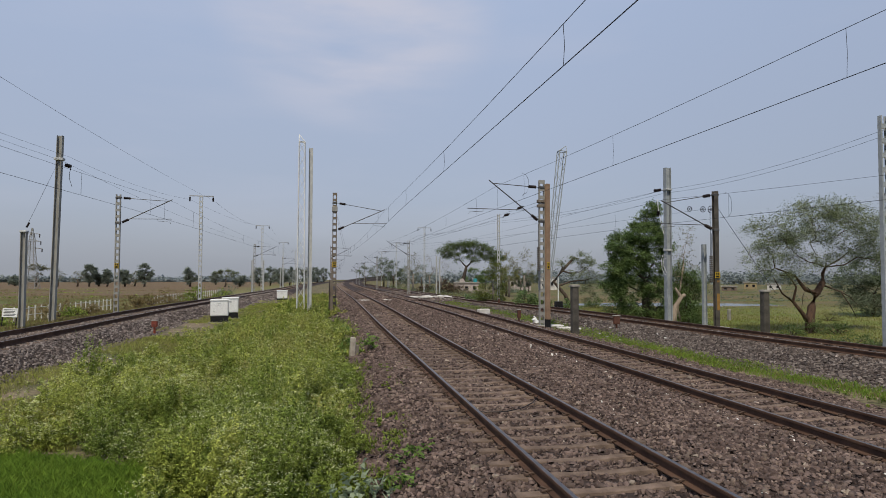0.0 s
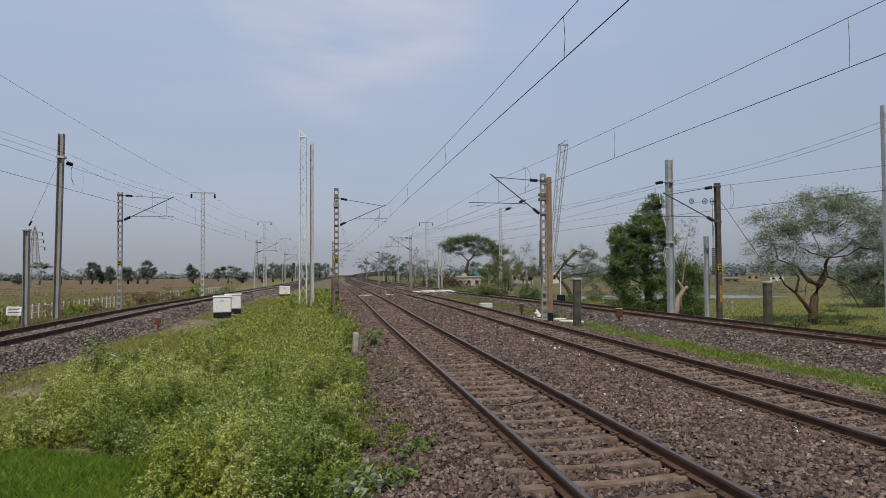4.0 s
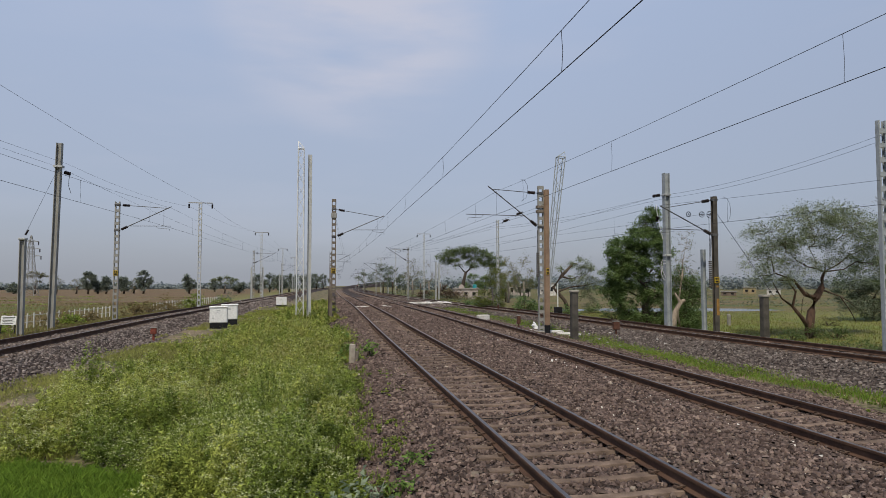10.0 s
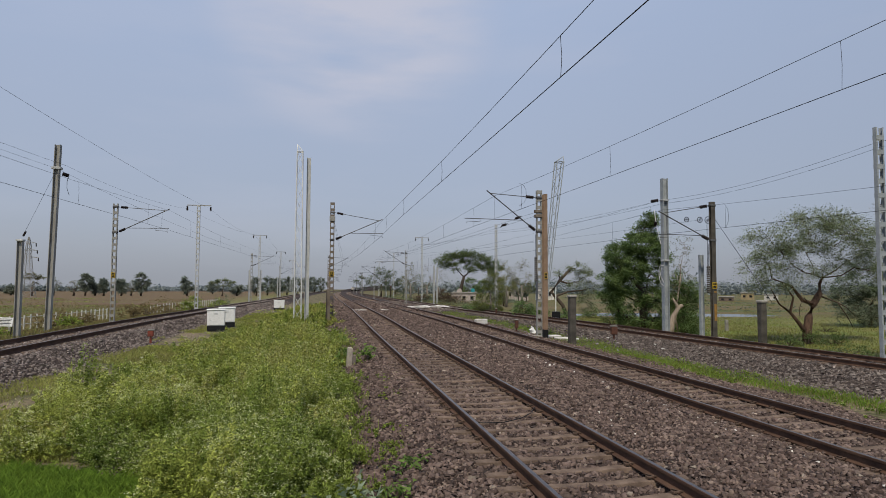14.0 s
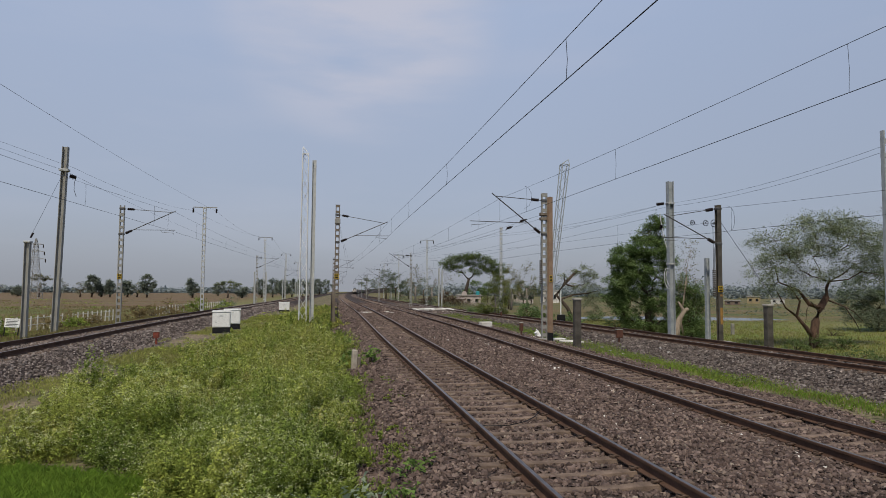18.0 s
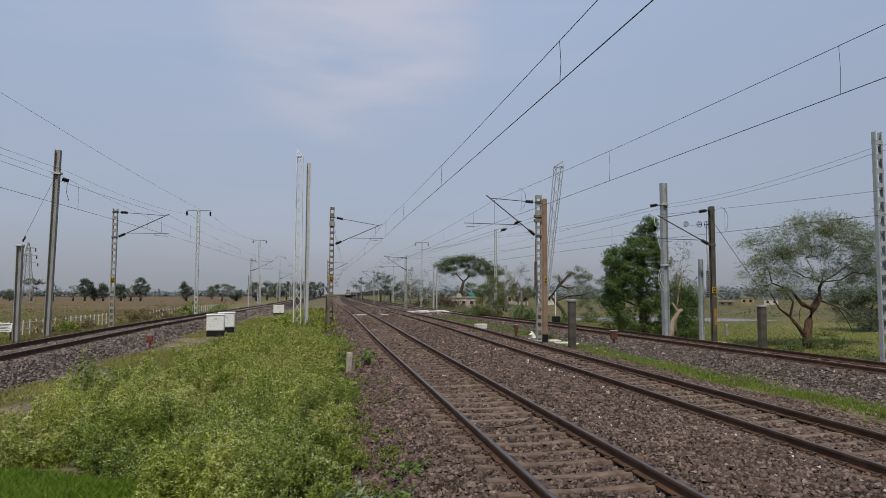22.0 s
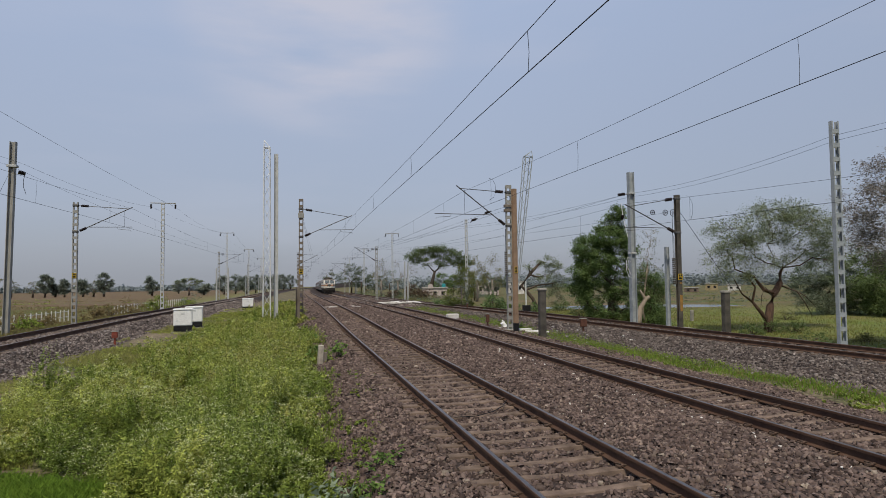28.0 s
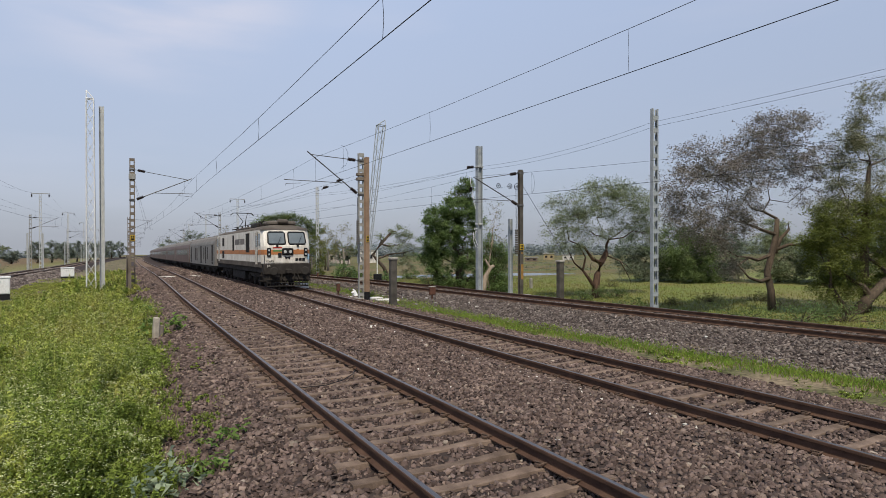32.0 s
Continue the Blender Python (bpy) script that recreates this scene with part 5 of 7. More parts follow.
# trees and thickets along the outer track: place, width, height, leaf, leaves, label
LINE = ((17.6, 172, 3.4, 9.0, L_HAZEGREY, 110, "leafy tree beside the railway"), (20.8, 176, 3.0, 8.6, L_HAZEGREY, 110, "leafy tree beside the railway"), (24.0, 190, 3.4, 5.5, L_HAZEGREY, 100, "leafy tree beside the railway"),
        (18.9, 125, 1.9, 8.7, L_PALE, 18, "thin pale leafless-looking tree by the railway"), (24.2, 135, 2.2, 9.4, L_PALE, 14, "thin pale leafless-looking tree by the railway"), (27.2, 137, 2.2, 8.8, L_PALE, 14, "thin pale leafless-looking tree by the railway"), (21.4, 142, 2.0, 8.0, L_PALE, 18, "thin pale leafless-looking tree by the railway"),
        (40.6, 160, 3.4, 6.4, L_DENSE, 110, "round dark green tree behind the small house"), (45.0, 163, 3.2, 6.0, L_DENSE, 100, "round dark green tree behind the small house"),
        (31.8, 100, 2.0, 8.4, L_STRAW, 40, "thin tree with sparse yellow-green leaves"), (34.9, 101, 2.4, 9.0, L_STRAW, 40, "thin tree with sparse yellow-green leaves"), (33.2, 106, 2.2, 6.0, L_STRAW, 60, "thin tree with sparse yellow-green leaves"),
        (47.5, 140, 2.8, 5.8, L_HAZEGREY, 110, "leafy tree beside the railway"), (50.6, 143, 2.6, 5.0, L_HAZEGREY, 110, "leafy tree beside the railway"), (30.0, 215, 4.5, 8.0, L_HAZEGREY, 90, "leafy tree beside the railway"), (38.0, 230, 5.0, 9.0, L_HAZEGREY, 90, "leafy tree beside the railway"), (58.0, 190, 5.0, 7.5, L_HAZEGREY, 90, "leafy tree beside the railway"), (64.0, 170, 4.5, 6.0, L_HAZEGREY, 90, "leafy tree beside the railway"), (15.5, 215, 3.5, 8.0, L_HAZEGREY, 90, "leafy tree beside the railway"))
for k, (x, y, w, hgt, lf, per, label) in enumerate(LINE):
    rr = random.Random(k)
    tree("line_tree", x, y, label, [(0, 0, 0, .026 * hgt), (.1, 0, hgt * .2, .022 * hgt), (0, 0, hgt * .42, .015 * hgt)],
         [(-w * rr.uniform(.45, .7), 0, hgt * rr.uniform(.5, .62), w * .5, w * .5, hgt * .15, 18), (w * rr.uniform(.4, .7), .3, hgt * rr.uniform(.52, .7), w * .5, w * .5, hgt * .15, 18), (w * rr.uniform(-.15, .15), 0, hgt * .84, w * .45, w * .45, hgt * .12, 18), (w * rr.uniform(-.5, .5), 0, hgt * .36, w * .5, w * .5, hgt * .12, 10)],
         lf, M_GREYBARK if per < 50 else M_BARK, per=per, spread=.07 * hgt * (.8 if per < 50 else 1), size=.2 if per > 60 else .15, seed=50 + k, fork=1, twig=.045 if per < 50 else .022)
tree("young_thicket_tree", 16.9, 58.4, "young dense green tree with thin upright shoots", [(0, 0, 0, .12), (.05, 0, 1.2, .09), (0, 0, 2.2, .06)],
     [(-.8, 0, 1.5, .9, .8, .6, 18), (.5, 0, 1.9, .8, .8, .7, 18), (-.2, 0, 3.0, .7, .7, .7, 16), (.2, 0, 4.0, .5, .5, .6, 10), (-1.3, 0, .8, .7, .6, .4, 10), (.9, 0, 3.0, .4, .4, .7, 7), (.3, 0, .8, 1.0, .7, .5, 14)],
     L_BRIGHT, M_GREYBARK, per=120, spread=.32, size=.11, seed=95, fork=0)
THICKETS = ((17.4, 50.0, 34, 1.1, 1.5, L_DENSE, "dark green bush beside the outer track"), (15.9, 62.5, 20, 1.0, .9, L_DENSE, "low leafy bush at the field's edge"), (17.6, 61.5, 20, 1.2, 1.0, L_GREEN, "low leafy bush at the field's edge"), (22.2, 110, 30, 1.5, 3.4, L_DRYRED, "reddish brown withered bush by the railway"), (24.6, 112, 26, 1.4, 2.6, L_DRYRED, "reddish brown withered bush by the railway"), (18.6, 110, 22, 1.3, 1.6, L_DRYRED, "reddish brown withered bush by the railway"), (20.4, 116, 22, 1.5, 1.7, L_HAZEGREY, "low leafy bush at the field's edge"), (28.0, 120, 26, 2.0, 2.2, L_DRYRED, "reddish brown withered bush by the railway"), (38.5, 126, 26, 2.2, 2.4, L_HAZEGREY, "low leafy bush at the field's edge"),
            (22.5, 64, 20, 1.8, 1.0, L_BRIGHT, "low leafy bush at the field's edge"), (19.5, 45.5, 16, .9, .9, L_DENSE, "dark green bush beside the outer track"), (20.5, 55.0, 18, 1.1, .9, L_GREEN, "low leafy bush at the field's edge"), (29.9, 63, 20, 1.2, .9, L_GREEN, "low leafy bush at the field's edge"), (26.9, 30.6, 14, .8, .5, L_GREEN, "low leafy bush at the field's edge"), (28.8, 31.4, 16, .9, .7, L_GREEN, "low leafy bush at the field's edge"), (30.4, 31.0, 16, .8, .6, L_GREEN, "low leafy bush at the field's edge"),
            (24.3, 24.0, 14, 1.1, .5, L_GREEN, "low leafy bush at the field's edge"), (26.4, 18.5, 18, 1.4, .6, L_GREEN, "low leafy bush at the field's edge"), (28.4, 17.0, 18, 1.4, .7, L_DENSE, "low leafy bush at the field's edge"), (30.5, 16.2, 20, 1.5, .9, L_GREEN, "low leafy bush at the field's edge"), (27.5, 12.0, 20, 1.6, .8, L_GREEN, "low leafy bush at the field's edge"), (31.5, 11.0, 20, 1.8, 1.0, L_DENSE, "low leafy bush at the field's edge"), (24.0, 39.0, 16, 1.1, .8, L_BRIGHT, "low leafy bush at the field's edge"), (20.3, 39.4, 16, 1.0, .9, L_DENSE, "dark green bush beside the outer track"),
            (33.4, 26.0, 12, .9, .5, L_STRAW, "straw-coloured tuft of weeds in the pasture"), (36.8, 24.6, 12, .8, .4, L_STRAW, "straw-coloured tuft of weeds in the pasture"), (29.4, 25.4, 10, .7, .4, L_STRAW, "straw-coloured tuft of weeds in the pasture"), (38.4, 40.0, 12, 1.0, .5, L_STRAW, "straw-coloured tuft of weeds in the pasture"))
for k, (x, y, n, rx, rz, lf, label) in enumerate(THICKETS):
    bush("field_bush", x, y, label, n, rx, rx, rz, lf, .10 if y < 45 else .15 if y < 80 else .22, 80 + k, 70 if y < 80 else 90)
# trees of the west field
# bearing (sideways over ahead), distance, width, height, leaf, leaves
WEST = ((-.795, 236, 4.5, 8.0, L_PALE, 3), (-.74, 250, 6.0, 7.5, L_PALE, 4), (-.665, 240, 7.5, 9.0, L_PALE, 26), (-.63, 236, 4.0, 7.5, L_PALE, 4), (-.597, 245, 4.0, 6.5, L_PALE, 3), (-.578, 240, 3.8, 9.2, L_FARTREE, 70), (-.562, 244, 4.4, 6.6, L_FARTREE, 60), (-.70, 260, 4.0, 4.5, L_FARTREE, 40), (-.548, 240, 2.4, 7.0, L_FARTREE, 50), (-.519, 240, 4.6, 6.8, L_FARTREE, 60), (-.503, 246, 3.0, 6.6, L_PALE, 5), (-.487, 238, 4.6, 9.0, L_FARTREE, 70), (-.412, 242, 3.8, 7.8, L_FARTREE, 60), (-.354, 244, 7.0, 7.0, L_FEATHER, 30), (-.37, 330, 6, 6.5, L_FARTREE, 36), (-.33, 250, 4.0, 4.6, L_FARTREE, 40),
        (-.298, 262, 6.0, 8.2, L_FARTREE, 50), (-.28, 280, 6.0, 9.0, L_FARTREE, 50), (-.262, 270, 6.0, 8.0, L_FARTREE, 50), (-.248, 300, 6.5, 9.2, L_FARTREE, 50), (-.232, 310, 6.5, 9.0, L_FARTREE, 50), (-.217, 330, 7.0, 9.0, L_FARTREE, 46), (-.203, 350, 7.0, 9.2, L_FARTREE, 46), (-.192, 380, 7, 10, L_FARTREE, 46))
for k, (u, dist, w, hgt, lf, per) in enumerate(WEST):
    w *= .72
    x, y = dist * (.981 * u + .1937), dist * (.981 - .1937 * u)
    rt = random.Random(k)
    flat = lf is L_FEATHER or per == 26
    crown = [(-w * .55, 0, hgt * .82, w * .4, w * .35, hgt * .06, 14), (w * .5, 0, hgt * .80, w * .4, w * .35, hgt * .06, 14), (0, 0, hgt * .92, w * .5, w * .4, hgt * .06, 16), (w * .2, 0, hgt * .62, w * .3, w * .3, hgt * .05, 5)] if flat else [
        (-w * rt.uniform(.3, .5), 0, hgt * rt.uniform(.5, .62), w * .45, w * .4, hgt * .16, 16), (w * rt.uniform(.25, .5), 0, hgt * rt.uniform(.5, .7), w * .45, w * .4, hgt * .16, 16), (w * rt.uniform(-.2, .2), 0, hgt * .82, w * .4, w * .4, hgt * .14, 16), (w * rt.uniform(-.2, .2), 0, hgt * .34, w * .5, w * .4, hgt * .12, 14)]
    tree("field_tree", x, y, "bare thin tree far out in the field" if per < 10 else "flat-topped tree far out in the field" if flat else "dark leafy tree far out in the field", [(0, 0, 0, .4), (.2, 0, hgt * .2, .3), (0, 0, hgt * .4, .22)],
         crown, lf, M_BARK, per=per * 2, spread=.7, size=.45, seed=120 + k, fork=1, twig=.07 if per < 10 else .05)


def far_wood(name, label, arc, r, h0, h1, seed, material):
    """A far belt of trees: overlapping clumps of leaves along an arc round the place."""
    rng = np.random.default_rng(seed)
    pts = []
    a0, a1 = arc
    n = int(abs(a1 - a0) * r / 57.3 / 7)
    for i in range(n):
        a = radians(a0 + (a1 - a0) * (i + rng.uniform(-.4, .4)) / n)
        rr = r * rng.uniform(.92, 1.1)
        x, y, h = rr * math.sin(a), rr * math.cos(a), rng.uniform(h0, h1)
        c = np.array((x, y, ground_z(x, y)))
        k = 300
        d = rng.normal(size=(k, 3)) * np.array((5.0, 3.0, h * .22)) + np.array((0, 0, h * .35))
        pts.append(c + np.abs(d * np.array((0, 0, 1))) + d * np.array((1, 1, 0)))
    v, f = leaf_arrays(rng, np.concatenate(pts), r * .0042, r * .003)
    tagged(new(name, np_mesh(name, v, f, material)), label, "woods", kind="stuff")


# far belts: haze comes from the tint of their leaves
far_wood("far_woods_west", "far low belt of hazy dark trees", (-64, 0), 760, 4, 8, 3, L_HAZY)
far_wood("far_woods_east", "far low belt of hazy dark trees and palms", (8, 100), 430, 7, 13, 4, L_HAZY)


BROADLEAF = ((1.62, 21.0, .34, .5, L_BROAD, .16, "dark green broad-leaved weed beside the concrete marker"), (.55, 20.8, .34, .45, L_BROAD, .16, "dark green broad-leaved weed beside the concrete marker"), (1.15, 22.2, .4, .5, L_BROAD, .16, "dark green broad-leaved weed beside the concrete marker"), (1.25, 28.5, .4, .4, L_BROAD, .17, "dark green broad-leaved weed at the weeds' edge"),
             (1.12, 8.05, .15, .16, L_BROAD, .10, "small green weed growing in the ballast"), (.3, 7.85, .26, .2, L_PALEWEED, .13, "pale grey-green broad-leaved weed at the weeds' edge"), (.66, 7.9, .16, .16, L_PALEWEED, .11, "pale grey-green broad-leaved weed at the weeds' edge"), (1.5, 9.1, .2, .18, L_BROAD, .11, "small green weed growing in the ballast"))


def brush(name, label, lines, gap, r, h0, h1, leaf, size, per, seed):
    """Low brush in uneven drifts along lines ((x, y), (x, y)), too many stems to count."""
    rng = np.random.default_rng(seed)
    pts = []
    for (ax, ay), (bx, by) in lines:
        n = int(math.hypot(bx - ax, by - ay) / gap)
        for i in range(n):
            f = (i + rng.uniform(-.8, .8)) / n
            x, y = ax + (bx - ax) * f + rng.normal(0, r * .5), ay + (by - ay) * f + rng.normal(0, r * .7)
            if noise.noise((x * .06, y * .06, seed)) < -.12:
                continue
            h = rng.uniform(h0, h1)
            d = rng.normal(size=(per, 3)) * np.array((r * .5, r * .5, h * .4))
            d[:, 2] = np.abs(d[:, 2])
            pts.append(np.array((x, y, ground_z(x, y))) + d)
    v, f = leaf_arrays(rng, np.concatenate(pts), size, size * .5, 1.0)
    tagged(new(name, np_mesh(name, v, f, leaf)), label, "undergrowth", kind="stuff")


brush("undergrowth", "haze-greyed green undergrowth along the outer track", (((20.5, 74), (19.0, 130)), ((19.0, 130), (23.0, 210)), ((26, 90), (27, 150)), ((36, 100), (48, 150))), 1.5, 1.3, .6, 1.8, L_HAZEGREY, .2, 90, 61)
brush("dry_undergrowth", "straw-coloured dry undergrowth along the outer track", (((19.5, 66), (18.2, 120)), ((23, 84), (24, 150)), ((30, 112), (40, 128)), ((18.0, 130), (22.0, 200))), 1.7, 1.2, .5, 1.5, L_STRAW, .18, 80, 62)
brush("field_hedges", "low green hedges along the field bunds", (((30, 79), (75, 77)), ((34, 96), (110, 90)), ((48, 122), (150, 112)), ((60, 160), (200, 140)), ((90, 210), (260, 170))), 2.6, 1.6, .3, .9, L_HAZEGREY, .3, 50, 63)
brush("field_stubble", "dry straw-coloured stubble and weeds on the field bunds", (((26, 60), (62, 57)), ((30, 66), (31, 64)), ((58, 74), (80, 70)), ((40, 87), (100, 82)), ((60, 108), (140, 100)), ((70, 140), (180, 124))), 1.5, 1.3, .2, .5, L_STRAW, .2, 40, 64)
brush("field_bunds_west", "low dark weeds along the western field bunds", (((-22, 74), (-60, 80)), ((-20, 104), (-90, 112)), ((-24, 140), (-120, 150)), ((-30, 190), (-160, 200)), ((-23, 60), (-48, 62))), 2.4, 1.8, .2, .6, L_WEED2, .3, 40, 65)
brush("field_dry_west", "dry straw tufts scattered on the western field", (((-20, 50), (-44, 52)), ((-22, 86), (-70, 92)), ((-22, 122), (-110, 130)), ((-26, 165), (-140, 172))), 1.8, 1.6, .2, .5, L_DRY, .26, 40, 66)


# broad-leaved weeds by the marker and on the ballast's edge
for k, (x, y, r, h, lf, sz, label) in enumerate(BROADLEAF):
    bush("broadleaf_weed", x, y, label, 12, r, r, h, lf, sz, 300 + k, 14, "broad-leaved weeds")


# dry bushes and shrubs beyond the side track
for k, (x, y, rx, rz, lf) in enumerate(((-17.5, 45.5, 1.1, 1.2, L_DRY), (-16.6, 48.0, 1.0, .9, L_DRY), (-15.4, 60.5, 1.2, 1.2, L_DRY), (-14.0, 62.0, 1.3, 1.3, L_DRY), (-16.0, 44.0, .9, .8, L_WEED2), (-16.9, 36.5, 1.0, .9, L_WEED2), (-18.4, 38.5, 1.2, 1.0, L_DRY), (-15.2, 55.0, .8, 1.5, L_DRY), (-11.9, 63.5, 1.2, 1.4, L_WEED2), (-13.2, 68.0, 1.3, 1.4, L_WEED2), (-11.0, 74.0, 1.3, 1.2, L_WEED2), (-12.4, 88.0, 1.6, 1.4, L_HAZEGREY))):
    bush("verge_bush", x, y, "dry straw-coloured bush beside the side track" if lf is L_DRY else "small green shrub beside the side track", 16, rx, rx, rz, lf, .16, 200 + k, 60)


# weeds, grass
def weeds(name, label, spots, h_range, leaf, per, size, seed, flowers=0, flower_size=.012, rad=.16):
    """Bushy weeds: thin stems, many small leaflets, pale flower heads on top."""
    rng = np.random.default_rng(seed)
    p = np.array(spots)
    n, lift = len(p), p[:, 3]
    p = p[:, :3]
    h = rng.uniform(*h_range, n) * lift
    # sprigs stand out of each plant, leaves crowd round the sprigs
    m = 26
    sp = np.repeat(np.arange(n), max(per // m, 1))
    d = rng.normal(size=(len(sp), 3))
    d[:, 2] = np.abs(d[:, 2]) + .15
    d /= np.linalg.norm(d, axis=1)[:, None]
    d *= rng.uniform(.55, 1.12, len(sp))[:, None]
    wide = (rad * (.6 + .6 * rng.uniform(0, 1, n)))[sp]
    out = np.stack([d[:, 0] * wide, d[:, 1] * wide, d[:, 2] * h[sp]], 1)
    ln = np.tile(np.linspace(.66, 1.0, m), len(sp))[:, None]
    pts = (p[sp])[np.repeat(np.arange(len(sp)), m)] + np.repeat(out, m, 0) * ln + rng.normal(0, .17 * rad, (len(sp) * m, 3)) * np.array([.8, .8, .55]) * (1.25 - ln)
    tips = p[sp] + out
    v, f = leaf_arrays(rng, pts, size, size * .42, .7)
    ob = tagged(new(name, np_mesh(name, v, f, leaf)), label, "weeds", kind="stuff")
    k = 5
    ps = np.repeat(np.arange(n), k)
    a = rng.uniform(0, 6.28, len(ps))
    tip = p[ps] + np.stack([rad * .7 * np.cos(a), rad * .7 * np.sin(a), h[ps] * rng.uniform(.55, 1.0, len(ps))], 1)
    side = np.stack([-np.sin(a), np.cos(a), 0 * a], 1) * .004
    q = np.stack([p[ps] - side, p[ps] + side, tip + side * .5, tip - side * .5], 1).reshape(-1, 3)
    part("stems", np_mesh("stems", q, np.arange(len(q)).reshape(-1, 4), leaf), None, ob)
    if flowers:
        # flat clusters of florets on some of the stems
        show = np.array([noise.noise((q[0] * .9, q[1] * .6, 31)) + .12 > rng.uniform(-.3, .3) for q in tips])
        heads = np.nonzero(show & (d[:, 2] > .3))[0]
        fl = np.repeat(heads, flowers)
        c = tips[fl] + rng.normal(0, 1, (len(fl), 3)) * np.array([.036, .036, .014]) * (rad / .36) + np.array((0, 0, .02))
        v, f = leaf_arrays(rng, c, flower_size * 2, flower_size * 1.9, 2.5)
        part("flower_heads", np_mesh("flower_heads", v, f, L_FLOWER), None, ob, "tiny pale flower heads")
    return ob


def weed_left(y):
    """The weeds' edge towards the side track."""
    return float(np.interp(y, (7.0, 9.1, 9.6, 10.7, 13, 16, 22, 34, 75), (-2.0, -2.2, -3.0, -5.0, -5.7, -6.0, -5.4, -4.1, -2.3)))


def weed_right(y):
    """The weeds' edge along the near track's ballast."""
    return min(.46 + .075 * (y - 8), 1.38) + .3 * noise.noise((y * .5, 0, 9)) + bend(y)


def weed_spots(n, y0, y1, seed):
    rng = np.random.default_rng(seed)
    out = []
    while len(out) < n:
        y = rng.uniform(y0, y1)
        a, b = weed_left(y), weed_right(y)
        x = rng.uniform(a, b)
        inner = max(min(x - a, b - x), .7 if y < 11.2 and b - x > .6 else 0)
        if abs(x - 1.0) < .5 and 18.6 < y < 20.8:
            continue
        if (x + 5.75) ** 2 + (y - 11.8) ** 2 < .7 or noise.noise((x * .5, y * .35, 2)) * 1.2 + .25 + inner * .45 < rng.uniform(0, .7):
            continue
        lift = .60 + .35 * smooth01(inner / 1.2) + .95 * noise.noise((x * .62, y * .5, 6)) + .45 * noise.noise((x * 1.7, y * 1.4, 16))
        if lift < .25:
            continue
        out.append((x, y, ground_z(x, y) - .02, lift))
    return out


def weed_kinds(spots):
    """Parts the spots into bright, deep green and olive drifts."""
    kinds = ([], [], [])
    rk = random.Random(3)
    for q in spots:
        v = .7 * noise.noise((q[0] * .45, q[1] * .3, 21)) + .3 * noise.noise((q[0] * 2, q[1] * 2, 22)) + rk.uniform(-.22, .22)
        edge = smooth01((q[0] + 1.2) / 2.0) * smooth01((15 - q[1]) / 6)
        # extra deep green at the near front stands in for its shadowed face
        kinds[1 if v < -.12 + .5 * edge + .42 * smooth01((12.2 - q[1]) / 2.5) else 2 if v > .26 - .1 * smooth01((q[1] - 14) / 6) + .5 * smooth01((12.5 - q[1]) / 2.5) else 0].append(q)
    return kinds


WEED_LABELS = ("yellow-green flowering weeds beside the track", "deep green feathery weeds beside the track", "olive yellow flowering weeds beside the track")
WEED_LEAVES = (L_WEED, L_WEED2, L_WEED3)
for spots, height, count, size, heads, fsize, radius in (
        (weed_spots(520, 7.3, 16, 1), (.45, 1.1), 760, .052, 16, .0080, .36),
        (weed_spots(800, 16, 31, 2), (.45, 1.05), 360, .072, 11, .0105, .42),
        (weed_spots(1200, 31, 78, 3), (.4, .85), 95, .14, 4, .017, .55)):
    for k, drift in enumerate(weed_kinds(spots)):
        if drift:
            weeds("weeds", WEED_LABELS[k], drift, height, WEED_LEAVES[k], count, size, 5 + k, heads if k != 1 else heads // 2, fsize, radius)
rw = random.Random(5)
weeds("weeds_creeping", "low green creeping weeds spreading over the ballast", [(1.15 + .09 * (y - 8) + rw.gauss(0, .3), y, ballast_top(1.3 + .09 * (y - 8), y, (1, 2)) - .02, 1.0) for y in (rw.choice((9.6, 10.0, 11.4, 14.5, 17.0)) + rw.gauss(0, .32) for _ in range(75))], (.04, .11), L_WEED2, 60, .045, 44, 0, .01, .13)
weeds("weeds_low", "low straggling weeds between the side track and the tall weeds", [(track_x(0, y) + 3.0 + (weed_left(y) + .8 - track_x(0, y) - 3.0) * rw.random() ** .7, y, -.56, rw.uniform(.3, 1.0)) for y in (rw.uniform(12, 62) for _ in range(1050)) if noise.noise((y * .4, 3, 7)) > -.35], (.10, .32), L_WEED, 60, .075, 14, 2, .010, .26)
weeds("weeds_strip", "low weeds and creepers between the second and outer tracks", [(13.0 + rw.gauss(0, .55) + .4 * noise.noise((y * .2, 8, 4)), y, -.6, rw.uniform(.3, 1.0)) for y in (rw.uniform(5, 60) for _ in range(700)) if noise.noise((y * .3, 5, 7)) > -.15], (.06, .22), L_WEED2, 60, .07, 15, 2, .010, .22)
weeds("weeds_dark", "deeper green leafy weeds along the ballast's edge", [(weed_right(y) - .2 + rw.gauss(0, .3), y, -.54, 1.0) for y in (rw.uniform(7, 34) for _ in range(750)) if not 18.4 < y < 20.8], (.16, .45), L_WEED2, 90, .055, 4, 0, .01, .2)


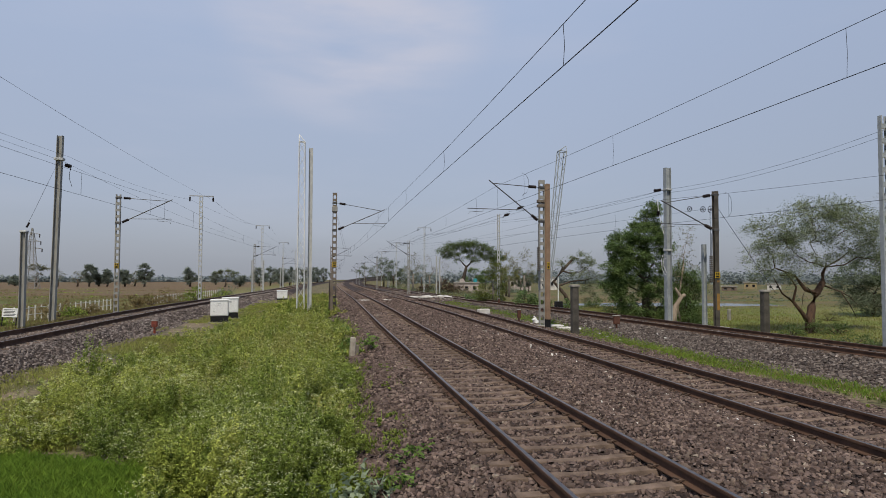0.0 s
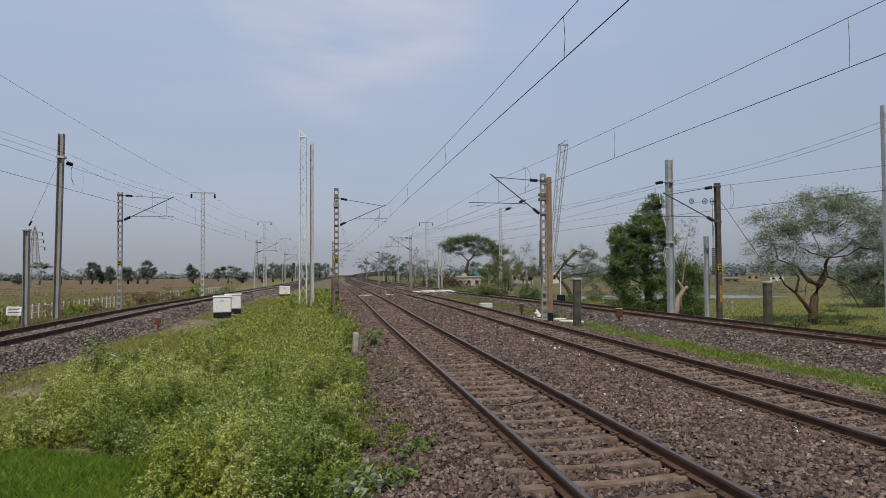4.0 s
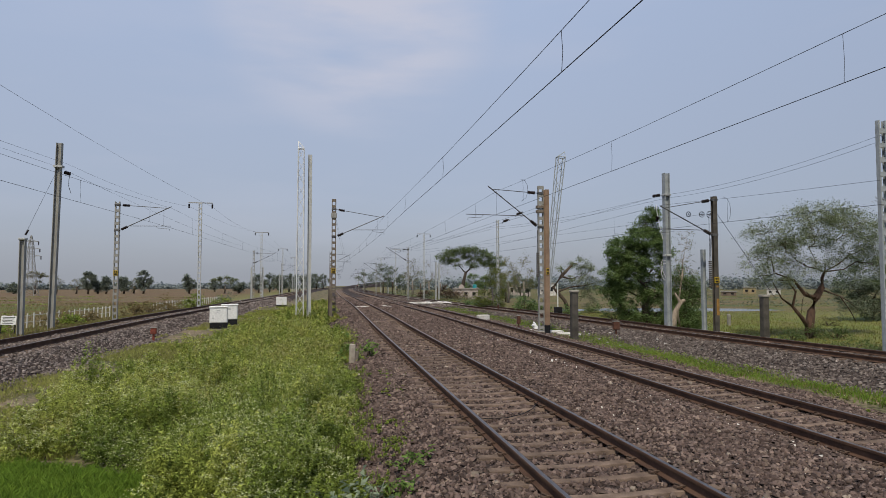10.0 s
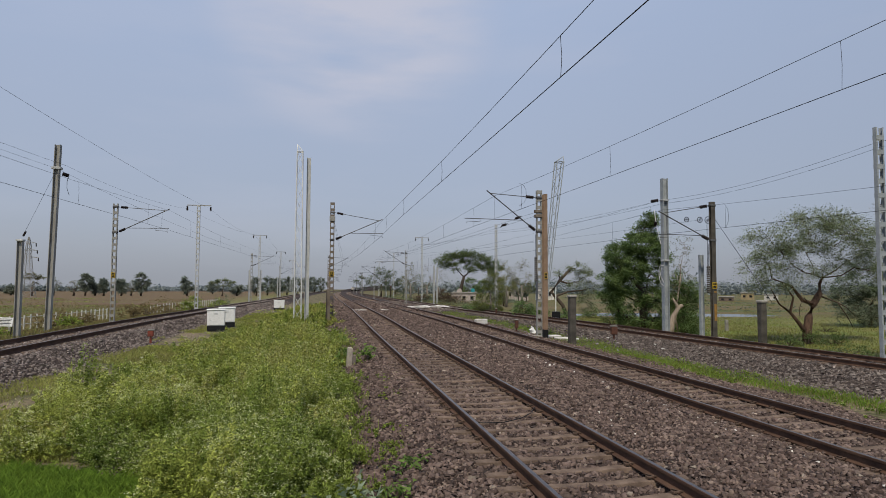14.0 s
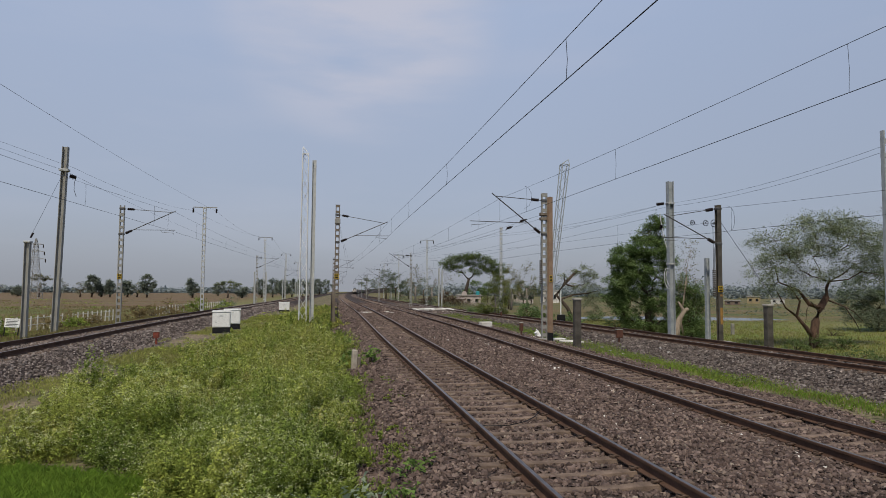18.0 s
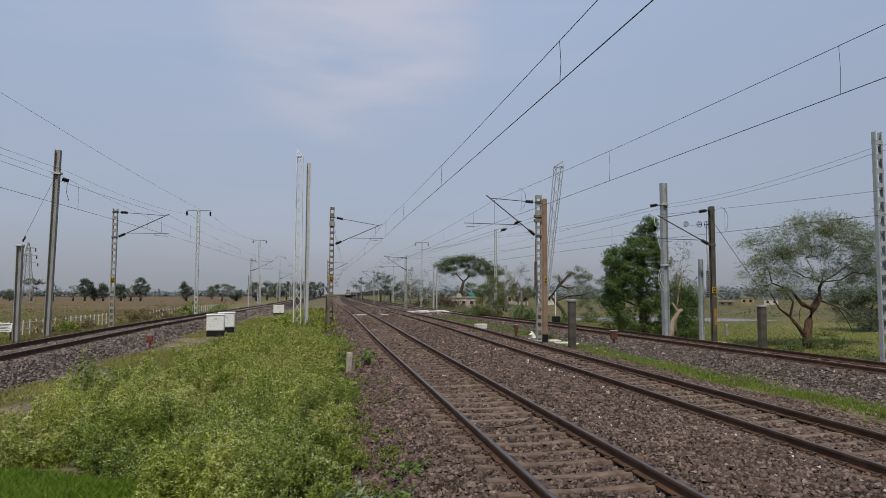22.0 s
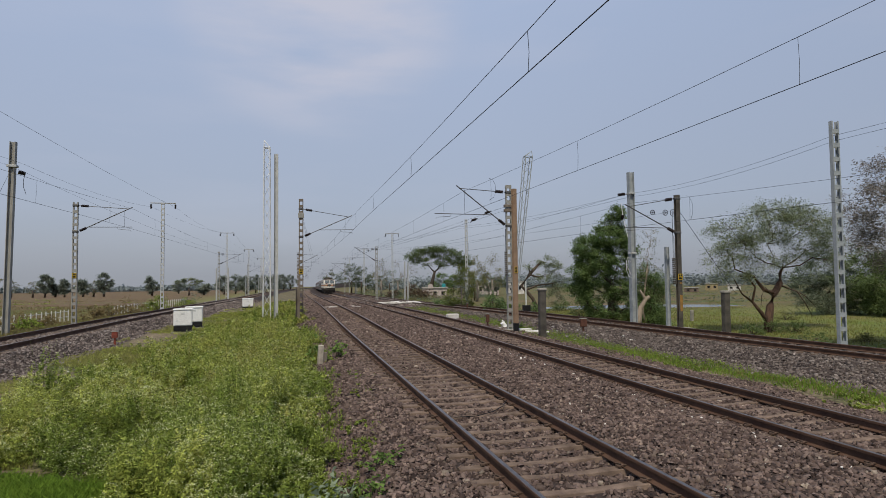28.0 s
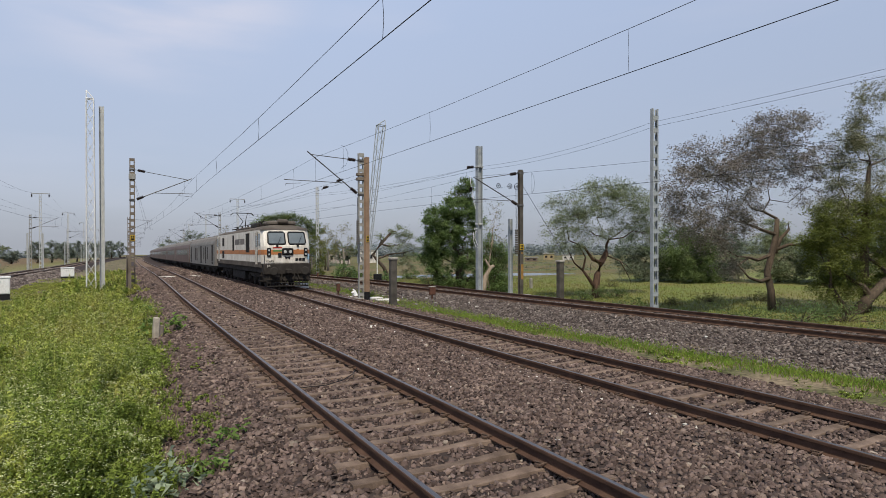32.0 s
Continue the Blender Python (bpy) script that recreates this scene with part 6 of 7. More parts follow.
def grass(name, label, n, where, h, leaf, seed, w=.006):
    """Single blades."""
    rng = np.random.default_rng(seed)
    ps = np.array([where(rng) for _ in range(n)])
    a, hh = rng.uniform(0, 6.28, n), h * rng.uniform(.5, 1.3, n)
    s = np.stack([np.cos(a), np.sin(a), 0 * a], 1) * (w * rng.uniform(.7, 1.3, n))[:, None]
    b = rng.normal(0, .35, (n, 2)) * hh[:, None]
    mid = ps + np.stack([b[:, 0] * .4, b[:, 1] * .4, hh * .6], 1)
    top = ps + np.stack([b[:, 0], b[:, 1], hh], 1)
    v = np.stack([ps - s, ps + s, mid + s * .8, top], 1).reshape(-1, 3)
    f = np.arange(4 * n).reshape(n, 4)
    return tagged(new(name, np_mesh(name, v, f, leaf)), label, "grass", kind="stuff")


def on_ground(x, y):
    return (x, y, ground_z(x, y))


def corner_spot(rng):
    y = rng.uniform(7.2, 10.9)
    return on_ground(weed_left(y) - abs(rng.normal(0, 1.2)) + rng.uniform(-.3, .6), y)


def verge_spot(rng):
    y = rng.uniform(11, 60)
    a, b = track_x(0, y) + 2.6, weed_left(y) + 1.2
    x = rng.uniform(a, max(b, a + .5))
    if noise.noise((x * .4, y * .25, 12)) < -.1:
        x = b - abs(rng.normal(0, .5))
    return on_ground(x, y)


def strip_spot(rng):
    y = rng.uniform(4, 62)
    c = 12.85 + .10 * max(20 - y, 0) + .35 * noise.noise((y * .2, 8, 4)) - max(y - 36, 0) * .03
    w = .75 + .9 * noise.noise((y * .3, 4, 4))
    if w < .3:
        y, w = rng.uniform(9, 16), .7
        c = 12.85 + .10 * max(20 - y, 0)
    x = c + rng.normal(0, w) * .6
    return (x, y, max(ground_z(x, y), ballast_top(x, y)))


grass("grass_corner", "soft bright green grass near the camera", 34000, corner_spot, .16, L_GRASS, 21, .004)
grass("grass_near", "short green grass on the open verge", 16000, lambda r: on_ground(r.uniform(-7, 0.0), r.uniform(-6, 7.4)), .12, L_GRASS, 29, .006)
grass("grass_verge", "short grass on the verge of the side track", 76000, verge_spot, .10, L_VERGE, 22, .010)
grass("grass_strip", "short green grass between the second and outer tracks", 24000, strip_spot, .11, L_GRASS, 23, .009)
grass("dry_grass_strip", "short yellowish grass between the second and outer tracks", 12000, strip_spot, .10, L_PASTURE, 33, .009)
grass("grass_field_east", "rough yellowish green pasture grass", 52000, lambda r: on_ground(19.5 + abs(r.normal(0, 1)) * 13 + 3, r.uniform(6, 62)), .13, L_PASTURE, 24, .018)
grass("grass_west_bank", "dry mixed grass on the bank beyond the side track", 16000, lambda r: (lambda y: on_ground(track_x(0, y) - 2.9 - abs(r.normal(0, 1)) * 2.2, y))(r.uniform(24, 90)), .15, L_PASTURE, 27, .014)
grass("dry_grass_west_bank", "straw-coloured dry grass on the bank beyond the side track", 14000, lambda r: (lambda y: on_ground(track_x(0, y) - 2.8 - abs(r.normal(0, 1)) * 2.0, y))(r.uniform(24, 90)), .17, L_DRY, 28, .014)
grass("grass_field_west", "rough dry pasture grass", 26000, lambda r: on_ground(-16 - abs(r.normal(0, 1)) * 20, r.uniform(28, 120)), .17, L_DRY, 25, .025)


# ---- the train on the second track ----
M_LWHITE = mat("loco_white_paint", (0.74, 0.71, 0.65), (0.50, 0.46, 0.40), scale=1.6, rough=0.45, fine=14, bump=0.03, stretch=(1.6, 1.6, .5))
M_LCREAM = mat("loco_cream_paint", (0.60, 0.55, 0.46), (0.46, 0.41, 0.34), scale=1.0, rough=0.5, fine=12, bump=0.04)
M_ORANGE = mat("loco_orange_band", (0.46, 0.19, 0.075), (0.33, 0.14, 0.06), scale=1.5, rough=0.5, bump=0.03)
M_LROOF = mat("grimy_roof", (0.125, 0.108, 0.092), (0.07, 0.06, 0.052), scale=1.0, fine=10, bump=0.15)
M_UNDER = mat("grimy_underframe", (0.045, 0.040, 0.036), (0.026, 0.023, 0.021), scale=3, rough=0.85, fine=20, bump=0.3)
M_LGLASS = mat("windscreen_glass", (0.16, 0.185, 0.195), (0.11, 0.13, 0.138), scale=1, rough=0.08, bump=0, spec=0.8)
M_LOUVRE = mat("dark_louvre", (0.045, 0.04, 0.036), (0.03, 0.028, 0.025), scale=3, rough=0.8, bump=0.1)
M_GREYCAR = mat("van_grey_paint", (0.215, 0.207, 0.195), (0.145, 0.138, 0.129), scale=0.8, rough=0.55, fine=10, bump=0.05)
M_REDCAR = mat("coach_brownish_red_paint", (0.145, 0.10, 0.088), (0.10, 0.07, 0.062), scale=0.8, rough=0.5, fine=10, bump=0.05)
M_CARGREY = mat("coach_grey_paint", (0.185, 0.165, 0.152), (0.13, 0.117, 0.108), scale=0.8, rough=0.5, fine=10, bump=0.05)
M_CARROOF = mat("coach_roof_grey", (0.20, 0.185, 0.168), (0.115, 0.105, 0.095), scale=0.8, rough=0.7, fine=8, bump=0.1)
M_BLUEFLAG = mat("pale_blue_paint", (0.32, 0.48, 0.62), (0.27, 0.4, 0.52), scale=2, rough=0.5, bump=0)
M_GREENPAINT = mat("green_paint", (0.05, 0.25, 0.10), (0.04, 0.2, 0.08), scale=2, rough=0.5, bump=0)
M_REDPAINT = mat("red_paint", (0.45, 0.05, 0.04), (0.38, 0.04, 0.03), scale=2, rough=0.5, bump=0)
M_LAMP = mat("headlamp_glass", (0.50, 0.51, 0.50), (0.34, 0.35, 0.35), scale=2, rough=0.15, bump=0)


def lettering(t, words, m, size, material):
    cu = bpy.data.curves.new("lettering", "FONT")
    cu.body, cu.size, cu.extrude = words, size, .003
    cu.align_x, cu.align_y = "CENTER", "CENTER"
    cu.materials.append(material)
    ob = new("lettering", cu)
    ob.parent, ob.matrix_basis = t, m
    return ob


def wheel_data(r):
    b = Build()
    b.tube([(-.065, 0, 0), (.055, 0, 0)], r, 20)
    b.tube([(-.09, 0, 0), (-.06, 0, 0)], r + .03, 20)
    b.tube([(-.16, 0, 0), (.12, 0, 0)], .13, 10)
    return b.data("wheel", M_UNDER)


LOCO_WHEEL, COACH_WHEEL = wheel_data(.54), wheel_data(.45)


def bogie(t, y, wheels, pitch, wheel, r):
    """A bogie: side frames, springs, axle boxes and wheels."""
    g = part("bogie", Build(), M_UNDER, t)
    b = Build()
    half = pitch * (wheels - 1) / 2
    for s in (-1, 1):
        b.box((s * 1.13 - .07, y - half - .55, .62), (s * 1.13 + .07, y + half + .55, .86), 0, .02)
        b.box((s * 1.13 - .09, y - .45, .42), (s * 1.13 + .09, y + .45, .66), 0, .02)
        for i in range(wheels):
            yy = y - half + i * pitch
            b.box((s * 1.16 - .12, yy - .17, r - .17), (s * 1.16 + .12, yy + .17, r + .17), 0, .03)
            for d in (-.33, .33):
                b.tube([(s * 1.16, yy + d, .5), (s * 1.16, yy + d, .82)], .075, 8)
    b.box((-1.0, y - .3, .45), (1.0, y + .3, .85), 0, .03)
    part("side_frame", b, M_UNDER, g)
    for i in range(wheels):
        for s in (-1, 1):
            part("wheel", wheel, None, g, at=pose(s * .84, y - half + i * pitch, r, 0, 0, 0 if s > 0 else 180))


SIZE = 0.935            # of the train against the drawn body
LOCO_LEN, COACH_LEN = 20.6 * SIZE, 23.9 * SIZE


def build_loco():
    t = thing("electric_locomotive", pose(9, 36, 0), "white electric locomotive with an orange band and grimy black underframe", "locomotive")
    W = 1.56
    def outline(o, grow=0.0):
        """Plan of the body at one height; o: how far the ends are raked back."""
        g = grow
        nose = [(-W - g, .5 + o), (-1.42 - g, .16 + o - g), (-1.2, .04 + o - g), (-.8, o - g), (.8, o - g), (1.2, .04 + o - g), (1.42 + g, .16 + o - g), (W + g, .5 + o)]
        return nose + [(x, 20.6 - y) for x, y in reversed(nose)]

    def shell(levels, grow=0.0):
        b = Build()
        n = 16
        vs = [(x, y, z) for z, o in levels for x, y in outline(o, grow)]
        fs = [(j * n + i, j * n + (i + 1) % n, (j + 1) * n + (i + 1) % n, (j + 1) * n + i) for j in range(len(levels) - 1) for i in range(n)]
        return b.add(vs, fs + [tuple(range(n))[::-1], tuple(range((len(levels) - 1) * n, len(levels) * n))])
    part("body", shell([(1.47, .02), (1.55, 0), (2.42, 0), (3.3, .44), (3.42, .56)]), M_LWHITE, t)
    # roof with rounded eaves and sloped ends
    sec = [(W, 3.42), (1.42, 3.62), (1.05, 3.82), (0.5, 3.90), (-0.5, 3.90), (-1.05, 3.82), (-1.42, 3.62), (-W, 3.42)]
    b = Build()
    rows = [[(x, y0, 3.42 + (z - 3.42) * k) for x, z in sec] for y0, k in ((.5, .0), (.75, .55), (1.3, 1.0), (19.3, 1.0), (19.85, .55), (20.1, 0))]
    n = len(sec)
    b.add([p for r in rows for p in r], [(j * n + i, j * n + i + 1, (j + 1) * n + i + 1, (j + 1) * n + i) for j in range(5) for i in range(n - 1)])
    part("roof", b, M_LROOF, t, "grimy grey-brown roof", smooth=True)
    # front: raked plane helper
    tilt = math.degrees(math.atan2(.5, 1.0))

    def raked(z, proud=0.0):
        return (z - 2.42) * .5 - proud
    for s in (-1, 1):
        c = [(s * .16, 2.56), (s * 1.12, 2.56), (s * 1.2, 2.66), (s * 1.17, 3.2), (s * 1.08, 3.28), (s * .2, 3.28), (s * .11, 3.2), (s * .11, 2.64)]
        b = Build().add([(x, raked(z, .015), z) for x, z in c] + [(x, raked(z, -.12), z) for x, z in c], [tuple(range(8))] + [(i, (i + 1) % 8, 8 + (i + 1) % 8, 8 + i) for i in range(8)])
        scr = part("windscreen", b, M_LGLASS, t, "dark reflecting windscreen")
        pts = [(x, raked(z, .02), z) for x, z in c]
        part("window_frame", Build().tube(pts + pts[:1], .045, 5), M_BLACK, scr)
        wx = s * .65
        part("wiper", Build().tube([(wx, raked(2.5, .07), 2.5), (wx + .3, raked(3.0, .08), 3.02)], .016, 4).box((wx - .07, -.06, 2.40), (wx + .07, .02, 2.56), 0, .02), M_BLACK, t)
        # lamps at the corners
        lamp = part("marker_lamp", Build().box((s * 1.17 - .12, -.05, 1.86), (s * 1.17 + .12, .06, 2.34), 0, .03), M_BLACK, t)
        for z in (1.99, 2.21):
            part("lens", Build().tube([(s * 1.17, -.075, z), (s * 1.17, -.04, z)], .052, 12), M_LAMP, lamp)
        # buffers
        bf = part("buffer", Build().tube([(s * .98, -.55, 1.08), (s * .98, -.5, 1.08), (s * .98, -.5, 1.08), (s * .98, -.02, 1.08)], [.26, .26, .12, .14], 18), M_UNDER, t, "round black buffer")
        part("buffer_face", Build().tube([(s * .98, -.58, 1.08), (s * .98, -.55, 1.08)], [.22, .27], 18), M_LOUVRE, bf)
        part("step", Build().box((s * 1.5 - .14, .2, .45), (s * 1.5 + .05, .75, .5)).box((s * 1.5 - .14, .2, .8), (s * 1.5 + .05, .75, .84)).box((s * 1.5 - .02, .2, .4), (s * 1.5 + .02, .24, 1.05)).box((s * 1.5 - .02, .71, .4), (s * 1.5 + .02, .75, 1.05)), M_UNDER, t)
        part("handrail", Build().tube([(s * 1.42, .14, 1.45), (s * 1.44, .06, 1.5), (s * 1.44, .06, 1.9), (s * 1.42, .14, 1.95)], .015, 5), M_BLACK, t)
    part("headlamp", Build().box((-.36, -.10, 1.93), (.36, .01, 2.33), 0, .05), M_BLACK, t, "black twin headlamp box")
    for dx in (-.17, .17):
        part("lens", Build().tube([(dx, -.12, 2.13), (dx, -.08, 2.13)], .095, 14), M_LAMP, t, "round headlamp lens")
    part("emblem", Build().box((-.60, -.03, 1.80), (-.38, .0, 2.06), 0, .02), M_BLACK, t)
    part("winged_badge", Build().add([(-.2, -.02, 1.88), (-.12, -.02, 1.68), (0, -.02, 1.78), (.12, -.02, 1.68), (.2, -.02, 1.88), (0, -.02, 1.83)], [(0, 1, 2, 5), (2, 3, 4, 5)]), M_BLACK, t)
    part("round_badge", Build().tube([(.66, -.02, 2.13), (.66, .0, 2.13)], .15, 16), M_ORANGE, t)
    part("flag_red", Build().box((-.9, -.012, 2.32), (-.35, .0, 2.4)), M_REDPAINT, t, "small painted red stripe")
    part("flag_green", Build().box((-.9, -.014, 2.14), (-.35, .0, 2.21)), M_GREENPAINT, t, "small painted green stripe")
    part("blue_patch", Build().box((1.3, .06, 1.68), (1.42, .14, 2.0)), M_BLUEFLAG, t, "pale blue painted patch")
    part("orange_band", shell([(1.97, 0), (2.24, 0)], .008), M_ORANGE, t)
    lettering(t, "WAP7", pose(-1.12, -.02, 1.60, 90, 0, 0), .2, M_BLACK)
    part("number_marks", Build().box((.5, -.012, 1.6), (.68, .03, 1.76)).box((.72, -.012, 1.6), (.9, .03, 1.76)).box((.94, -.006, 1.6), (1.12, .04, 1.76)), M_BLACK, t, "dark number marks")
    lettering(t, "ER", pose(-1.2, -.05, 1.36, 90, 0, 0), .2, M_LWHITE)
    part("buffer_beam", Build().box((-1.5, -.03, .85), (1.5, .4, 1.48), 0, .05).box((-1.45, .1, .4), (1.45, .5, .9), 0, .05), M_UNDER, t)
    cow = Build()
    for z, y0 in ((.14, -.22), (.34, -.14), (.54, -.06)):
        cow.tube([(-1.32, y0 + .18, z), (-.6, y0, z), (.6, y0, z), (1.32, y0 + .18, z)], .035, 5)
    cow = part("cattle_guard", cow, M_UNDER, t, "black barred cattle guard")
    for i in range(15):
        x = -1.3 + 2.6 * i / 14
        part("bar", Build().tube([(x, .05, .75), (x, -.22 + .12 * abs(x), .12)], .022, 4), M_UNDER, cow)
    part("coupler", Build().box((-.16, -.55, .92), (.16, .0, 1.2), 0, .04).tube([(-.4, -.1, .95), (-.4, -.2, .6), (-.36, -.1, .45)], .03, 6).tube([(.4, -.1, .95), (.42, -.22, .6), (.36, -.1, .45)], .03, 6).tube([(.6, -.1, .95), (.66, -.22, .62), (.58, -.1, .5)], .03, 6), M_UNDER, t)
    for i in range(4):
        part("hose", Build().tube([(-.75 + i * .07, -.05, .95), (-.77 + i * .07, -.2, .7), (-.75 + i * .07, -.12, .5)], .022, 5), M_BLACK, t)
    # sides: cab doors, windows, louvres
    for s in (-1, 1):
        a, c = (s * 1.56, s * 1.575)
        for y0 in (1.5, 18.2):
            d = part("cab_door", Build().box((a, y0, 1.42), (c, y0 + .75, 3.28)), M_LCREAM, t, "cream cab door")
            part("door_gap", Build().box((c - s * .004, y0 - .04, 1.4), (c + s * .006, y0, 3.3)).box((c - s * .004, y0 + .75, 1.4), (c + s * .006, y0 + .79, 3.3)), M_BLACK, d)
            part("door_rail", Build().tube([(s * 1.62, y0 - .12, 1.5), (s * 1.62, y0 - .12, 2.6)], .018, 5), M_GALV, d)
            part("door_window", Build().box((c - s * .005, y0 + .15, 2.4), (c + s * .008, y0 + .6, 3.1)), M_LGLASS, d)
        for y0 in (.75, 19.2):
            part("cab_window", Build().box((a - s * .01, y0, 2.5), (c, y0 + .55, 3.2)), M_LGLASS, t)
        for y0, w, z0, z1 in ((4.3, 1.3, 2.1, 3.3), (10.6, .7, 2.2, 3.3), (15.6, 1.0, 2.55, 3.2), (15.6, 1.0, 1.62, 2.2)):
            lv = part("louvre", Build().box((a, y0, z0), (c, y0 + w, z1)), M_LOUVRE, t, "dark louvred grille")
            for z in np.arange(z0 + .08, z1 - .02, .13):
                part("slat", Build().box((c - s * .004, y0 + .03, z), (c + s * .02, y0 + w - .03, z + .03)), M_LOUVRE, lv)
        part("side_lettering", Build().box((a, 6.2, 2.6), (s * 1.566, 7.9, 2.98)).box((a, 8.15, 2.6), (s * 1.566, 10.2, 2.98)), M_CARGREY, t, "grey unreadable side lettering")
        part("lower_skirt", Build().box((s * 1.5, .55, 1.3), (s * 1.57, 20.05, 1.54)), M_LROOF, t, "grimy brown lower panel")
    part("underframe", Build().box((-1.45, .5, .95), (1.45, 20.1, 1.48)).box((-1.3, 7.6, .3), (1.3, 13.0, .9), 0, .06), M_UNDER, t)
    bogie(t, 4.2, 3, 1.85, LOCO_WHEEL, .54)
    bogie(t, 16.4, 3, 1.85, LOCO_WHEEL, .54)
    # roof gear
    part("air_conditioner", Build().box((-.95, 1.3, 3.84), (.95, 3.0, 4.24), 0, .14).box((-.35, 1.1, 4.0), (.35, 1.6, 4.34), 0, .1), M_LROOF, t)
    part("horn", Build().tube([(-.1, 1.25, 4.25), (-.1, 1.6, 4.25)], [.11, .04], 10).tube([(.2, 1.25, 4.2), (.2, 1.6, 4.2)], [.1, .04], 10).tube([(.05, 1.7, 3.9), (.05, 1.7, 4.3)], .03, 5), M_LROOF, t)
    part("roof_bar", Build().tube([(-.75, 4.2, 4.25), (-.75, 15.5, 4.25)], .03, 5).tube([(.75, 4.2, 4.25), (.75, 15.5, 4.25)], .03, 5), M_LOUVRE, t)
    for y0 in (4.4, 6.8, 9.2, 11.6, 14.0):
        for s in (-1, 1):
            part("roof_insulator", Build().tube([(s * .75, y0, 3.84), (s * .75, y0, 4.22)], [.09, .05], 8), M_INSUL, t)
    part("roof_hatch", Build().box((-1.0, 8.0, 3.84), (1.0, 12.8, 4.02), 0, .05), M_LROOF, t)
    part("resistor_box", Build().box((-.9, 5.0, 3.86), (.2, 7.4, 4.2), 0, .05), M_LOUVRE, t)
    for y0, up in ((4.3, 0), (15.8, 1)):
        pn = part("pantograph", Build().box((-.75, y0 - .8, 4.05), (-.65, y0 + .8, 4.12)).box((.65, y0 - .8, 4.05), (.75, y0 + .8, 4.12)).box((-.75, y0 - .8, 4.05), (.75, y0 - .7, 4.12)).box((-.75, y0 + .7, 4.05), (.75, y0 + .8, 4.12)), M_LOUVRE, t)
        if up:
            part("arm", Build().tube([(-.35, y0 + .6, 4.1), (-.1, y0 - .75, 4.8)], .035, 6).tube([(.35, y0 + .6, 4.1), (.1, y0 - .75, 4.8)], .035, 6).tube([(-.1, y0 - .75, 4.8), (-.45, y0 + .25, 5.6)], .025, 6).tube([(.1, y0 - .75, 4.8), (.45, y0 + .25, 5.6)], .025, 6), M_LOUVRE, pn)
            part("pan_head", Build().tube([(-.98, y0 + .1, 5.42), (-.75, y0 + .1, 5.62), (.75, y0 + .1, 5.62), (.98, y0 + .1, 5.42)], .028, 6).tube([(-.98, y0 + .4, 5.42), (-.75, y0 + .4, 5.62), (.75, y0 + .4, 5.62), (.98, y0 + .4, 5.42)], .028, 6), M_LOUVRE, pn)
        else:
            part("arm", Build().tube([(-.35, y0 + .6, 4.15), (0, y0 - .75, 4.25), (-.6, y0 + .5, 4.35)], .03, 6).tube([(.35, y0 + .6, 4.15), (0, y0 - .75, 4.25), (.6, y0 + .5, 4.35)], .03, 6).tube([(-.9, y0 + .4, 4.3), (.9, y0 + .4, 4.3)], .03, 6), M_LOUVRE, pn)
    return t


def build_coach(name, label, body, band, van):
    t = thing(name, pose(9, 80, 0), label, "railway coach", "coaches of the train")
    L, W = 23.5, 1.6
    b = Build()
    b.prism([(W, 1.0), (W, 2.9), (1.5, 3.35), (-1.5, 3.35), (-W, 2.9), (-W, 1.0)], .2, L)
    part("body", b, body, t)
    part("roof", Build().prism([(1.5, 3.35), (1.25, 3.68), (.7, 3.92), (0, 3.98), (-.7, 3.92), (-1.25, 3.68), (-1.5, 3.35)], .2, L), M_CARROOF, t, smooth=False)
    for y0 in (2.5, 7.5, 12.5, 17.5, 21.0):
        part("roof_unit", Build().box((-.6, y0, 3.88), (.6, y0 + 1.4, 4.05), 0, .06), M_CARROOF, t)
    for s in (-1, 1):
        a, c = s * W, s * (W + .012)
        if van:
            for y0, w, z0, z1 in ((1.2, 1.1, 1.15, 3.0), (5.2, .6, 1.6, 2.8), (6.6, .9, 1.15, 2.9), (8.2, .55, 1.6, 2.8), (10.4, 1.2, 1.15, 3.0), (14.6, .8, 1.4, 2.8), (16.2, .8, 1.4, 2.8), (20.8, 1.0, 1.15, 3.0)):
                part("van_door", Build().box((a, y0, z0), (c, y0 + w, z1)), M_LOUVRE, t, "dark louvred door")
            for z in (1.35, 3.05):
                part("body_rib", Build().box((a, .3, z), (s * (W + .02), L - .1, z + .05)), body, t)
        else:
            part("window_band", Build().box((a, 2.4, 1.95), (c, 21.2, 2.75)), band, t, "greyish band behind the windows")
            for i in range(9):
                y0 = 3.2 + i * 1.98
                part("window", Build().box((c - s * .004, y0, 2.05), (c + s * .012, y0 + 1.25, 2.65)), M_LGLASS, t)
            for y0 in (.8, 21.9):
                d = part("coach_door", Build().box((a, y0, 1.1), (c, y0 + .8, 3.0)), M_CARGREY, t, "grey coach door")
                part("door_window", Build().box((c, y0 + .2, 2.1), (c + s * .008, y0 + .6, 2.8)), M_LGLASS, d)
    part("gangway", Build().box((-.6, -.15, 1.1), (.6, .2, 3.2)).box((-.6, L, 1.1), (.6, L + .4, 3.2)), M_LOUVRE, t, "black rubber gangway")
    part("underframe", Build().box((-1.35, .4, .75), (1.35, L - .2, 1.0)).box((-1.2, 7.5, .35), (1.2, 10.5, .8), 0, .05).box((-1.2, 12.2, .4), (1.2, 15.2, .8), 0, .05), M_UNDER, t)
    bogie(t, 4.2, 2, 2.56, COACH_WHEEL, .45)
    bogie(t, 19.4, 2, 2.56, COACH_WHEEL, .45)
    return t


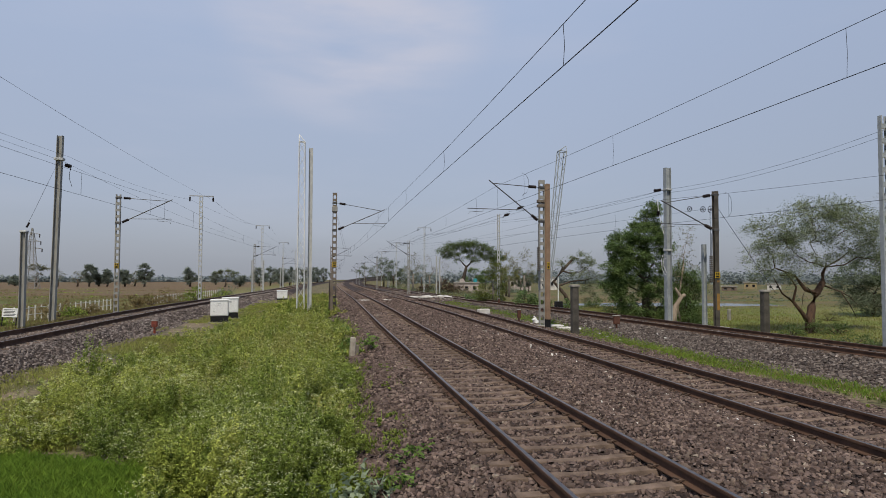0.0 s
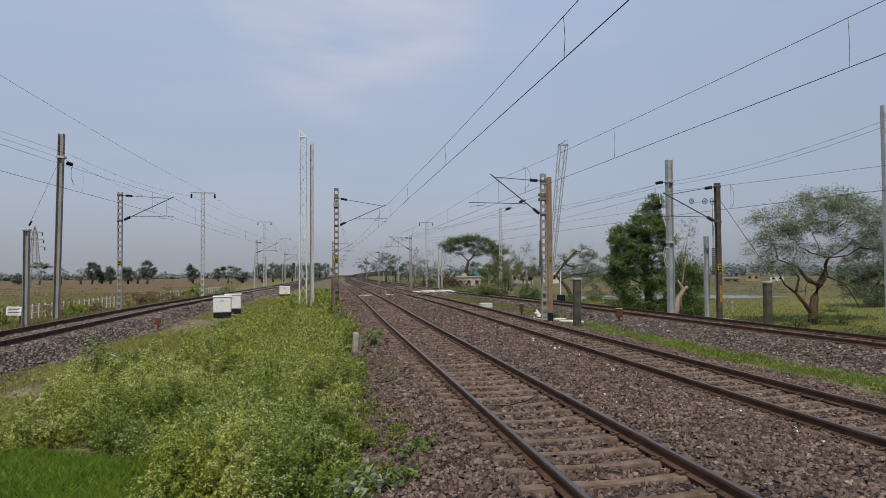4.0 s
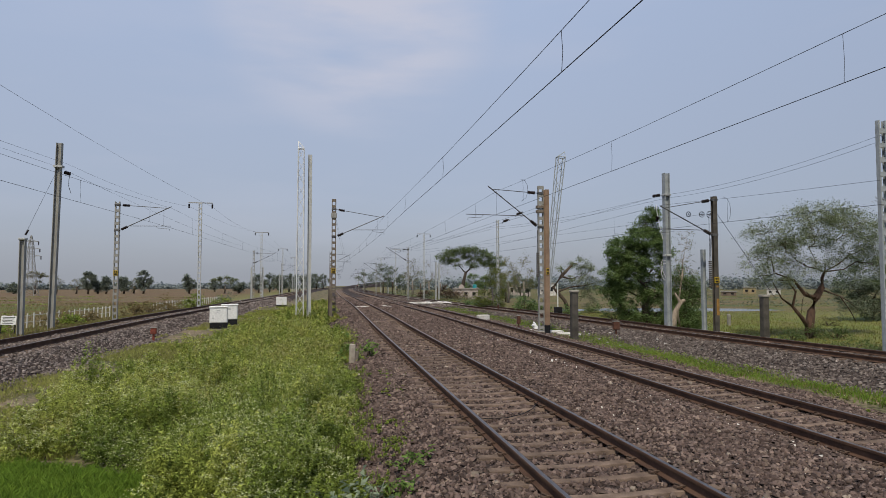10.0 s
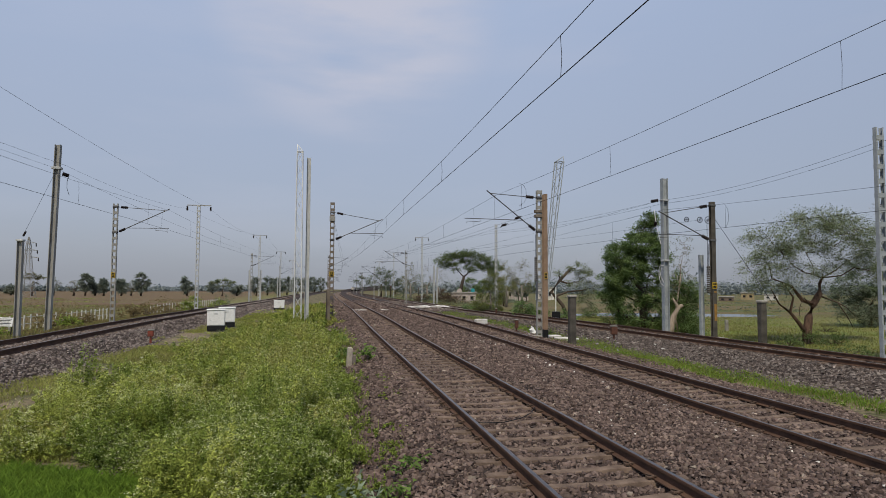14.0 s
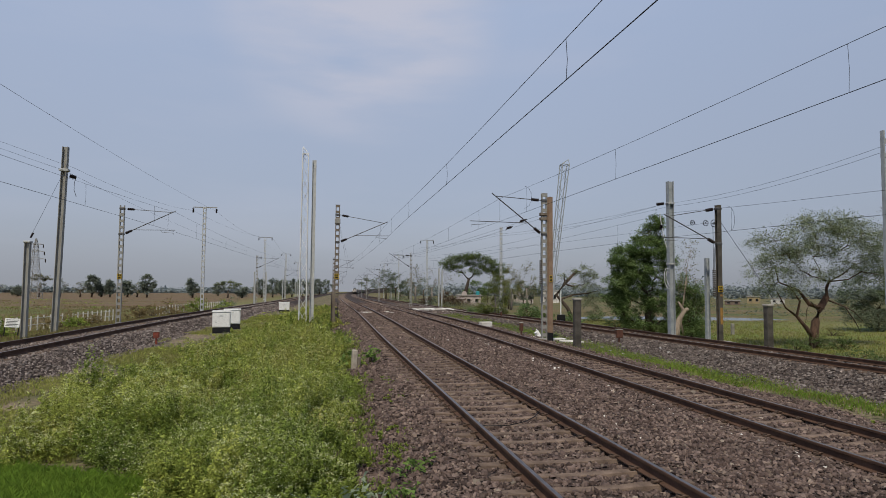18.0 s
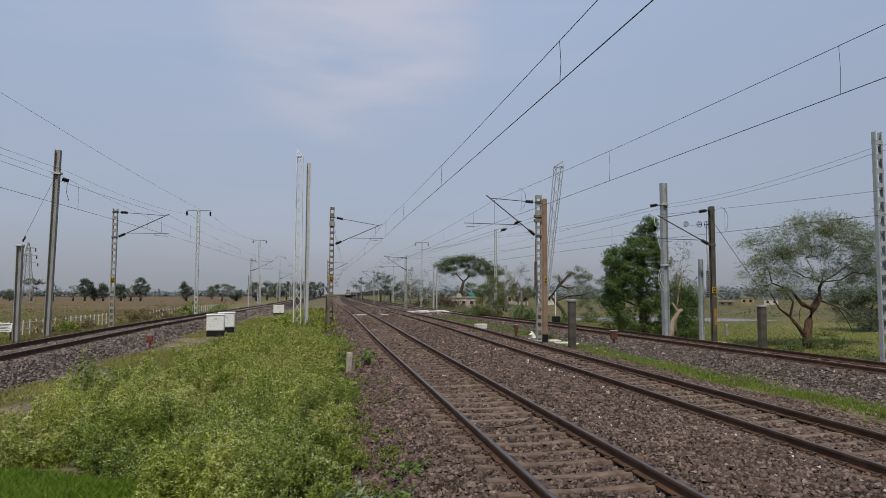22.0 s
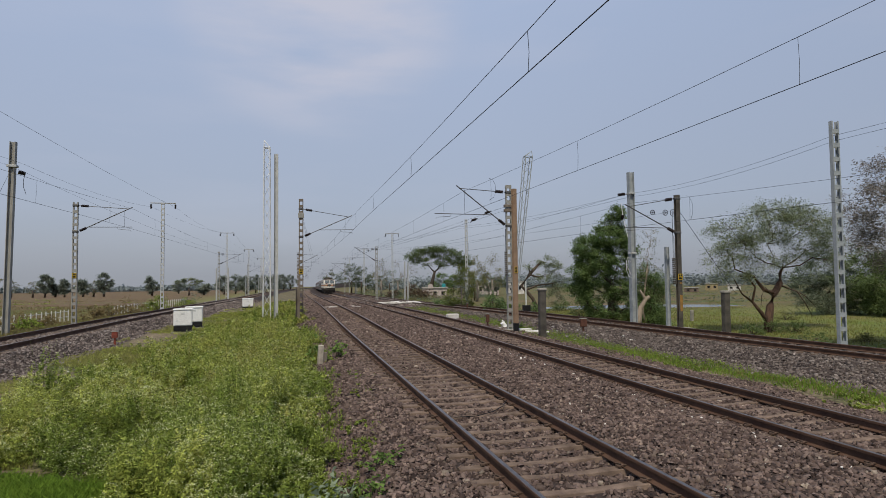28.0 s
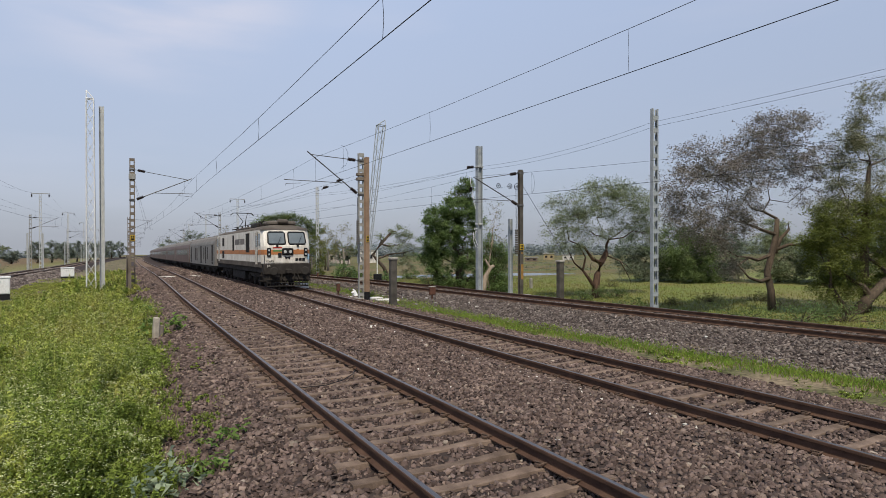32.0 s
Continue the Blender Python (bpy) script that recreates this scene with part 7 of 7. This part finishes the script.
def raise_body(t):
    """The body stands higher over its buffer beam than drawn: stretch all that lies above the frame."""
    drawn, built = (0.0, 1.3, 1.47, 2.42, 3.42, 3.9, 4.3, 7.0), (0.0, 1.33, 1.58, 2.66, 3.74, 4.08, 4.42, 7.0)
    seen = set()
    for o in t.children_recursive:
        if o.type == "FONT":
            o.location.z = float(np.interp(o.location.z, drawn, built))
        elif o.type == "MESH" and o.data.name not in seen and o.data is not LOCO_WHEEL:
            seen.add(o.data.name)
            for v in o.data.vertices:
                v.co.z = float(np.interp(v.co.z, drawn, built))


loco = build_loco()
raise_body(loco)
van = build_coach("generator_van", "grey generator van with dark louvred doors", M_GREYCAR, M_GREYCAR, True)
coach = build_coach("passenger_coach", "dusty brownish red and grey passenger coach", M_REDCAR, M_CARGREY, False)
for ob in (loco, van, coach):
    ob.scale = (SIZE, SIZE, SIZE)
TRAIN = [(loco, 0.0, LOCO_LEN), (van, LOCO_LEN + .45, COACH_LEN)]
s0 = LOCO_LEN + .45 + COACH_LEN
for i in range(14):
    c = coach if i == 0 else copy_thing(coach, pose(9, 100 + 24 * i, 0))
    TRAIN.append((c, s0, COACH_LEN))
    s0 += COACH_LEN
TRAIN_NOSE, TRAIN_SPEED = 36.2, 30.0


def motions():
    """The train runs in along the second track at a steady pace."""
    for ob, back, length in TRAIN:
        rows = []
        for k in range(33):
            t = float(k)
            y = TRAIN_NOSE + TRAIN_SPEED * (32.0 - t) + back
            ya, yb = y + 4.0, y + length - 4.0
            a = Vector((track_x(2, ya), ya, track_z(2, ya)))
            b = Vector((track_x(2, yb), yb, track_z(2, yb)))
            d = b - a
            rz, rx = -math.atan2(d.x, d.y), math.atan2(d.z, d.y)
            o = a - d.normalized() * 4.0
            rows.append((t, pose(o.x, o.y, o.z, math.degrees(rx), 0, math.degrees(rz))))
        walk(ob, rows)


# ---- small things beside the tracks ----
def cabinet(x, y, w, d, h, turn, label):
    """A white trackside cabinet on a black plinth and a concrete slab, with doors and vents."""
    t = thing("trackside_cabinet", pose(x, y, ground_z(x, y), 0, 0, turn), label, "cabinet", "trackside cabinets")
    part("slab", Build().box((-w / 2 - .12, -d / 2 - .12, -.3), (w / 2 + .12, d / 2 + .12, .06), 0, .02), M_CONC, t)
    part("plinth", Build().box((-w / 2 + .01, -d / 2 + .01, .06), (w / 2 - .01, d / 2 - .01, .40), 0, .01), M_BLACK, t, "black plinth")
    part("body", Build().box((-w / 2, -d / 2, .40), (w / 2, d / 2, .30 + h), 0, .02), M_WHITE, t)
    part("lid", Build().box((-w / 2 - .04, -d / 2 - .04, .30 + h), (w / 2 + .04, d / 2 + .04, .37 + h), 0, .02), M_WHITE, t)
    dr = part("door", Build().box((-w / 2 + .04, -d / 2 - .015, .44), (w / 2 - .04, -d / 2, .24 + h), 0, .005), M_WHITE, t)
    part("handle", Build().box((-w / 2 + .14, -d / 2 - .04, .30 + h * .38), (-w / 2 + .24, -d / 2 - .015, .34 + h * .38), 0, .008), M_GALV, dr)
    for z in (.14, .22):
        part("vent", Build().box((-.1, -d / 2 - .024, .30 + h - z - .03), (.1, -d / 2 - .015, .30 + h - z), 0, .003), M_GALV, dr)
    return t


cabinet(-5.58, 36.2, .94, .7, .95, 6, "white steel trackside cabinet on a black plinth")
cabinet(-5.5, 39.8, .95, .7, .95, 6, "white steel trackside cabinet behind another one")
cabinet(-3.9, 65.3, 1.05, .7, .85, 5, "white steel trackside cabinet on a black plinth")


def concrete_post(x, y, h, w, label, material, cap=True):
    t = thing("concrete_post", pose(x, y, ground_z(x, y)), label, "post", "concrete posts")
    part("shaft", Build().box((-w / 2, -w / 2, -.3), (w / 2, w / 2, h), 0, .03), material, t)
    if cap:
        part("cap", Build().box((-w / 2 - .04, -w / 2 - .04, h - .04), (w / 2 + .04, w / 2 + .04, h + .08), 0, .03), M_CONC, t)
    return t


concrete_post(12.15, 27.7, 2.35, .32, "dark weathered concrete anchor post", M_DARKCONC)
p = concrete_post(21.35, 26.0, 2.15, .32, "dark weathered concrete anchor post by the outer track", M_DARKCONC)
h_column(pose(.70, 41.9, -.55), 2.4, "short rusty steel anchor post with a black cap", M_RUSTY, .28, "anchor_post", False)
st = thing("concrete_marker", pose(1.07, 20.6, -.55, 0, 3, 12), "low pale concrete marker stub at the ballast's edge", "marker")
part("stub", Build().box((-.09, -.11, -.2), (.07, .11, .76), 0, .02), M_STUB, st)
part("stub_back", Build().box((.07, -.09, -.2), (.2, .09, .52), 0, .02), M_RUSTY, st)


def junction_box(x, y, z, h, label, w=.16, paint=M_REDRUST):
    t = thing("junction_box", pose(x, y, z), label, "junction box", "junction boxes")
    part("leg", Build().tube([(0, 0, -.3), (0, 0, h * .5)], .05, 6), paint, t)
    part("case", Build().box((-w, -.1, h * .4), (w, .1, h), 0, .02), paint, t)
    part("lid", Build().box((-w - .02, -.12, h), (w + .02, .12, h + .04), 0, .015), M_CONC, t)


junction_box(14.82, 28.6, -.5, .68, "rusty red-brown junction box on a leg")
junction_box(11.1, 33.0, -.5, .75, "narrow rusty brown junction post", .09)
junction_box(-7.5, 30.2, -.35, .46, "small red junction box beside the side track", .12, M_REDBOX)
junction_box(15.0, 50.0, -.5, .6, "narrow rusty brown junction post", .07)
bl = thing("concrete_block", pose(10.65, 39.0, -.35, 0, 0, 8), "whitewashed concrete block lying by the track", "block")
part("block", Build().box((-.4, -.2, -.1), (.4, .2, .3), 0, .04), M_WHITEWASH, bl)

# crossing slabs between the second and outer tracks
cs = thing("crossing_slabs", pose(0, 0, 0), "broken whitewashed slabs of an old foot crossing", "slabs")
rc = random.Random(3)
for i in range(9):
    y = 70.0 + rc.uniform(-1.2, 1.2)
    x = track_x(2, 66) + 1.4 + i * .52
    part("slab", Build().box((-.3, -1.1, -.12), (.3, 1.1, .08), 0, .03), M_WHITEWASH, cs, at=pose(x, y, track_z(2, 66) - .12, rc.uniform(-4, 4), rc.uniform(-5, 5), rc.uniform(-9, 9)))
for i in range(7):
    x = track_x(1, 62) - 3.6 + i * .35
    part("slab", Build().box((-.25, -.35, -.12), (.25, .35, .06), 0, .03), M_WHITEWASH, cs, at=pose(x, 58 + rc.uniform(-.6, .6), track_z(1, 58) - .4, rc.uniform(-4, 4), rc.uniform(-5, 5), rc.uniform(-20, 20)))
for i in range(6):
    x = track_x(1, 60) - .6 + i * .35 + (1.4 if i > 3 else 0)
    part("slab", Build().box((-.2, -.3, -.05), (.2, .3, .05), 0, .02), M_WHITEWASH, cs, at=pose(x, 59 + rc.uniform(-.6, .6), track_z(1, 59) - .17, rc.uniform(-4, 4), rc.uniform(-5, 5), rc.uniform(-20, 20)))

# solid black block in place of the shade inside the culvert
part("culvert_mouth", Build().box((12.3, 67.6, -1.2), (13.6, 68.8, -.62), 0, .02), M_BLACK, cs, "black block for the shaded culvert mouth under the slabs")

# notice board, fence, pylon on the west side
nb = thing("notice_board", pose(-15.58, 34.7, -.62, -9, 3, 10), "white notice board with dark lines on two black legs", "sign")
part("board", Build().box((-.33, -.02, .66), (.33, .02, 1.12), 0, .01), M_WHITE, nb)
for i in range(5):
    part("text_line", Build().box((-.27 + .03 * (i % 2), -.026, 1.03 - i * .075), (.27 - .05 * (i % 3), -.02, 1.058 - i * .075)), M_BLACK, nb)
for dx in (-.3, .3):
    part("leg", Build().box((dx - .025, .02, -.4), (dx + .025, .06, 1.0), 0, .005), M_BLACK, nb)


def fence(a, b, step, h, label):
    t = thing("fence", pose(0, 0, 0), label, "fence", "field fences")
    a, b = Vector((*a, 0)), Vector((*b, 0))
    n = int((b - a).length / step)
    post = Build().box((-.042, -.042, -.2), (.042, .042, h), 0, .012).data("post", M_WHITEWASH)
    rails = [[], []]
    for i in range(n + 1):
        p = a.lerp(b, i / n)
        z = ground_z(p.x, p.y)
        part("post", post, None, t, at=pose(p.x, p.y, z, random.uniform(-2, 2), random.uniform(-2, 2), 0))
        for k, f in enumerate((.4, .85)):
            rails[k].append((p.x, p.y, z + h * f))
    for r in rails:
        part("rail", Build().tube(r, .02, 4), M_GALV, t)


fence((-21.5, 40), (-20.5, 66), 1.0, 1.1, "low pale fence of concrete posts in the field")
fence((-18.0, 72), (-15.0, 100), 1.0, 1.1, "low pale fence of concrete posts in the field")
fence((-24, 28), (-21.5, 40), 1.0, 1.1, "low pale fence of concrete posts in the field")


def pylon(x, y, h, w, label):
    t = thing("transmission_pylon", pose(x, y, ground_z(x, y)), label, "pylon", "transmission pylons")
    lev = [(0, w), (h * .3, w * .68), (h * .6, w * .42), (h * .85, w * .3), (h, w * .05)]
    for i in range(4):
        sx, sy = ((-1, -1), (1, -1), (1, 1), (-1, 1))[i]
        part("leg", Build().tube([(sx * q / 2, sy * q / 2, z) for z, q in lev], .09, 4), M_GALVDULL, t)
    b = Build()
    n = 12
    for j in range(n):
        z0, z1 = h * j / n, h * (j + 1) / n
        q0, q1 = (float(np.interp(z, [l[0] for l in lev], [l[1] for l in lev])) / 2 for z in (z0, z1))
        for i in range(4):
            c = ((-1, -1), (1, -1), (1, 1), (-1, 1))
            (ax, ay), (bx, by) = c[i], c[(i + 1) % 4]
            b.tube([(ax * q0, ay * q0, z0), (bx * q1, by * q1, z1)], .05, 3, cap=False)
            b.tube([(bx * q0, by * q0, z0), (ax * q1, ay * q1, z1)], .05, 3, cap=False)
    part("bracing", b, M_GALVDULL, t)
    for f, ww in ((.66, .75), (.78, .65), (.9, .55)):
        part("cross_arm", Build().tube([(-w * ww, 0, h * f), (0, 0, h * f + .5), (w * ww, 0, h * f)], .07, 4).tube([(-w * ww, 0, h * f), (w * ww, 0, h * f)], .06, 4), M_GALVDULL, t)
        for s in (-1, 1):
            insulator(t, (s * w * ww, 0, h * f), (s * w * ww, 0, h * f - 1.1), .14)


pylon(-90.3, 215, 19.4, 3.9, "grey steel lattice transmission pylon in the field")

# buildings
def house(x, y, w, d, h, turn, label, material, windows, arch=False):
    t = thing("house", pose(x, y, ground_z(x, y), 0, 0, turn), label, "house", "far houses")
    part("wall", Build().box((-w / 2, -d / 2, -.5), (w / 2, d / 2, h)), material, t)
    part("roof", Build().box((-w / 2 - .2, -d / 2 - .2, h), (w / 2 + .2, d / 2 + .2, h + .25), 0, .03), M_CONC, t)
    for i in range(windows):
        xx = -w / 2 + w * (i + .5) / windows
        win = part("window", Build().box((xx - .36, -d / 2 - .03, h * .38), (xx + .36, -d / 2 + .02, h * .72)), M_BLACK, t)
        part("sill", Build().box((xx - .55, -d / 2 - .1, h * .33), (xx + .55, -d / 2, h * .35)), M_CONC, win)
    if arch:
        a = [(w * .11 * math.cos(k), h + .25 + .85 * math.sin(k)) for k in np.linspace(0, math.pi, 12)]
        part("arched_gable", Build().prism([(p[0] - w * .18, p[1]) for p in a], -d / 2, -d / 2 + .4), material, t)
    return t


M_YPLASTER = mat("yellow_plaster", (0.36, 0.285, 0.16), (0.28, 0.22, 0.13), scale=0.6, bump=0.1)
M_MUD = mat("brown_mud_wall", (0.20, 0.15, 0.12), (0.14, 0.105, 0.085), scale=0.6, bump=0.1)
M_TANK = mat("teal_plastic", (0.05, 0.30, 0.32), (0.04, 0.24, 0.26), scale=1, rough=0.4, bump=0)
ph = house(32.2, 133, 5.4, 4, 2.2, -10, "small unfinished pinkish house with an arched gable", M_PLASTER, 3, True)
part("water_tank", Build().tube([(2.1, 0, 2.4), (2.1, 0, 3.1), (2.1, 0, 3.25)], [.45, .45, .25], 12), M_TANK, ph, "teal plastic water tank")
house(132.3, 167.3, 3.6, 3.2, 2.0, -38, "small yellow plastered house across the fields", M_YPLASTER, 2)
house(131.8, 156.5, 3.6, 3.2, 1.5, -40, "small white house across the fields", M_WHITEWASH, 2)
house(107.6, 144.3, 3.6, 3.2, 1.1, -36, "low brownish house across the fields", M_MUD, 2)
house(54, 160, 6, 5, 3.2, -18, "small reddish house among trees", M_PLASTER, 3)
house(64, 165, 5, 5, 3.4, -18, "small white house among trees", M_WHITEWASH, 2)

# pond
rp = random.Random(4)
rim = []
for a in np.linspace(0, 2 * math.pi, 40, endpoint=False):
    u, v = 14.2 * math.cos(a) * rp.uniform(.92, 1.05), 4.9 * math.sin(a) * rp.uniform(.85, 1.1)
    rim.append((u, v - .15 * u, 0.0))
pw = part("pond", Build().add(rim, [tuple(range(40))]), M_WATER)
pw.matrix_basis = pose(44, 70.5, ground_z(44, 70.5) + .17)
tagged(pw, "still grey pond beyond the outer track", "water", kind="structure")
fp = thing("field_post", pose(31.0, 41.6, ground_z(31, 41.6)), "short grey concrete stump in the pasture", "post")
part("shaft", Build().box((-.11, -.11, -.2), (.11, .11, .85), 0, .03), M_CONC, fp)
fp = thing("field_pole", pose(30.6, 42.6, ground_z(30.6, 42.6)), "thin grey pole standing in the pasture", "pole")
part("shaft", Build().tube([(0, 0, -.3), (.03, 0, 3.1)], .05, 6), M_GALVDULL, fp)
fp = thing("white_pole", pose(24.5, 60.0, ground_z(24.5, 60)), "slim white pole beyond the outer track", "pole")
part("shaft", Build().tube([(0, 0, -.3), (0, 0, 3.3)], .06, 6), M_WHITESTEEL, fp)
fp = thing("equipment_box", pose(18.4, 45.0, -.75), "small dark equipment box on legs beside the outer track", "box")
part("case", Build().box((-.28, -.2, .35), (.28, .2, .85), 0, .02), M_BLACK, fp)
for dx in (-.2, .2):
    part("leg", Build().box((dx - .03, -.03, -.2), (dx + .03, .03, .36)), M_GALVDULL, fp)

# slabs, sack and cable round the double mast and the near track
ms = thing("mast_slabs", pose(0, 0, 0), "cracked pale concrete slabs lying round the double mast", "slabs")
for x, y, w, d, a in ((12.5, 31.2, .9, .6, 4), (12.7, 29.9, 1.0, .55, -6), (11.2, 32.2, .9, .5, 8), (12.9, 29.4, .5, .5, 20), (11.0, 34.6, 1.1, .5, -3)):
    part("slab", Build().box((-w / 2, -d / 2, -.15), (w / 2, d / 2, .06), 0, .025), M_WHITEWASH, ms, at=pose(x, y, -.52, 0, 0, a))
sk = thing("white_sack", pose(12.3, 33.6, -.55), "slumped white plastic sack beside the mast", "sack")
part("sack", Build().tube([(0, 0, 0), (.02, 0, .1), (-.08, .02, .22), (-.02, 0, .3), (-.1, 0, .38)], [.17, .14, .15, .07, .05], 7).tube([(.1, -.05, 0), (.2, -.1, .08), (.26, -.08, .05)], [.08, .09, .03], 6), M_WHITE, sk)
lc = thing("loose_cable", pose(0, 0, 0), "black cable lying across the sleepers between the rails", "cable")
part("cable", Build().tube([(2.78, 10.95, -.13), (3.0, 10.86, -.15), (3.4, 10.84, -.15), (3.8, 11.05, -.14), (4.12, 11.4, -.13), (4.4, 11.9, -.12)], .009, 6), M_BLACK, lc, smooth=True)

# litter
rl = random.Random(8)
rag_spots = [(15.2, 25.4), (14.6, 28.8), (14.0, 30.6), (13.6, 31.0), (11.95, 34.0), (16.1, 12.6), (-3.8, 19.6), (.45, 20.0), (-6.0, 17.6), (-6.8, 22.0), (13.0, 26.0), (12.5, 29.0), (5.9, 26.0), (13.3, 27.4), (13.8, 29.6), (14.2, 27.1), (13.1, 30.2), (14.9, 24.2), (13.6, 32.4), (12.9, 24.6), (14.4, 31.4), (-5.2, 21.5), (-6.4, 24.6), (-4.9, 26.8), (10.9, 41.5), (11.6, 45.0), (12.6, 52.0)]
for k, (x, y) in enumerate(rag_spots):
    b = Build()
    s = rl.uniform(.04, .11)
    ring = [(math.cos(a) * s * rl.uniform(.6, 1.2), math.sin(a) * s * rl.uniform(.6, 1.2), rl.uniform(0, .05)) for a in np.linspace(0, 5.6, 8)]
    b.add(ring + [(0, 0, rl.uniform(.03, .07)), (.0, 0, -.04)], [(i, (i + 1) % 8, 8) for i in range(8)] + [(i, 9, (i + 1) % 8) for i in range(8)])
    ob = part("litter", b, M_RAG)
    z = max(ground_z(x, y), ballast_top(x, y))
    ob.matrix_basis = pose(x, y, z + .03, 0, 0, rl.uniform(0, 360))
    tagged(ob, "crumpled scrap of white plastic litter", "litter", "scraps of litter")


motions()
